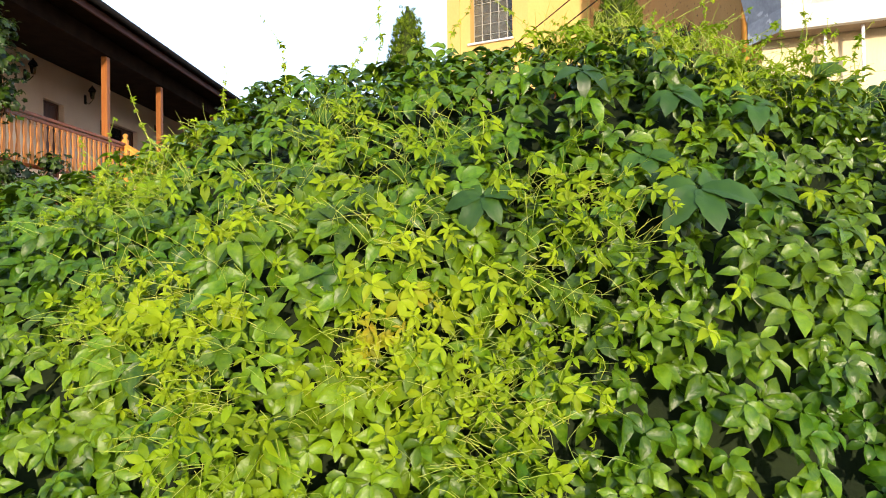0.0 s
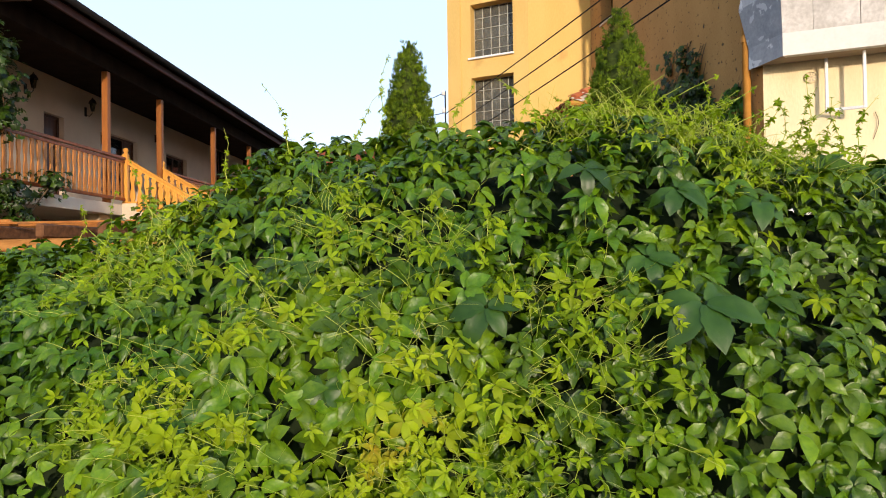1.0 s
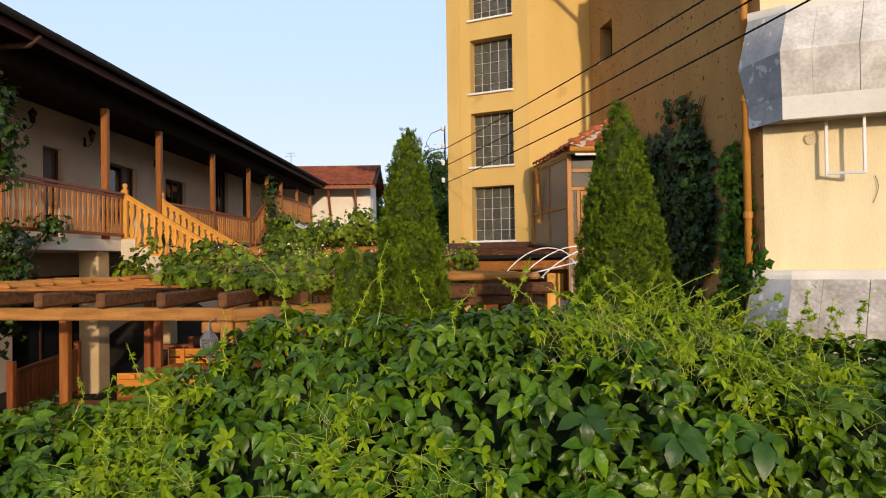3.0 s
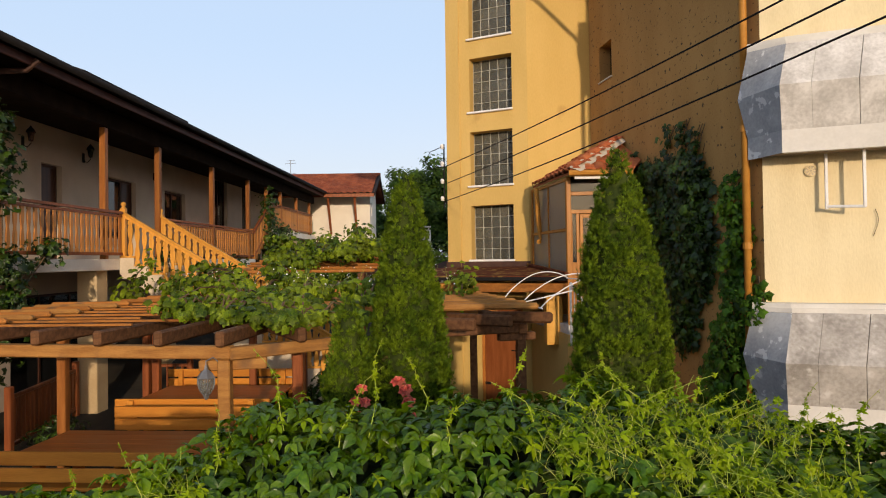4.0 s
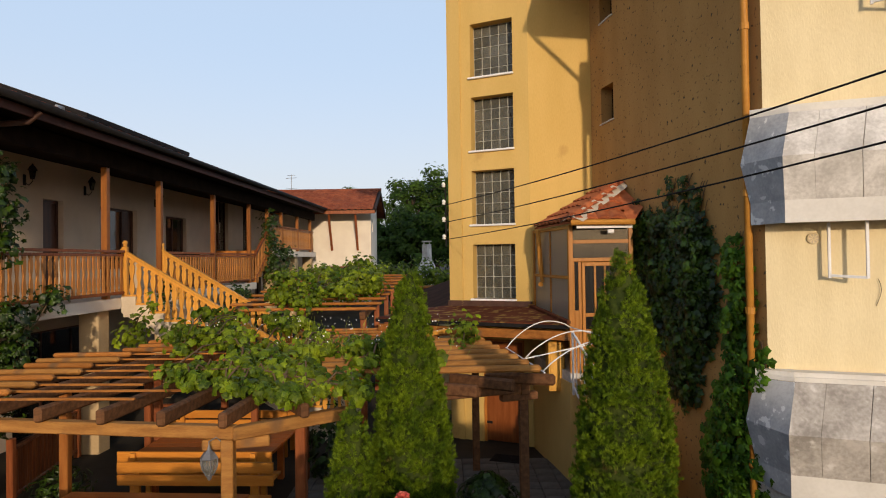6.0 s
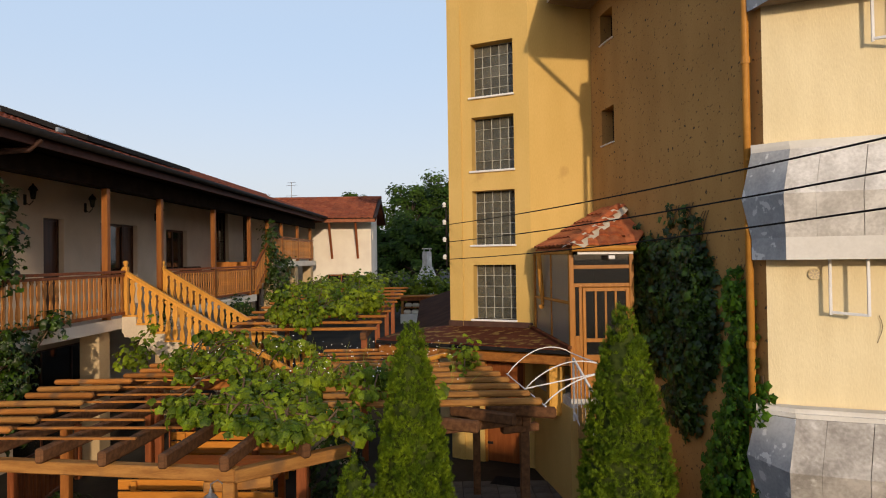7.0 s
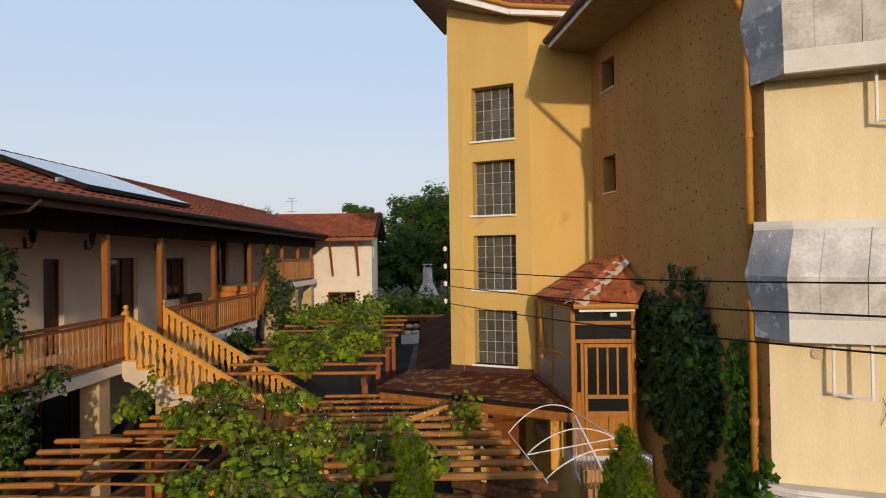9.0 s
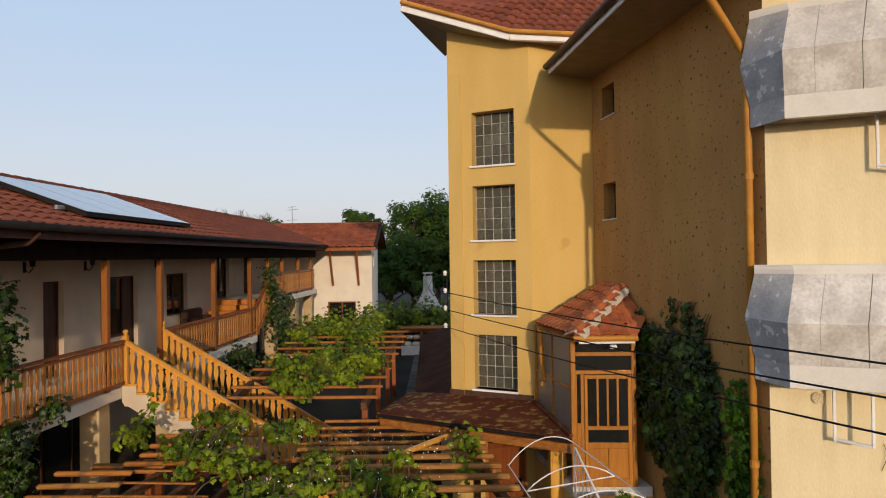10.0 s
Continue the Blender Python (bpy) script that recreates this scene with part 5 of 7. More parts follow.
def conifer(x, y, top, radius, label, n=46000):
    t = thing("conifer", label, "tree", (x, y, 0.1), group="columnar conifers")
    h = top - 0.1
    bm = bmesh.new()
    add_tube(bm, [(0, 0, 0), (0.02, 0, h * 0.5), (0, 0.01, h * 0.92)], 0.05, 8, 0.01)
    part("trunk", bm, BARK, t)
    pl = []

    def girth(q):
        return radius * 0.95 * max(1 - q ** 3, 0.0) ** 0.85 * (0.78 + 0.22 * min(q * 4, 1))

    # upright plumes, each a fan of fine twigs, overlapping like shingles with dark gaps between
    for k in range(n // 11):
        q = 1 - rng.random() ** 0.60
        a = rng.uniform(0, 2 * math.pi)
        lump = 1.0 + 0.10 * noise.noise((math.cos(a) * 1.6 + x, math.sin(a) * 1.6, q * 7)) + 0.10 * noise.noise((math.cos(a) * 5 + x, math.sin(a) * 5, q * 16))
        out = np.array((math.cos(a), math.sin(a), 0.0))
        side_ = np.array((-math.sin(a), math.cos(a), 0.0))
        r = girth(q) * lump * rng.uniform(0.86, 1.0)
        root = np.array((r * out[0], r * out[1], h * q * 0.97 - 0.03))
        axis = out * rng.uniform(0.1, 0.55) + side_ * rng.uniform(-.25, .25) + np.array((0, 0, 1.0))
        axis /= np.linalg.norm(axis)
        ln = rng.uniform(0.05, 0.11) * (0.75 + 0.25 * (1 - q))
        fan = side_ * math.cos(rng.uniform(-.7, .7)) + out * math.sin(rng.uniform(-.7, .7))
        for j in range(11):
            u, w_ = rng.random(), rng.uniform(-1, 1)
            spread_ = 0.034 * math.sin(math.pi * min(0.15 + 0.85 * u, 1.0)) + 0.008
            place = root + axis * ln * u + fan * w_ * spread_ + out * rng.uniform(-.014, .014)
            grow = axis + fan * w_ * 0.7 + out * rng.uniform(-.3, .5)
            grow /= np.linalg.norm(grow)
            nn = out - grow * (out @ grow)
            nn = nn / np.linalg.norm(nn)
            xx = np.cross(grow, nn)
            spin = rng.uniform(-1.4, 1.4)
            c_, s_ = math.cos(spin), math.sin(spin)
            pl.append((rng.randrange(8), np.stack([c_ * xx + s_ * nn, grow, -s_ * xx + c_ * nn], 1) * rng.uniform(0.55, 1.0), place))
    tagged(scatter("crown", sprays, pl, CEDAR, t), kind="stuff")
    # Solid dark core behind the plumes stands for the shade inside
    bm = bmesh.new()
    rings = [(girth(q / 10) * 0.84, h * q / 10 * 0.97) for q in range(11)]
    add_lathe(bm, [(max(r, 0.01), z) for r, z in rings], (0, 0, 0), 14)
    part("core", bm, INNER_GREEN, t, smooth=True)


conifer(-0.26, 5.0, 3.74, 0.37, "tall narrow green conifer with a feathery tip beside the pergola")
conifer(1.36, 4.72, 3.86, 0.44, "tall narrow green conifer in front of the glazed porch")
conifer(-0.68, 4.66, 2.76, 0.26, "smaller green conifer close beside the tall one", 18000)

# low shrubs round their feet
def shrub(x, y, r, h, label, material, shapes_, n):
    t = thing("shrub", label, "shrub", (x, y, 0.1))
    pl = []
    for k in range(n):
        a, q = rng.uniform(0, 2 * math.pi), rng.random()
        rr = r * math.sin(math.pi * (0.15 + 0.8 * q)) * rng.uniform(0.6, 1.0)
        at = np.array((rr * math.cos(a), rr * math.sin(a), h * q))
        pl.append((rng.randrange(len(shapes_)), turn_to((math.cos(a), math.sin(a), 0.7 + rng.uniform(-.4, .4)), rng.uniform(-3, 3), rng.uniform(0.7, 1.2)), at))
    tagged(scatter("foliage", shapes_, pl, material, t), kind="stuff")
    bm = bmesh.new()
    add_tube(bm, [(0, 0, 0), (0.02, 0, h * 0.6)], 0.02, 6, 0.008)
    part("stem", bm, STEM, t)


vine_shapes = [lobed(rng, rng.uniform(0.065, 0.112)) for _ in range(10)]
ivy_shapes = [lobed(rng, rng.uniform(0.07, 0.11)) for _ in range(4)] + [palmate(rng, 0.07, 5, 0.5, 2, 4) for _ in range(4)]
shrub(0.55, 8.3, 0.55, 0.75, "dark green leafy shrub beside the path", IVY, ivy_shapes, 420)
shrub(-5.9, 9.6, 0.5, 0.5, "low dark green plants along the timber fence", IVY, [leaflet(0.13, 0.03, 0.2, 0.6) for _ in range(3)], 260)
shrub(-1.9, 10.6, 0.6, 1.0, "dark bush behind the benches", IVY, ivy_shapes, 420)

# rose bush
rose = thing("rose_bush", "rose bush with coral-pink blooms just behind the hedge", "rose bush", (-0.28, 4.2, 0.1))
bm = bmesh.new()
tips = []
for k in range(9):
    a = rng.uniform(0, 6.28)
    tx, ty, tz = 0.32 * math.cos(a), 0.16 * math.sin(a), rng.uniform(1.55, 1.85)
    tips.append((tx, ty, tz))
    add_tube(bm, [(0.02 * math.cos(a), 0.02 * math.sin(a), 0), (tx * 0.5, ty * 0.5, tz * 0.55), (tx, ty, tz)], 0.008, 5, 0.004)
tagged(part("cane", bm, STEM, rose), kind="stuff")
pl = []
for k in range(700):
    a, q = rng.uniform(0, 6.28), rng.random()
    rr = 0.50 * math.sin(math.pi * (0.1 + 0.75 * q)) * rng.uniform(0.4, 1)
    pl.append((rng.randrange(3), turn_to((math.cos(a), math.sin(a), 0.9), rng.uniform(-3, 3), rng.uniform(0.7, 1.2)), np.array((rr * math.cos(a), 0.6 * rr * math.sin(a), 0.2 + 1.55 * q))))
tagged(scatter("foliage", [leaflet(0.055, 0.035) for _ in range(3)], pl, IVY, rose), kind="stuff")


def bloom(at, size):
    sh = []
    for ring, (cnt, tilt, k) in enumerate(((5, 1.25, 0.6), (6, 0.8, 0.85), (7, 0.35, 1.0))):
        for i in range(cnt):
            sh.append(spun(leaflet(size * k, size * 0.9 * k, 0.35, 0.35, 4, 0.0), 2 * math.pi * i / cnt + ring * 0.4, tilt))
    v_, f_ = joined(*sh)
    o = link_mesh("bloom", v_, f_, ROSE, rose, "coral-pink rose bloom", smooth=True)
    o.matrix_basis = pose(*at, rng.uniform(20, 60), rng.uniform(-20, 20), 0)


for at, size in (((0.0, -0.03, 2.02), 0.055), ((0.05, -0.05, 1.97), 0.05), ((0.07, -0.02, 1.88), 0.05), ((0.08, -0.05, 1.80), 0.045), ((-0.25, 0.0, 1.97), 0.045), ((-0.28, -0.02, 1.89), 0.05), ((-0.27, 0.0, 1.80), 0.035),
                 ((-0.22, -0.04, 1.89), 0.04), ((0.31, 0.0, 1.87), 0.04), ((0.35, -0.02, 1.83), 0.045), ((0.40, 0.0, 1.80), 0.035), ((-0.18, -0.1, 1.72), 0.04)):
    bloom(at, size)


# ---- pergola with grape vine ----
def timber(parent, name, a, b, w_, h_, material, bevel=0.012):
    """One timber lying from a to b, its mesh along its own x axis."""
    a, b = Vector(a), Vector(b)
    d = b - a
    bm = bmesh.new()
    add_box(bm, (0, -w_ / 2, -h_ / 2), (d.length, w_ / 2, h_ / 2), bevel)
    o = part(name, bm, material, parent)
    x = d.normalized()
    s = Vector((0, 0, 1)).cross(x)
    s = s.normalized() if s.length > 1e-4 else Vector((0, 1, 0))
    m = Matrix((x, s, x.cross(s))).transposed().to_4x4()
    m.translation = a
    o.matrix_basis = m
    return o


pergola = thing("pergola", "timber pergola of rough beams and slats carrying a grape vine", "pergola")
for a, b in (((-6.6, 6.75, 2.06), (-2.02, 6.05, 2.06)), ((-2.05, 6.03, 2.05), (-1.05, 6.80, 2.05))):
    timber(pergola, "front_beam", a, b, 0.12, 0.125, LOG_FRONT)
timber(pergola, "bracket", (-2.36, 6.10, 1.93), (-1.74, 6.24, 1.93), 0.11, 0.11, LOG_FRONT)
for x, y, mt in ((-2.10, 6.08, LOG_FRONT), (-1.62, 7.06, PINE_RED), (-5.25, 8.65, PINE_DARK), (-4.9, 10.7, PINE_RED), (-2.3, 10.3, PINE_RED), (1.02, 8.05, RAFTER), (0.53, 10.6, RAFTER), (-5.9, 7.2, PINE), (-3.4, 11.2, PINE_RED), (-5.5, 11.6, PINE_RED)):
    bm = bmesh.new()
    add_box(bm, (x - 0.06, y - 0.06, 0.1), (x + 0.06, y + 0.06, 1.99), 0.012)
    part("post", bm, mt, pergola)
# rafters that run away from the front beam
for x0, y0, x1, y1 in ((-5.4, 6.45, -5.0, 10.6), (-4.74, 6.36, -4.35, 10.6), (-4.06, 6.30, -3.7, 10.6), (-3.37, 6.18, -3.05, 10.5), (-2.73, 6.08, -2.45, 10.5), (-2.10, 5.98, -1.8, 10.4)):
    timber(pergola, "rafter", (x0, y0 - 0.08, 2.20), (x1, y1, 2.20), 0.09, 0.15, RAFTER, 0.02)
timber(pergola, "rafter", (-1.40, 6.34, 2.18), (-2.05, 7.3, 2.20), 0.09, 0.15, RAFTER, 0.02)
timber(pergola, "rear_beam", (-5.9, 10.5, 2.06), (0.9, 10.1, 2.06), 0.12, 0.14, LOG)
timber(pergola, "side_beam", (1.04, 7.95, 2.03), (0.53, 10.7, 2.05), 0.12, 0.14, RAFTER)
timber(pergola, "side_beam", (-0.65, 7.4, 2.05), (1.0, 8.02, 2.045), 0.12, 0.13, RAFTER)
timber(pergola, "bracket", (0.72, 7.95, 1.93), (1.20, 8.1, 1.93), 0.11, 0.10, RAFTER)
timber(pergola, "side_rafter", (0.52, 7.95, 2.19), (1.38, 7.72, 2.19), 0.10, 0.14, RAFTER, 0.03)
timber(pergola, "side_rafter", (0.08, 7.95, 2.18), (0.84, 7.45, 2.18), 0.10, 0.14, RAFTER, 0.02)
timber(pergola, "side_rafter", (-0.5, 7.6, 2.17), (0.39, 7.20, 2.17), 0.10, 0.14, RAFTER, 0.02)
# slats across the rafters: stout ones behind, thin battens in front
for i, y in enumerate((6.8, 7.2, 7.64, 8.05, 8.5, 9.0, 9.49)):
    timber(pergola, "slat", (-5.84 + 0.10 * math.sin(i * 1.9), y + 0.05 * math.sin(i * 2.1), 2.32), (-4.72 + 0.06 * math.sin(i * 2.7), y, 2.32), 0.10, 0.075, LOG_FRONT if i % 2 else LOG, 0.028)
for i, y in enumerate((9.87, 10.3, 10.8, 11.4)):
    timber(pergola, "slat", (-5.08 + 0.05 * math.sin(i * 1.9), y, 2.33), (-3.5 + 0.3 * math.sin(i * 2.2), y + 0.04, 2.33), 0.10, 0.075, LOG, 0.028)
for i in range(7):
    y = 7.7 + 0.46 * i
    timber(pergola, "slat", (-2.35 + 0.2 * math.sin(i * 1.7), y + 0.02, 2.33), (1.20 - 0.085 * i, y, 2.34), 0.12, 0.08, LOG_FRONT, 0.025)
for i in range(4):
    y = 10.75 + 0.48 * i
    timber(pergola, "slat", (-2.5 + 0.15 * math.sin(i * 2.7), y + 0.04, 2.34), (-0.1 + 0.25 * math.sin(i * 1.9), y, 2.35), 0.09, 0.05, LOG, 0.015)
for i, y in enumerate((6.5, 6.89, 7.26, 7.7, 8.15, 8.59, 9.1, 9.6, 10.1)):
    timber(pergola, "batten", (-4.85 + 0.05 * math.sin(i * 3.0), y + 0.05, 2.30), (-3.2 + 0.45 * math.sin(i * 1.9), y - 0.03, 2.30), 0.04, 0.026, LOG, 0.004)
for a, b, mt in (((-0.76, 9.8, 2.43), (0.04, 10.7, 2.47), PINE_LIGHT), ((-3.3, 9.6, 2.36), (-1.8, 9.9, 2.40), LOG)):
    timber(pergola, "loose_slat", a, b, 0.08, 0.07, mt)


def vine(name, label, clumps, n, parent_at=(0, 0, 0), material=VINE, shapes_=vine_shapes, strands_=0):
    """Leaves in clumps: each clump (x, y, z, rx, ry, rz), thicker outside."""
    t = thing(name, label, "vine", parent_at)
    vol = [c[3] * c[4] + c[4] * c[5] + c[3] * c[5] for c in clumps]
    tot = sum(vol)
    pl = []
    for c, vv in zip(clumps, vol):
        for k in range(int(n * vv / tot)):
            d = Vector((rng.gauss(0, 1), rng.gauss(0, 1), rng.gauss(0, 1))).normalized()
            r = rng.uniform(0.1, 1.35) * (1 + 0.25 * noise.noise((d.x * 2 + c[0], d.y * 2 + c[1], d.z * 2)))
            at = np.array((c[0] + d.x * c[3] * r, c[1] + d.y * c[4] * r, c[2] + d.z * c[5] * r))
            face = Vector((d.x, d.y - 0.5, d.z + 0.5)) + Vector((rng.uniform(-1, 1), rng.uniform(-.8, .8), rng.uniform(-.6, .8)))
            pl.append((rng.randrange(len(shapes_)), turn_to(face, rng.uniform(-1.2, 1.2), rng.uniform(0.7, 1.3)), at))
    tagged(scatter("leaves", shapes_, pl, material, t), kind="stuff")
    bm = bmesh.new()
    for a, b in zip(clumps, clumps[1:]):
        if math.dist(a[:3], b[:3]) < 2.5:
            mid = [(a[i] + b[i]) / 2 for i in range(3)]
            add_tube(bm, [a[:3], (mid[0], mid[1], mid[2] + 0.1), b[:3]], 0.012, 6, 0.008)
    if bm.verts:
        tagged(part("cane", bm, STEM, t), kind="stuff")
    else:
        bm.free()
    return t


def mass(x0, x1, y0, y1, z0, z1, n, r, thick, lift=0.0):
    """Clumps spread unevenly over a stretch of the pergola, rising from z0 in front to z1 behind."""
    out = []
    for k in range(n):
        x, y = rng.uniform(x0, x1), rng.uniform(y0, y1)
        z = z0 + (z1 - z0) * (y - y0) / (y1 - y0) + rng.uniform(0, lift) * rng.random()
        q = r * rng.uniform(0.7, 1.3)
        out.append((x, y, z, q, q, thick * rng.uniform(0.7, 1.3)))
    return sorted(out)


vine("grape_vine", "ragged grape vine sprawling over the pergola slats", mass(-3.1, -0.9, 6.55, 7.6, 2.34, 2.48, 22, .24, .11) + mass(-3.4, -1.6, 7.4, 9.0, 2.42, 2.5, 12, .22, .11, .2), 1900)
vine("grape_vine", "thin grape vine shoots over the middle of the pergola", mass(-1.9, -0.1, 7.6, 9.2, 2.42, 2.5, 18, .19, .10, .25), 760)
vine("grape_vine", "bright grape vine heaped over the middle slats", mass(-4.4, -2.4, 9.2, 11.0, 2.44, 2.6, 24, .23, .12, .4), 1000)
vine("grape_vine", "tall bright grape vine rising behind the pergola slats", mass(-3.9, -1.6, 12.6, 15.2, 2.86, 3.10, 40, .26, .17, .65), 2700)
vine("grape_vine", "small vine shoot hanging at the pergola end", [(0.35, 10.0, 2.55, .22, .2, .32), (0.30, 9.6, 2.3, .18, .2, .2)], 150)
vine("grape_vine", "vine climbing the gallery pillar", [(-5.35, 11.0, 2.6, .2, .2, .26), (-5.6, 11.1, 2.4, .24, .2, .2), (-5.2, 11.1, 2.95, .1, .1, .2)], 150)

# hanging lantern
lantern = thing("lantern", "grey metal lantern with glass sides hung on the pergola post", "lamp", (-2.25, 5.98, 1.68))
lantern.scale = (0.98, 0.98, 0.74)
bm = bmesh.new()
add_lathe(bm, [(0.085, 0.20), (0.09, 0.21), (0.06, 0.27), (0.02, 0.31), (0.012, 0.36)], (0, 0, 0), 6)
part("cap", bm, PEWTER, lantern)
bm = bmesh.new()
add_lathe(bm, [(0.04, 0.0), (0.068, 0.06), (0.080, 0.13), (0.080, 0.20)], (0, 0, 0), 8)
part("glass", bm, glass("lantern_glass", (0.45, 0.45, 0.42), 0.1), lantern)
for k in range(6):
    a = k * math.pi / 3
    bm = bmesh.new()
    add_tube(bm, [(c * math.cos(a), c * math.sin(a), z) for c, z in ((0.042, 0.0), (0.070, 0.06), (0.083, 0.13), (0.083, 0.20))], 0.006, 5)
    part("bar", bm, PEWTER, lantern)
bm = bmesh.new()
add_lathe(bm, [(0.008, -0.08), (0.02, -0.06), (0.03, -0.03), (0.05, 0.0)], (0, 0, 0), 6)
part("finial", bm, PEWTER, lantern)
bm = bmesh.new()
add_tube(bm, [(0, 0, 0.36), (0.0, 0.0, 0.42), (0.06, 0.03, 0.46), (0.10, 0.05, 0.40)], 0.008, 6)
part("arm", bm, PEWTER, lantern)


# ---- benches and tables ----
def bench(x, y, turn, length=2.3):
    t = thing("bench", "orange-varnished pine bench with a two-board back", "bench", (x, y, 0.1), turn, group="garden benches")
    for z, nm in ((0.53, "back_board"), (0.705, "back_board")):
        bm = bmesh.new()
        add_box(bm, (-length / 2, -0.02, z), (length / 2, 0.02, z + 0.145), 0.006)
        o = part(nm, bm, BENCH, t)
    for yy in (0.08, 0.26):
        bm = bmesh.new()
        add_box(bm, (-length / 2, yy, 0.40), (length / 2, yy + 0.16, 0.44), 0.006)
        part("seat_board", bm, BENCH, t)
    for xx in (-length / 2 + 0.22, length / 2 - 0.30):
        bm = bmesh.new()
        add_box(bm, (xx, -0.075, 0.0), (xx + 0.08, -0.022, 0.84), 0.006)
        part("back_leg", bm, BENCH, t)
        bm = bmesh.new()
        add_box(bm, (xx, 0.36, 0.0), (xx + 0.08, 0.41, 0.40), 0.006)
        part("front_leg", bm, BENCH, t)


def table(x, y, turn, length=2.2, wide=0.85):
    t = thing("garden_table", "red-brown varnished plank table", "table", (x, y, 0.1), turn, group="garden tables")
    n = 5
    for i in range(n):
        bm = bmesh.new()
        add_box(bm, (-length / 2, -wide / 2 + wide * i / n + 0.002, 0.71), (length / 2, -wide / 2 + wide * (i + 1) / n - 0.002, 0.75), 0.004)
        part("plank", bm, TABLE, t)
    for sx in (-1, 1):
        for sy in (-1, 1):
            bm = bmesh.new()
            add_box(bm, (sx * (length / 2 - 0.2) - 0.05, sy * (wide / 2 - 0.12) - 0.05, 0), (sx * (length / 2 - 0.2) + 0.05, sy * (wide / 2 - 0.12) + 0.05, 0.71), 0.006)
            part("leg", bm, TABLE, t)
    bm = bmesh.new()
    add_box(bm, (-length / 2 + 0.2, -0.04, 0.60), (length / 2 - 0.2, 0.04, 0.70), 0.005)
    part("stretcher", bm, TABLE, t)


bench(-3.86, 6.62, -4.0, 2.4)
bench(-3.65, 9.10, -3.0, 2.3)
bench(-3.45, 8.62, 177.0, 2.2)
bench(-3.90, 11.6, -3.0, 2.45)
table(-3.58, 7.32, -4.0, 2.28, 0.92)
table(-3.60, 10.0, -3.0, 2.1, 1.1)

# timber fence beside the path
for a, b in (((-6.46, 9.31), (-6.86, 11.66)), ((-5.6, 12.05), (-4.9, 12.1))):
    fence = thing("timber_fence", "low red-brown picket fence by the path", "fence", group="picket fences")
    A_, B_ = Vector((*a, 0.1)), Vector((*b, 0.1))
    for e in (A_, B_):
        bm = bmesh.new()
        add_box(bm, (e.x - 0.05, e.y - 0.05, 0.1), (e.x + 0.05, e.y + 0.05, 1.12), 0.012)
        part("post", bm, PINE_RED, fence)
    for z in (0.15, 0.85):
        timber(fence, "rail", A_ + Vector((0, 0, z)), B_ + Vector((0, 0, z)), 0.06, 0.06, PINE_RED)
    n = int((B_ - A_).length / 0.14)
    for i in range(1, n):
        p = A_.lerp(B_, i / n)
        bm = bmesh.new()
        add_box(bm, (p.x - 0.012, p.y - 0.04, 0.2), (p.x + 0.012, p.y + 0.04, 0.98), 0.006)
        part("picket", bm, PINE_RED, fence)

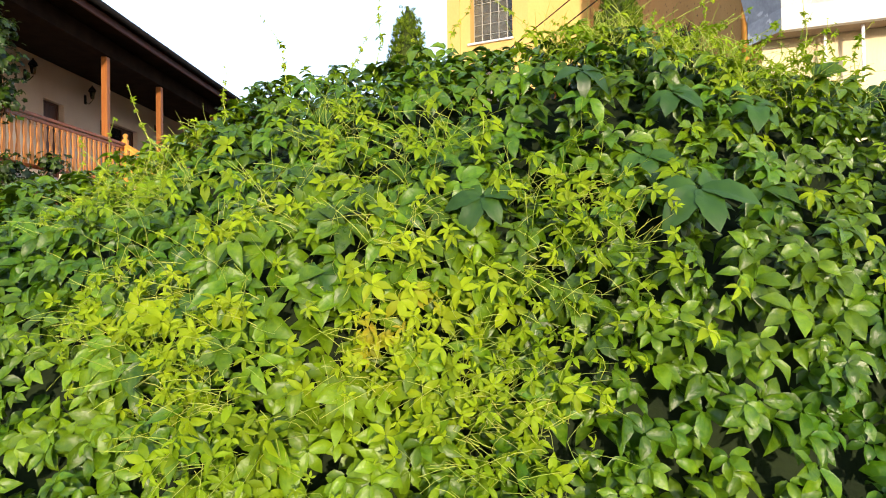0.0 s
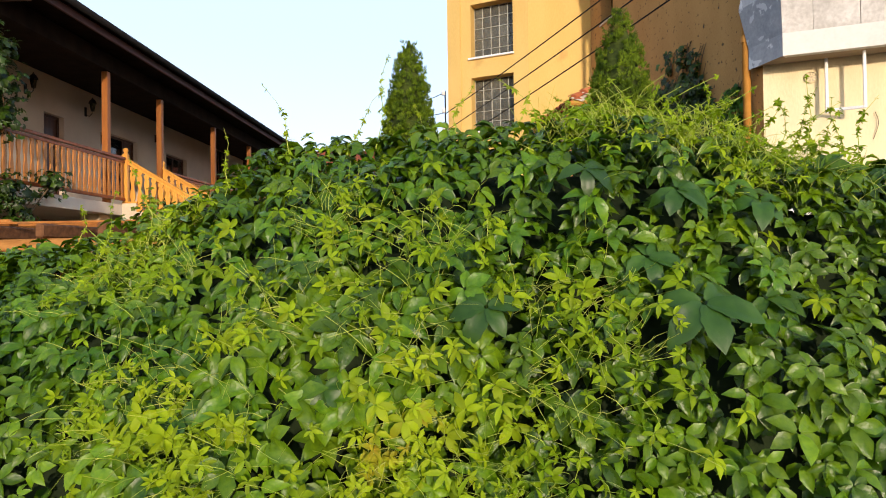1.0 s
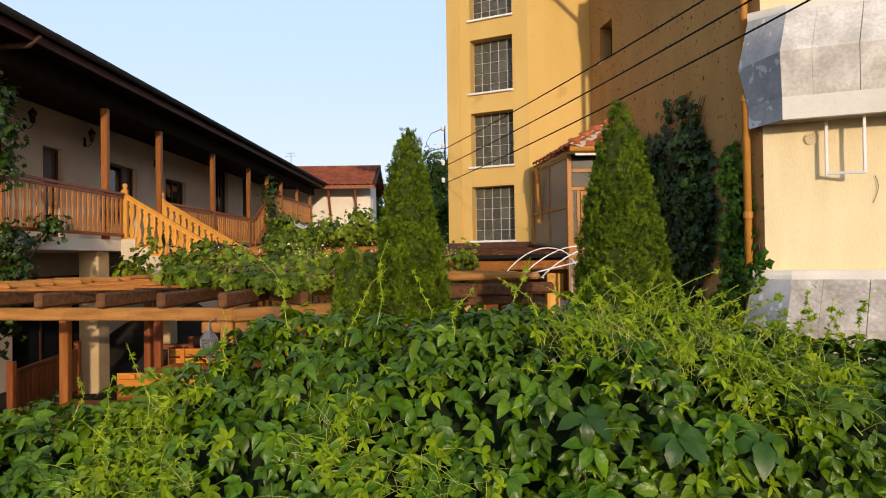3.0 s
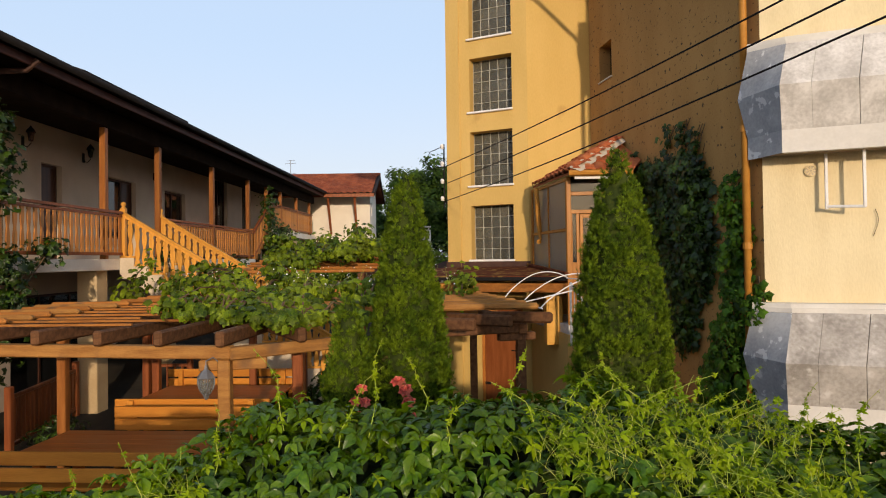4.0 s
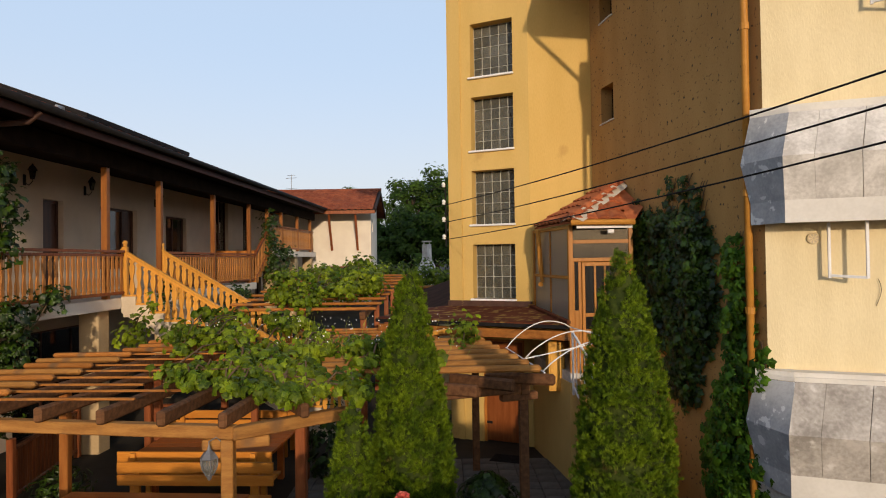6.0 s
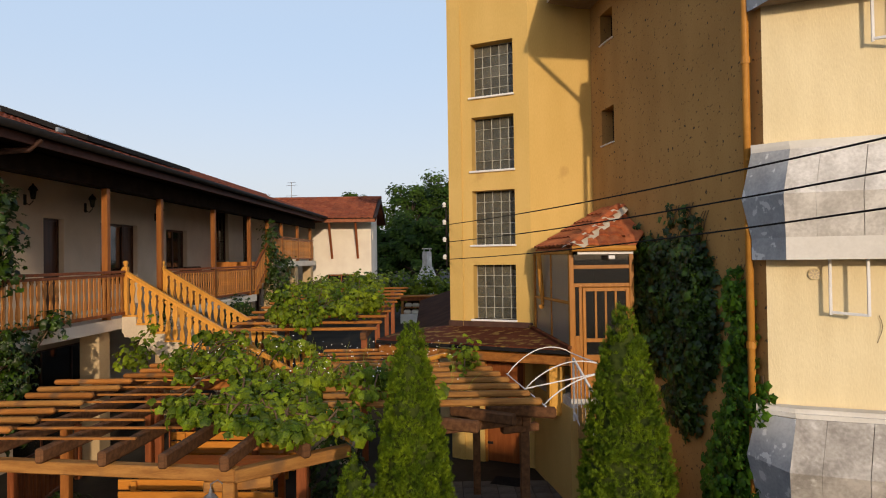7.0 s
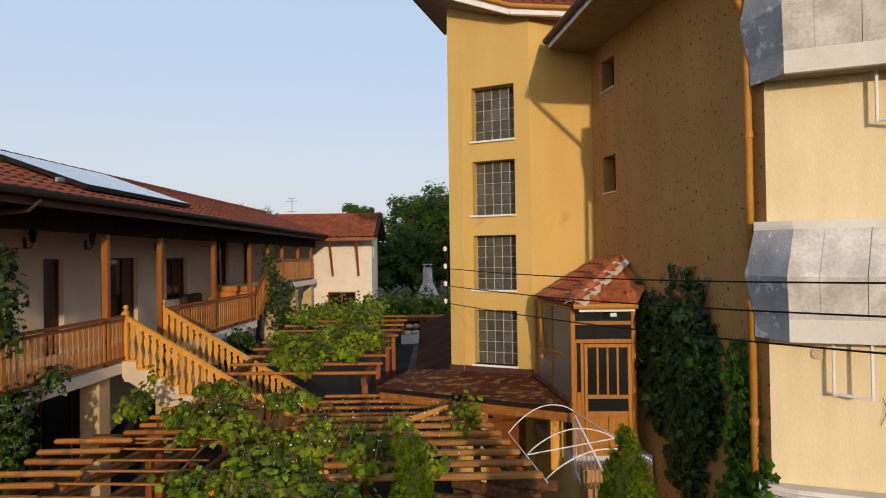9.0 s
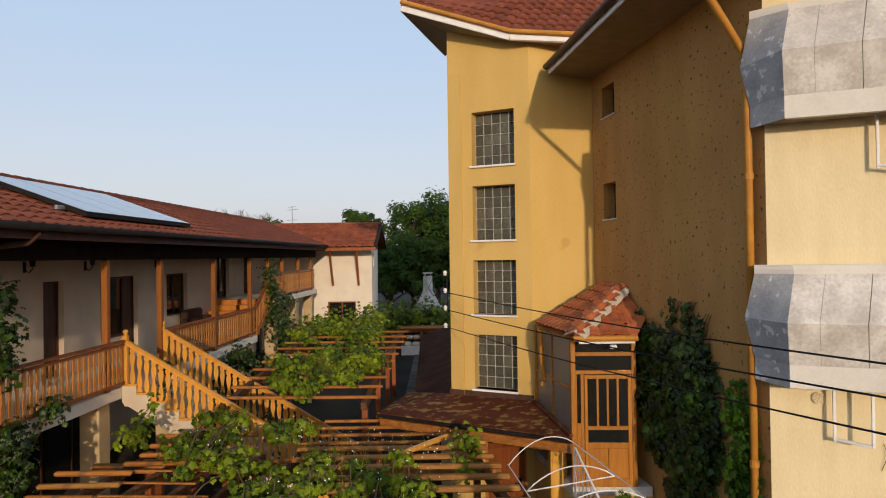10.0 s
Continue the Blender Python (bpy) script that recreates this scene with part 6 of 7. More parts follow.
# ---- glazed porch on the yellow building ----
porch = thing("glazed_porch", "timber porch with frosted panes, glazed door and tiled roof", "porch")
Q0, Q1, Q2 = (1.72, 11.85), (2.02, 9.95), (3.04, 9.90)
ZF, ZT = 1.85, 4.22
for p, q, cols, is_door in ((Q0, Q1, 2, False), (Q1, Q2, 1, True)):
    m = wall_frame(p, q)
    ln = math.dist(p, q)
    face = new("side")
    face.parent = porch
    face.matrix_basis = m
    bm = bmesh.new()
    add_box(bm, (0, 0, ZF if is_door else 2.5), (0.07, 0.07, ZT), 0.006)
    part("corner_post", bm, PORCH_PINE, face)
    bm = bmesh.new()
    add_box(bm, (ln - 0.07, 0, ZF if is_door else 2.5), (ln, 0.07, ZT), 0.006)
    part("corner_post", bm, PORCH_PINE, face)
    if not is_door:
        for z in (2.5, 3.35, ZT - 0.06):
            bm = bmesh.new()
            add_box(bm, (0.07, 0.01, z), (ln - 0.07, 0.06, z + 0.05), 0.004)
            part("transom", bm, PORCH_PINE, face)
        for i in range(2):
            x0, x1 = 0.07 + (ln - 0.14) * i / 2, 0.07 + (ln - 0.14) * (i + 1) / 2
            for z0, z1 in ((2.55, 3.35), (3.40, ZT - 0.06)):
                bm = bmesh.new()
                add_box(bm, (x0 + 0.015, 0.03, z0), (x1 - 0.015, 0.04, z1))
                part("pane", bm, FROSTED, face)
        bm = bmesh.new()
        add_box(bm, (ln / 2 - 0.02, 0.01, 2.55), (ln / 2 + 0.02, 0.06, ZT - 0.06), 0.004)
        part("mullion", bm, PORCH_PINE, face)
    else:
        for z in (3.63, 3.92):
            bm = bmesh.new()
            add_box(bm, (0.07, 0.005, z), (ln - 0.07, 0.06, z + 0.06), 0.005)
            part("transom", bm, PORCH_PINE, face)
        for z0, z1 in ((3.69, 3.92), (3.98, ZT)):
            bm = bmesh.new()
            add_box(bm, (0.07, 0.03, z0), (ln - 0.07, 0.04, z1))
            part("pane", bm, GLASS_DARK, face)
        # narrow fixed side light
        bm = bmesh.new()
        add_box(bm, (0.07, 0.01, ZF), (0.09, 0.06, 3.63), 0.004)
        add_box(bm, (0.15, 0.01, ZF), (0.20, 0.06, 3.63), 0.004)
        add_box(bm, (0.09, 0.012, ZF), (0.15, 0.058, 2.85), 0.004)
        part("side_light_frame", bm, PORCH_PINE, face)
        bm = bmesh.new()
        add_box(bm, (0.09, 0.03, 2.85), (0.15, 0.04, 3.63))
        part("pane", bm, GLASS_DARK, face)
        leaf = new("door_leaf")
        leaf.parent = face
        tagged(leaf, "golden pine door, glazed above and panelled below")
        x0, x1 = 0.205, ln - 0.075
        for nm, lo, hi in (("stile", (x0, -.01, ZF), (x0 + .05, .04, 3.62)), ("stile", (x1 - .06, -.01, ZF), (x1, .04, 3.62)), ("door_rail", (x0 + .05, -.01, 3.56), (x1 - .06, .04, 3.62)),
                           ("door_rail", (x0 + .05, -.01, 2.75), (x1 - .06, .04, 2.81)), ("door_rail", (x0 + .05, -.01, 2.46), (x1 - .06, .04, 2.55)), ("door_rail", (x0 + .05, -.01, ZF), (x1 - .06, .04, 1.98))):
            bm = bmesh.new()
            add_box(bm, lo, hi, 0.005)
            part(nm, bm, PORCH_PINE, leaf)
        for i in range(1, 4):
            xx = x0 + 0.05 + (x1 - x0 - 0.11) * i / 4
            bm = bmesh.new()
            add_box(bm, (xx - 0.017, -.005, 2.81), (xx + 0.017, .035, 3.56), 0.004)
            part("glazing_bar", bm, PORCH_PINE, leaf)
        for z0, z1 in ((2.81, 3.56), (2.55, 2.75)):
            bm = bmesh.new()
            add_box(bm, (x0 + .05, 0.01, z0), (x1 - .06, 0.02, z1))
            part("pane", bm, GLASS_DARK, leaf)
        for k in range(2):
            bm = bmesh.new()
            w2 = (x1 - x0 - 0.11) / 2
            add_box(bm, (x0 + .053 + w2 * k, 0.0, 1.98), (x0 + .047 + w2 * (k + 1), 0.03, 2.46), 0.006)
            part("door_panel", bm, PORCH_PINE, leaf)
bm = bmesh.new()
add_prism(bm, [(1.72, 11.85), (2.02, 9.95), (3.27, 9.90), (2.95, 11.95)], ZF - 0.15, ZF)
part("floor", bm, CONCRETE, porch)
bm = bmesh.new()
add_prism(bm, [(1.70, 11.84), (2.00, 9.93), (3.27, 9.88), (3.27, 10.1), (2.2, 10.15), (1.95, 11.8)], 0.1, ZF - 0.15)
part("base_wall", bm, STUCCO, porch)
# its hipped roof
E0, E1, E2, E3 = Vector((1.72, 11.55, 4.25)), Vector((2.02, 9.70, 4.26)), Vector((2.98, 9.66, 4.26)), Vector((3.26, 10.06, 4.50))
AP, AW = Vector((3.10, 10.82, 4.95)), Vector((2.97, 11.7, 4.97))
bm = bmesh.new()
add_slab(bm, [E0, E1, AP, AW], 0.03)
add_slab(bm, [E1, E2, AP], 0.03)
add_slab(bm, [E2, E3, AP], 0.03)
part("roof_board", bm, TILE_RED, porch)
tvv, tff = tile_shape(0.20, 0.36)
me_pt = bpy.data.meshes.new("roof_tile")
me_pt.from_pydata(tvv, [], tff)
me_pt.materials.append(TILE_RED)
def lay_tiles(parent, me, name, ea, eb, apx, apy, wide=0.20, up_step=0.29):
    """Rows of tiles from an eave ea-eb up to a ridge apx-apy."""
    mid_up = (apx + apy) / 2 - (ea + eb) / 2
    along = (eb - ea).normalized()
    high = (mid_up - along * mid_up.dot(along)).length
    for r in range(int(high / up_step) + 1):
        t0 = min(r * up_step / high, 1.0)
        a_, b_ = ea.lerp(apx, t0), eb.lerp(apy, t0)
        run = (b_ - a_).length
        for c in range(int(run / wide)):
            s_ = (c + 0.05) * wide / run
            x_ = (b_ - a_).normalized()
            y_ = apx.lerp(apy, s_) - ea.lerp(eb, s_)
            y_ = (y_ - x_ * y_.dot(x_)).normalized()
            z_ = x_.cross(y_)
            m = Matrix((x_, y_, z_)).transposed().to_4x4()
            m.translation = a_.lerp(b_, s_) + z_ * 0.014
            o = new(name, me)
            o.parent = parent
            o.matrix_basis = m


lay_tiles(porch, me_pt, "roof_tile", E0, E1, AW, AP)
lay_tiles(porch, me_pt, "roof_tile", E1, E2, AP, AP)
tvv, tff = tile_shape(0.20, 0.36)
me_tt = bpy.data.meshes.new("roof_tile")
me_tt.from_pydata(tvv, [], tff)
me_tt.materials.append(TILE)
lay_tiles(building, me_tt, "roof_tile", TL + UP16, TC + UP16, RG0, RG1, 0.20, 0.30)
lay_tiles(building, me_tt, "roof_tile", TC + UP16, TR + UP16, RG1, RG2, 0.20, 0.30)
bm = bmesh.new()
add_tube(bm, [RG0 + Vector((0, 0, .03)), RG2 + Vector((0, 0, .03))], 0.10, 8)
part("ridge_cap", bm, MORTAR, building)
bm = bmesh.new()
hip_n = 14
rows_ = []
for k in range(hip_n + 1):
    c_ = E1.lerp(AP, k / hip_n) + Vector((0, 0, 0.045))
    wide_ = 0.165 * (1 + 0.25 * noise.noise((k * 0.9, 2.0, 0.0)))
    rows_.append([bm.verts.new(c_ + Vector((u * wide_ * 0.9, -u * wide_ * 0.9, 0.035 - 0.09 * abs(u) + 0.012 * noise.noise((k * 1.7, u * 3, 5.0))))) for u in (-1, -0.5, 0, 0.5, 1)])
for p_, q_ in zip(rows_, rows_[1:]):
    for j in range(4):
        bm.faces.new((p_[j], p_[j + 1], q_[j + 1], q_[j]))
part("hip_mortar", bm, MORTAR, porch, "rough pale mortar bed along the hip")
for k in range(5):
    bm = bmesh.new()
    p = E1.lerp(AP, (k + 0.28) / 5)
    q = E1.lerp(AP, (k + 0.84) / 5)
    add_tube(bm, [p + Vector((0, 0, 0.03)), q + Vector((0, 0, 0.03))], 0.082, 10)
    part("hip_tile", bm, TILE_RED, porch, "half-round red hip tile")
for a_, b_ in ((E1, E2),):
    bm = bmesh.new()
    add_tube(bm, [a_ + Vector((-.02, -.06, -.02)), b_ + Vector((0, -.06, -.02))], 0.045, 8)
    part("gutter", bm, ORANGE_PIPE, porch)
    bm = bmesh.new()
    add_box(bm, (2.10, 9.68, 4.15), (2.97, 9.71, 4.195), 0.004)
    part("white_board", bm, WHITE_PAINT, porch)
bm = bmesh.new()
add_tube(bm, [(1.74, 11.30, 4.2), (1.78, 11.33, 3.6), (1.83, 11.36, 3.26), (1.77, 11.24, 3.22)], 0.045, 8)
part("downpipe", bm, ORANGE_PIPE, porch)
bm = bmesh.new()
add_box(bm, (2.58, 9.66, 4.07), (2.68, 9.72, 4.13), 0.01)
part("lamp", bm, WHITE_PAINT, porch)

# yellow cabinet, white stair rail and hoop frame before the porch
cab = thing("meter_cabinet", "yellow painted cabinet fixed beside the entrance", "cabinet", (1.74, 10.36, 1.48))
bm = bmesh.new()
add_box(bm, (0, 0, 0), (0.27, 0.3, 0.82), 0.01)
part("body", bm, mat("ochre_paint", (0.60, 0.30, 0.05), (0.68, 0.36, 0.07), 0.5, bump=0.04), cab)
bm = bmesh.new()
add_box(bm, (0.03, -0.012, 0.04), (0.24, -0.002, 0.81), 0.004)
part("door", bm, mat("ochre_door_paint", (0.60, 0.30, 0.05), (0.68, 0.36, 0.07), 0.5, bump=0.04), cab)
rail = thing("stair_rail", "white steel stair railing with thin bars below the porch", "railing")
ra, rb = Vector((2.02, 9.75, 2.53)), Vector((2.33, 8.0, 1.60))
for nm, a_, b_ in (("handrail", ra, rb), ("lower_rail", ra - Vector((0, 0, .85)), rb - Vector((0, 0, .85))), ("post", ra, ra - Vector((0, 0, .98))), ("post", rb, rb - Vector((0, 0, .98)))):
    bm = bmesh.new()
    add_beam(bm, a_, b_, 0.032, 0.032, 0.004, up=(1, 0, 0))
    part(nm, bm, WHITE_PAINT, rail)
for i in range(1, 12):
    p = ra.lerp(rb, i / 12)
    bm = bmesh.new()
    add_tube(bm, [p, p - Vector((0, 0, .85))], 0.008, 6)
    part("bar", bm, WHITE_PAINT, rail)
porch_steps = thing("porch_steps", "concrete steps up to the glazed porch", "stairs")
for k in range(9):
    bm = bmesh.new()
    add_box(bm, (2.05, 9.62 - 0.28 * (k + 1), 0.1), (2.75, 9.62 - 0.28 * k - 0.003, ZF - 0.02 - 0.185 * k), 0.008)
    part("step", bm, ROUGHCAST, porch_steps)
hoops = thing("hoop_canopy", "bare white tube hoops of a canopy by the entrance", "canopy frame")
hl, hr = [(0.97, 9.6), (1.11, 8.55), (1.21, 7.6)], [(2.00, 9.8), (2.24, 8.3), (2.42, 7.45)]
for (x0, y0), (x1, y1) in zip(hl, hr):
    bm = bmesh.new()
    pts = [(x0 + (x1 - x0) * t, y0 + (y1 - y0) * t, 2.32 + 0.28 * t + 0.23 * math.sin(math.pi * t) ** 0.8) for t in [i / 12 for i in range(13)]]
    add_tube(bm, pts, 0.009, 6)
    part("hoop", bm, WHITE_PAINT, hoops, smooth=True)
for pts in ([(0.965, 9.65, 2.32), (1.215, 7.5, 2.32)], [(1.99, 9.9, 2.60), (2.43, 7.4, 2.60)], [(1.11, 8.55, 2.32), (2.24, 8.3, 2.60)]):
    bm = bmesh.new()
    add_tube(bm, pts, 0.0095, 6)
    part("tie_bar", bm, WHITE_PAINT, hoops)


# ---- ivy on the flank ----
def wall_ivy(label, patches, n, material=IVY):
    """Leaves over patches (distance along the flank, height, half width, half height) on the flank wall."""
    t = thing("climbing_ivy", label, "climbing plant")
    tot = sum(p[2] * p[3] for p in patches)
    out = Vector((FC.to_3x3() @ Vector((0, -1, 0))))
    pl = []
    for s, z, hw, hh in patches:
        for k in range(int(n * hw * hh / tot)):
            a, r = rng.uniform(0, 6.283), rng.random() ** 0.5
            wob = 1 + 0.35 * noise.noise((s + 2 * math.cos(a), z + 2 * math.sin(a), 2.0)) + 0.35 * noise.noise((s + 6 * math.cos(a), z + 6 * math.sin(a), 5.0))
            ss, zz_ = s + hw * r * wob * math.cos(a), z + hh * r * wob * math.sin(a)
            thick = 0.04 + (1 - r * r) * rng.uniform(0.02, 0.26)
            p = FC @ Vector((ss, -thick, zz_))
            face = out + Vector((rng.uniform(-.4, .4), rng.uniform(-.6, .3), rng.uniform(0.0, .8)))
            pl.append((rng.randrange(len(ivy_shapes)), turn_to(face, rng.uniform(-.9, .9), rng.uniform(0.8, 1.35)), np.array(p)))
    tagged(scatter("leaves", ivy_shapes, pl, material, t), kind="stuff")
    bm = bmesh.new()
    for s, z, hw, hh in patches:
        for k in range(3):
            q = s + rng.uniform(-.5, .5) * hw
            add_tube(bm, [FC @ Vector((q, -0.02, z - hh * 1.1)), FC @ Vector((q + rng.uniform(-.1, .1), -0.03, z)), FC @ Vector((q + rng.uniform(-.2, .2), -0.02, z + hh * 1.1))], 0.010, 5, 0.005)
    tagged(part("stem", bm, STEM, t), kind="stuff")


wall_ivy("dark ivy curtain on the yellow flank", [(2.15, 4.02, .45, .38), (2.75, 4.12, .45, .33), (3.4, 3.98, .5, .42), (2.15, 3.4, .45, .55), (2.8, 3.4, .65, .6), (3.5, 3.35, .48, .55), (2.5, 2.85, .5, .5), (3.2, 2.65, .55, .55), (3.15, 2.05, .45, .45), (3.6, 2.9, .4, .5)], 3600)
wall_ivy("green ivy climbing round the downpipe at the corner", [(4.40, 3.6, .20, .36), (4.5, 3.1, .24, .45), (4.35, 2.8, .16, .4), (4.5, 2.3, .38, .5), (4.35, 1.7, .52, .5), (4.25, 1.2, .65, .5), (4.3, 0.7, .65, .5), (4.85, 2.35, .12, .3)], 1350, mat("corner_ivy_leaf", (0.018, 0.062, 0.004), (0.075, 0.155, 0.008), 0.45, scale=2.5, fine=30, bump=0.15, spread=0.45, per_island=True, sheer=0.25))
wall_ivy("thin ivy runners on the wall", [(2.9, 4.68, .05, .15), (3.3, 4.66, .06, .18), (3.6, 4.55, .05, .15), (1.9, 4.5, .05, .15)], 60)

# creeper hanging on the gallery by the left
vine("gallery_creeper", "dark creeper hanging over the gallery rail", [(-6.45, 8.95, 5.1, .22, .35, .3), (-6.45, 9.0, 4.6, .25, .4, .4), (-6.45, 9.15, 4.1, .2, .25, .35), (-6.40, 9.1, 2.9, .3, .35, .3), (-6.40, 9.2, 2.4, .3, .3, .4), (-6.30, 10.0, 3.15, .25, .3, .22), (-6.3, 8.9, 1.9, .25, .3, .5)], 1100, material=IVY, shapes_=ivy_shapes)
vine("gallery_creeper", "creeper climbing the gallery post at the steps", [(-6.1, 21.9, 5.0, .3, .4, .5), (-6.1, 22.0, 4.3, .35, .5, .5), (-6.0, 22.3, 3.6, .5, .6, .5), (-5.9, 22.6, 2.9, .5, .6, .5), (-5.8, 22.9, 4.1, .35, .4, .25)], 900, material=IVY, shapes_=ivy_shapes)
vine("shrub", "dark bush below the gallery railing", [(-6.1, 18.3, 2.75, .35, .55, .35), (-5.9, 18.8, 2.4, .4, .5, .4)], 420, material=IVY, shapes_=ivy_shapes)

# overhead cables and insulators
for i, (z0, z1) in enumerate(((4.80, 4.835), (4.45, 4.625), (4.10, 4.395))):
    cable = thing("cable", "black twisted overhead cable to the tower corner", "cable", group="overhead cables")
    a, b = Vector((0.10, 12.58, z0)), Vector((2.78, 3.88, z1))
    e = a + (b - a) * 1.6 + Vector((0, 0, 0.25))
    pts = []
    for k in range(29):
        t = k / 28 * 1.6
        p = a + (b - a) * t
        pts.append((p.x, p.y, p.z - 0.15 * math.sin(math.pi * min(t / 1.6, 1)) + 0.15 * 0.924 * t))
    bm = bmesh.new()
    add_tube(bm, pts, 0.008, 6)
    part("strand", bm, BLACK_METAL, cable)
ins = thing("insulator_rack", "white porcelain insulators on an iron bracket at the tower corner", "insulators", (0.10, 12.56, 0))
bm = bmesh.new()
add_beam(bm, (-0.02, 0, 3.95), (-0.02, 0, 5.25), 0.03, 0.03, up=(1, 0, 0))
part("bracket", bm, BLACK_METAL, ins)
for z in (4.10, 4.45, 4.80, 5.15):
    bm = bmesh.new()
    add_lathe(bm, [(0.02, 0), (0.04, 0.01), (0.025, 0.035), (0.042, 0.05), (0.03, 0.09), (0.012, 0.10)], (-0.06, -0.03, z), 10)
    part("insulator", bm, WHITE_PAINT, ins, smooth=True)
bm = bmesh.new()
add_tube(bm, [(-0.06, 0, 5.2), (-0.3, 0, 5.1), (-0.40, 0, 4.9), (-0.3, 0, 4.75), (-0.05, 0, 4.8)], 0.008, 5)
part("loop_wire", bm, BLACK_METAL, ins)

# ---- far garden ----
second = thing("pergola", "second vine-grown pergola of pale timber up the slope", "pergola")
for i in range(10):
    y = 12.6 + 0.75 * i
    timber(second, "slat", (-4.6, y + 0.1, 2.72 + 0.055 * i), (-1.35 + 0.03 * i, y, 2.72 + 0.055 * i), 0.10, 0.06, LOG, 0.02)
for x in (-4.4, -1.6):
    timber(second, "beam", (x, 12.3, 2.60), (x + 0.2, 19.8, 3.12), 0.12, 0.15, RAFTER)
    for y in (12.5, 15.0, 17.5, 19.6):
        bm = bmesh.new()
        add_box(bm, (x - 0.06, y - 0.06, 0.1), (x + 0.06, y + 0.06, 2.58 + 0.07 * (y - 12.3)), 0.01)
        part("post", bm, PINE_RED, second)
vine("grape_vine", "bright grape vine over the second pergola", mass(-4.4, -2.0, 16.5, 21.0, 3.22, 3.45, 16, .38, .16, .2), 900)
vine("garden_shrubs", "green shrubs before the far wing", [(-4.5, 26.5, 2.6, 1.2, .8, .7), (-2.8, 27.0, 2.7, 1.2, .8, .8), (-1.2, 27.5, 2.8, 1.4, .8, .8), (0.4, 28, 2.7, 1.4, .8, .8), (-5.5, 25.0, 2.4, .9, .8, .6)], 4200, material=VINE, shapes_=[lobed(rng, 0.13) for _ in range(4)])
bq = thing("barbecue", "tall concrete barbecue hearth with a tapered chimney", "barbecue", (-0.85, 33.2, 1.6))
bm = bmesh.new()
add_lathe(bm, [(0.75, 0.0), (0.75, 1.3), (0.62, 1.35), (0.26, 2.1), (0.24, 2.9)], (0, 0, 0), 4)
part("chimney", bm, CONCRETE, bq)
bm = bmesh.new()
for s in (-0.15, 0.15):
    add_box(bm, (s - 0.03, -0.15, 2.9), (s + 0.03, 0.15, 3.02))
add_box(bm, (-0.26, -0.26, 3.02), (0.26, 0.26, 3.08))
part("cowl", bm, CONCRETE, bq)
shed = thing("shed_roof", "dark brown sheet roof beside the tower", "roof")
bm = bmesh.new()
add_slab(bm, [(-0.7, 14.0, 2.2), (0.3, 13.8, 2.6), (0.3, 24, 2.9), (-0.9, 24, 2.5)], 0.04)
part("sheet", bm, BROWN_ROOF, shed)
bm = bmesh.new()
add_box(bm, (-0.1, 14.0, 0.1), (0.2, 23.9, 2.3))
part("wall", bm, CREAM, shed)
path = thing("garden_path", "grey concrete path strip beside the shed", "path", kind="structure")
for k in range(8):
    y = 16.8 + 1.2 * k
    bm = bmesh.new()
    add_slab(bm, [(-1.25, y, rise(y) + 0.03), (-0.55, y, rise(y) + 0.03), (-0.55, y + 1.18, rise(y + 1.18) + 0.03), (-1.25, y + 1.18, rise(y + 1.18) + 0.03)], 0.08)
    part("slab", bm, PAVER, path)
# log store at the end of the path
store = thing("log_store", "low timber log store with pale sacks on its shelf", "shelter", (-1.75, 26.0, rise(26.0)))
for nm, lo, hi, mt in (("plinth", (-0.05, -0.1, 0.0), (2.1, 0.75, 0.38), CONCRETE_BAND), ("roof_board", (-0.12, -0.15, 1.08), (2.15, 0.8, 1.14), LOG), ("lintel", (-0.05, -0.08, 0.94), (2.1, 0.02, 1.08), PINE_RED),
                       ("post", (-0.02, -0.06, 0.38), (0.08, 0.04, 0.94), LOG_FRONT), ("post", (0.75, -0.06, 0.38), (0.85, 0.04, 0.94), LOG_FRONT), ("post", (1.45, -0.06, 0.38), (1.55, 0.04, 0.94), LOG_FRONT), ("post", (1.98, -0.06, 0.38), (2.08, 0.04, 0.94), LOG_FRONT),
                       ("back_board", (0.0, 0.68, 0.38), (2.05, 0.72, 1.08), DARK_WOOD), ("shelf", (0.08, 0.05, 0.62), (0.75, 0.66, 0.66), LOG)):
    bm = bmesh.new()
    add_box(bm, lo, hi, 0.012)
    part(nm, bm, mt, store)
for i, (x_, z_) in enumerate(((0.22, 0.38), (0.55, 0.38), (0.28, 0.66), (0.58, 0.66), (1.62, 0.38))):
    sack = thing("sack", "pale filled sack lying in the log store", "sack", (-1.75 + x_, 26.25, rise(26.0) + z_), group="sacks in the log store")
    bm = bmesh.new()
    add_box(bm, (-0.15, -0.22, 0.0), (0.15, 0.22, 0.16), 0.05)
    part("body", bm, WHITE_WALL, sack)
mat_ = thing("door_mat", "dark ribbed rubber mat before the brown door", "mat", (0.78, 11.05, 0.125), -20.0)
bm = bmesh.new()
add_box(bm, (0, 0, 0), (0.62, 0.40, 0.012), 0.004)
for i in range(15):
    add_box(bm, (0.02, 0.02 + 0.025 * i, 0.012), (0.60, 0.030 + 0.025 * i, 0.016))
part("rubber", bm, BLACK_METAL, mat_)
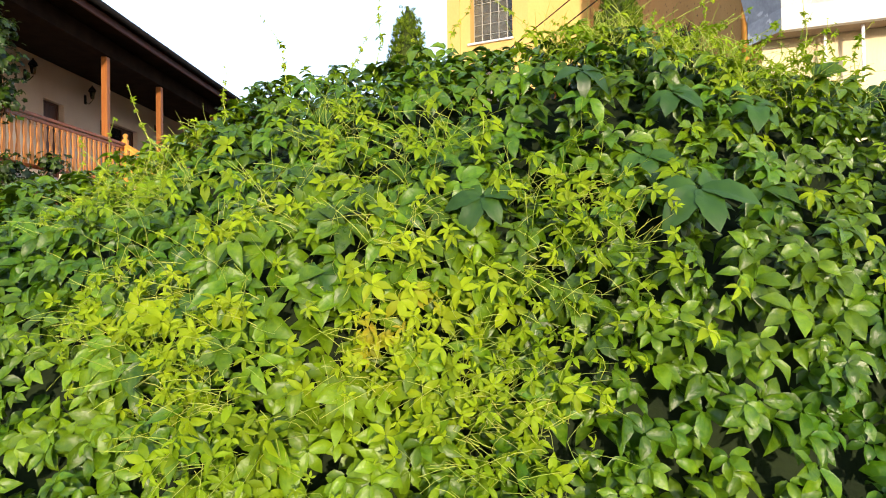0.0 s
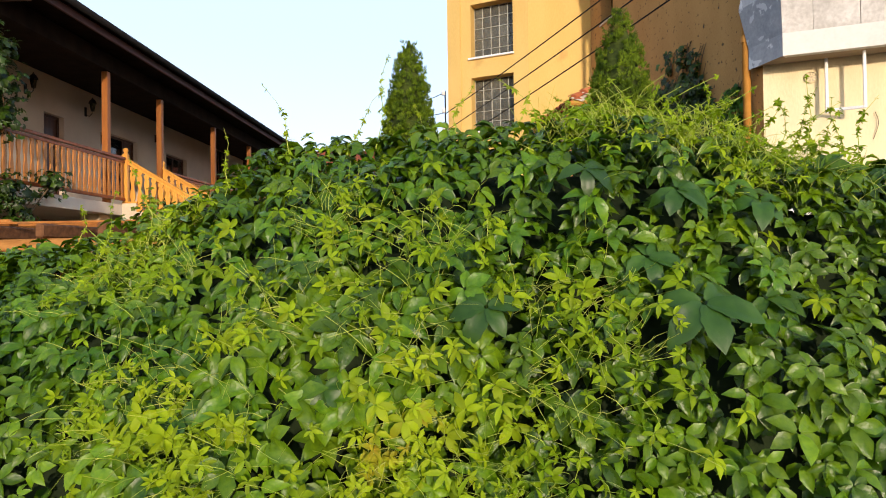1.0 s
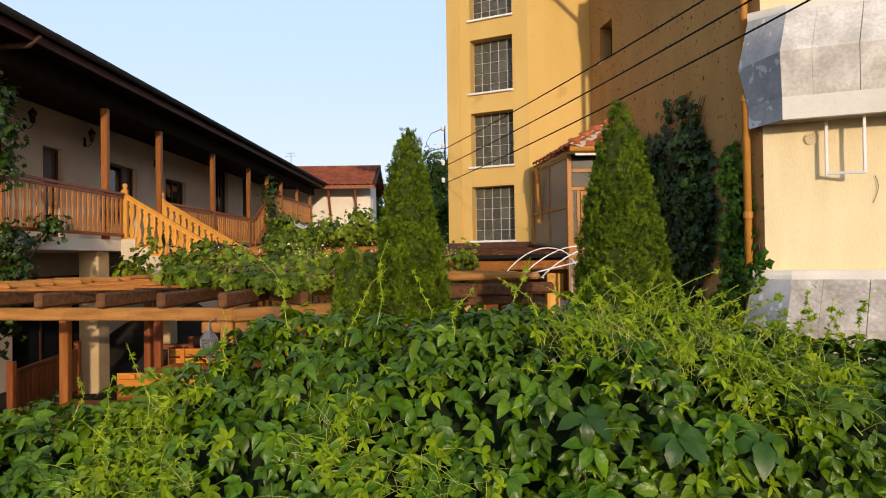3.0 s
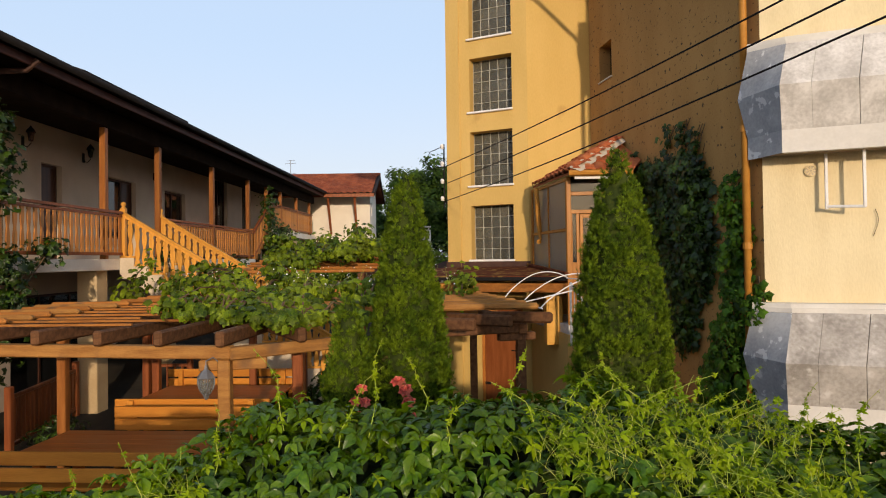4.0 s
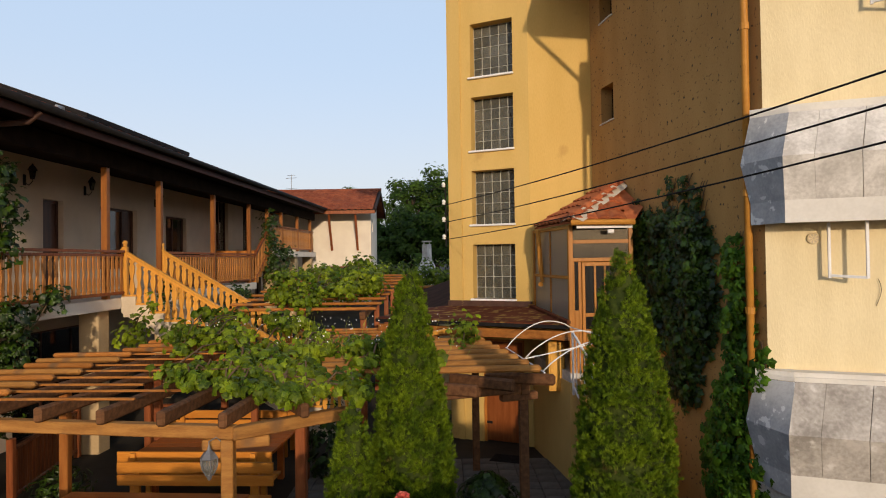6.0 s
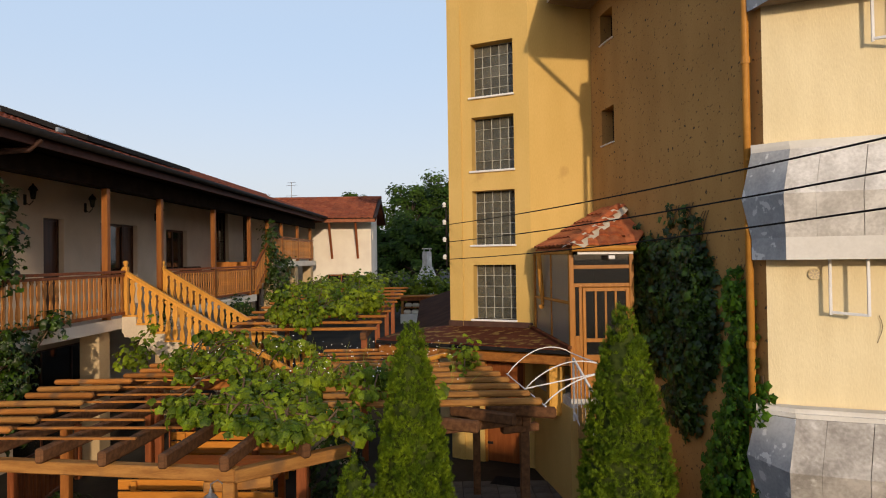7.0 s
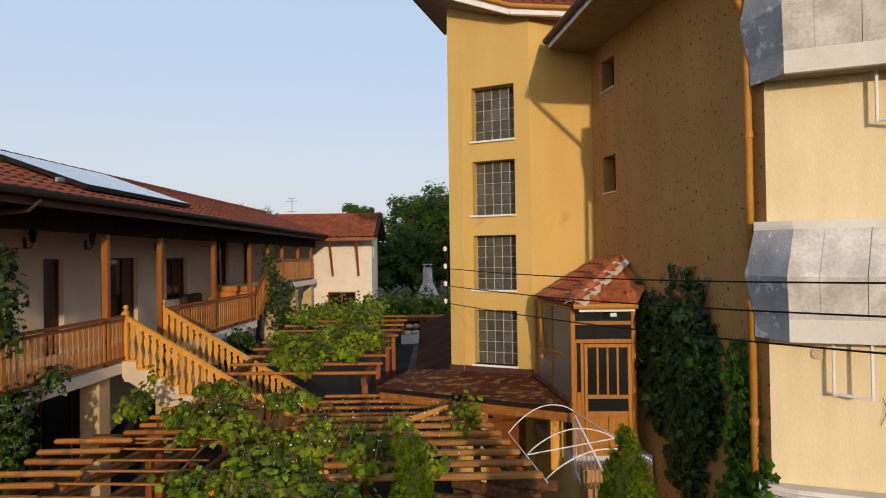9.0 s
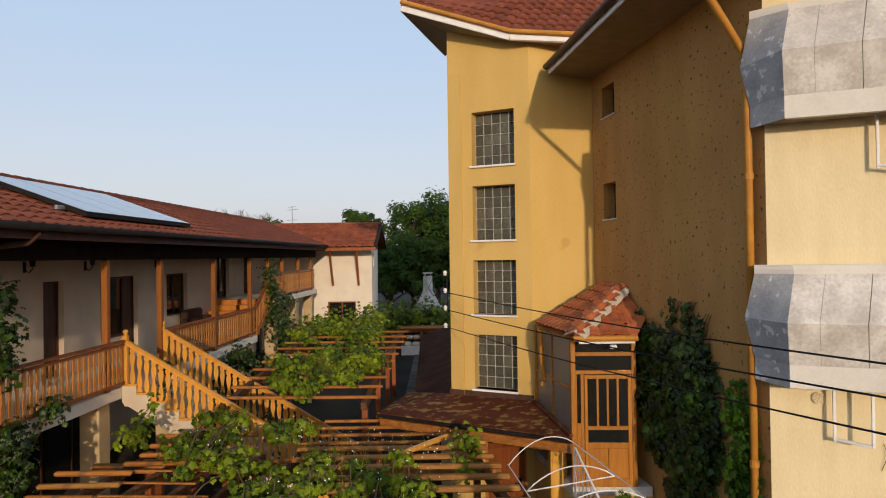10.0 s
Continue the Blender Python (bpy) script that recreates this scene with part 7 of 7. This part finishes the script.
# paving of the courtyard
court = thing("courtyard_paving", "worn grey concrete pavers of the courtyard", "paving", kind="structure")
tmp = bmesh.new()
add_box(tmp, (0, 0, 0), (0.29, 0.29, 0.035), 0.008)
pv = part("paver", tmp, PAVER, court)
pv.matrix_basis = pose(-2.4, 7.0, 0.09)
for j in range(14):
    for i in range(20):
        if (i or j):
            again(pv, pose(-2.4 + 0.3 * i + rng.uniform(-.003, .003), 7.0 + 0.3 * j, 0.09 + rng.uniform(-.004, .004)), court)


def tree(x, y, z, h, spread, label, n=7500, leaf=0.15):
    t = thing("tree", label, "tree", (x, y, z), group="background trees")
    bm = bmesh.new()
    add_tube(bm, [(0, 0, 0), (0.1, 0, h * 0.3), (0, 0.1, h * 0.55)], 0.22, 8, 0.12)
    cl = []
    for k in range(26):
        a = k * 2.4
        q = 0.40 + 0.58 * (k / 25)
        e = Vector((spread * (1.15 - q * 0.7) * math.cos(a) * rng.uniform(.6, 1), spread * (1.15 - q * 0.7) * math.sin(a) * rng.uniform(.6, 1), h * q))
        add_tube(bm, [(0, 0, h * (q - 0.22)), (e.x * .5, e.y * .5, h * (q - 0.08)), e], 0.08, 6, 0.02)
        cl.append(e)
    part("trunk", bm, BARK, t)
    sh = [lobed(rng, leaf) for _ in range(4)]
    pl = []
    for k in range(n):
        c = rng.choice(cl)
        d = Vector((rng.gauss(0, 1), rng.gauss(0, 1), rng.gauss(0, .55)))
        d = d.normalized() * rng.uniform(.4, 1.05)
        rr = spread * 0.27
        at = c + Vector((d.x * rr, d.y * rr, d.z * rr * 0.8))
        pl.append((rng.randrange(4), turn_to((d.x, d.y - .3, d.z + .8), rng.uniform(-3, 3), rng.uniform(0.6, 1.3)), np.array(at)))
    tagged(scatter("crown", sh, pl, TREE, t), kind="stuff")


for x, y, h, sp in ((-2.2, 44, 8.5, 3.0), (0.8, 43, 9.2, 3.6), (4.0, 46, 9.8, 3.6), (-0.5, 48, 9.0, 3.4), (7.5, 50, 9.6, 3.6), (-6.1, 46, 8.3, 2.4), (2.5, 39, 6.6, 3.0), (-1.4, 40, 6.0, 2.8), (-3.6, 41, 5.4, 2.2)):
    tree(x, y, 1.6, h - 1.0, sp, "broad dark green tree behind the garden")

# ---- small things on the gallery ----
def wall_lantern(y, z=5.5):
    t = thing("wall_lantern", "black wrought-iron wall lantern on the gallery wall", "lamp", HOUSE, TURN_H, group="gallery lanterns")
    x = -2.0
    bm = bmesh.new()
    add_box(bm, (x, y - 0.04, z - 0.10), (x + 0.02, y + 0.04, z + 0.12), 0.006)
    part("back_plate", bm, BLACK_METAL, t)
    bm = bmesh.new()
    add_tube(bm, [(x + 0.02, y, z - 0.05), (x + 0.10, y, z - 0.10), (x + 0.18, y, z - 0.02), (x + 0.18, y, z + 0.02)], 0.01, 6)
    part("arm", bm, BLACK_METAL, t)
    bm = bmesh.new()
    add_lathe(bm, [(0.045, 0.02), (0.075, 0.20)], (x + 0.18, y, z), 6)
    part("glass", bm, GLASS_DARK, t)
    bm = bmesh.new()
    add_lathe(bm, [(0.10, 0.20), (0.07, 0.26), (0.02, 0.31), (0.012, 0.34)], (x + 0.18, y, z), 6)
    part("cap", bm, BLACK_METAL, t)


def along_house(y):
    """The distance along the gallery at which the wall stands at world y."""
    return (HM.inverted() @ Vector((-8.45, y, 0))).y


for y in (12.61, 14.64, 17.99):
    wall_lantern(along_house(y), 5.42)
# Sofa shape stands in for a bench-like cabinet
sofa = thing("sofa", "dark sofa shape in place of a bench-like cabinet at the gallery steps", "sofa", HOUSE, TURN_H)
for nm, lo, hi in (("seat", (-1.85, 7.3, DECK + 0.12), (-1.15, 8.5, DECK + 0.45)), ("backrest", (-1.95, 7.3, DECK + 0.45), (-1.70, 8.5, DECK + 0.95)), ("armrest", (-1.85, 8.5, DECK + 0.1), (-1.15, 8.65, DECK + 0.7)), ("armrest", (-1.85, 7.15, DECK + 0.1), (-1.15, 7.3, DECK + 0.7)), ("base", (-1.83, 7.2, DECK), (-1.2, 8.6, DECK + 0.1))):
    bm = bmesh.new()
    add_box(bm, lo, hi, 0.06)
    part(nm, bm, DARK_WOOD, sofa)


def flower_pot(x, y, z, r=0.09, n=60):
    t = thing("flower_pot", "small clay flower pot with green plants on the stairs", "plant pot", tuple(hp(x, y, z)), group="pots on the stairs")
    bm = bmesh.new()
    add_lathe(bm, [(r * 0.7, 0), (r, r * 1.6), (r * 1.12, r * 1.65), (r * 1.12, r * 1.9), (r * 0.9, r * 1.9)], (0, 0, 0), 14)
    part("pot", bm, TERRACOTTA, t, smooth=True)
    pl = []
    for k in range(n):
        a, q = rng.uniform(0, 6.28), rng.random()
        rr = r * 1.7 * math.sin(math.pi * (0.2 + 0.7 * q))
        pl.append((rng.randrange(3), turn_to((math.cos(a), math.sin(a), 0.7), rng.uniform(-3, 3), rng.uniform(0.7, 1.3)), np.array((rr * math.cos(a), rr * math.sin(a), r * 1.8 + q * r * 3))))
    tagged(scatter("foliage", [leaflet(0.09, 0.045) for _ in range(3)], pl, IVY, t), kind="stuff")


for k in range(0, 15, 2):
    flower_pot(0.07 + RUN * (k + 0.5), 0.66 if k % 4 else 1.98, DECK - RISE * (k + 1), 0.085 + 0.02 * (k % 3))
aerial = thing("tv_aerial", "thin television aerial standing behind the far roof", "antenna", (-8.0, 33.0, 0))
bm = bmesh.new()
add_tube(bm, [(0, 0, 5.5), (0, 0, 8.3)], 0.018, 6)
part("mast", bm, GREY_METAL, aerial)
for z, w_ in ((8.25, 0.22), (8.1, 0.3), (7.55, 0.28)):
    bm = bmesh.new()
    add_tube(bm, [(-w_, 0, z), (w_, 0, z + 0.03)], 0.012, 5)
    part("rod", bm, GREY_METAL, aerial)

# white buds on thin stalks above the vine
bm = bmesh.new()
for k in range(70):
    if k % 3 == 0:
        x, y = rng.uniform(-4.4, -2.2), rng.uniform(9.2, 11.0)
    else:
        x, y = rng.uniform(-2.3, 0.3), rng.uniform(7.6, 10.2)
    p = Vector((x, y, 2.5))
    q = p + Vector((rng.uniform(-.15, .15), rng.uniform(-.15, .15), rng.uniform(0.15, 0.38)))
    add_tube(bm, [p, p.lerp(q, .5) + Vector((rng.uniform(-.04, .04), 0, 0)), q], 0.0022, 4, 0.0012, cap=False)
buds = thing("vine_tendrils", "thin pale tendrils with small white buds above the vine", "vine")
tagged(part("stalk", bm, TENDRIL, buds), kind="stuff")
bud = leaflet(0.016, 0.014)
pl = []
for k in range(130):
    x, y = (rng.uniform(-4.4, -2.2), rng.uniform(9.2, 11.0)) if k % 3 == 0 else (rng.uniform(-2.3, 0.3), rng.uniform(7.6, 10.2))
    pl.append((0, turn_to((rng.uniform(-1, 1), -1, rng.uniform(0, 1)), rng.uniform(-3, 3), rng.uniform(0.8, 1.5)), np.array((x, y, rng.uniform(2.55, 2.85)))))
tagged(scatter("bud", [bud], pl, WHITE_PAINT, buds), kind="stuff")

# trees that look over the gallery roof
for x, y, h, sp in ((-15.9, 31.0, 7.4, 1.3), (-12.6, 46.0, 7.2, 1.5), (-9.3, 47.0, 6.6, 1.6)):
    tree(x, y, 1.4, h, sp, "small green tree behind the gallery roof", 1500, 0.14)
bare = thing("bare_tree", "leafless dead tree behind the gallery roof", "tree", (-13.2, 41.0, 1.5))
bm = bmesh.new()
add_tube(bm, [(0, 0, 0), (0.1, 0, 2.5), (0, 0, 4.6)], 0.16, 8, 0.09)
part("trunk", bm, BARK, bare)


def fork(p, d, ln, r, depth, mesh):
    q = p + d * ln
    add_tube(mesh, [p, (p + q) / 2 + Vector((rng.uniform(-.06, .06), 0, 0)) * ln, q], r, 5, r * 0.6, cap=False)
    if depth:
        for k in range(3):
            e = (d + Vector((rng.uniform(-.8, .8), rng.uniform(-.5, .5), rng.uniform(-.15, .5)))).normalized()
            fork(q, e, ln * rng.uniform(0.55, 0.8), r * 0.6, depth - 1, mesh)


for k in range(4):
    bm = bmesh.new()
    a = k * 1.57 + 0.4
    fork(Vector((0, 0, 4.4 - 0.3 * (k % 2))), Vector((math.cos(a) * 0.8, math.sin(a) * 0.6, 0.85)).normalized(), 1.25, 0.06, 4, bm)
    part("limb", bm, BARK, bare)
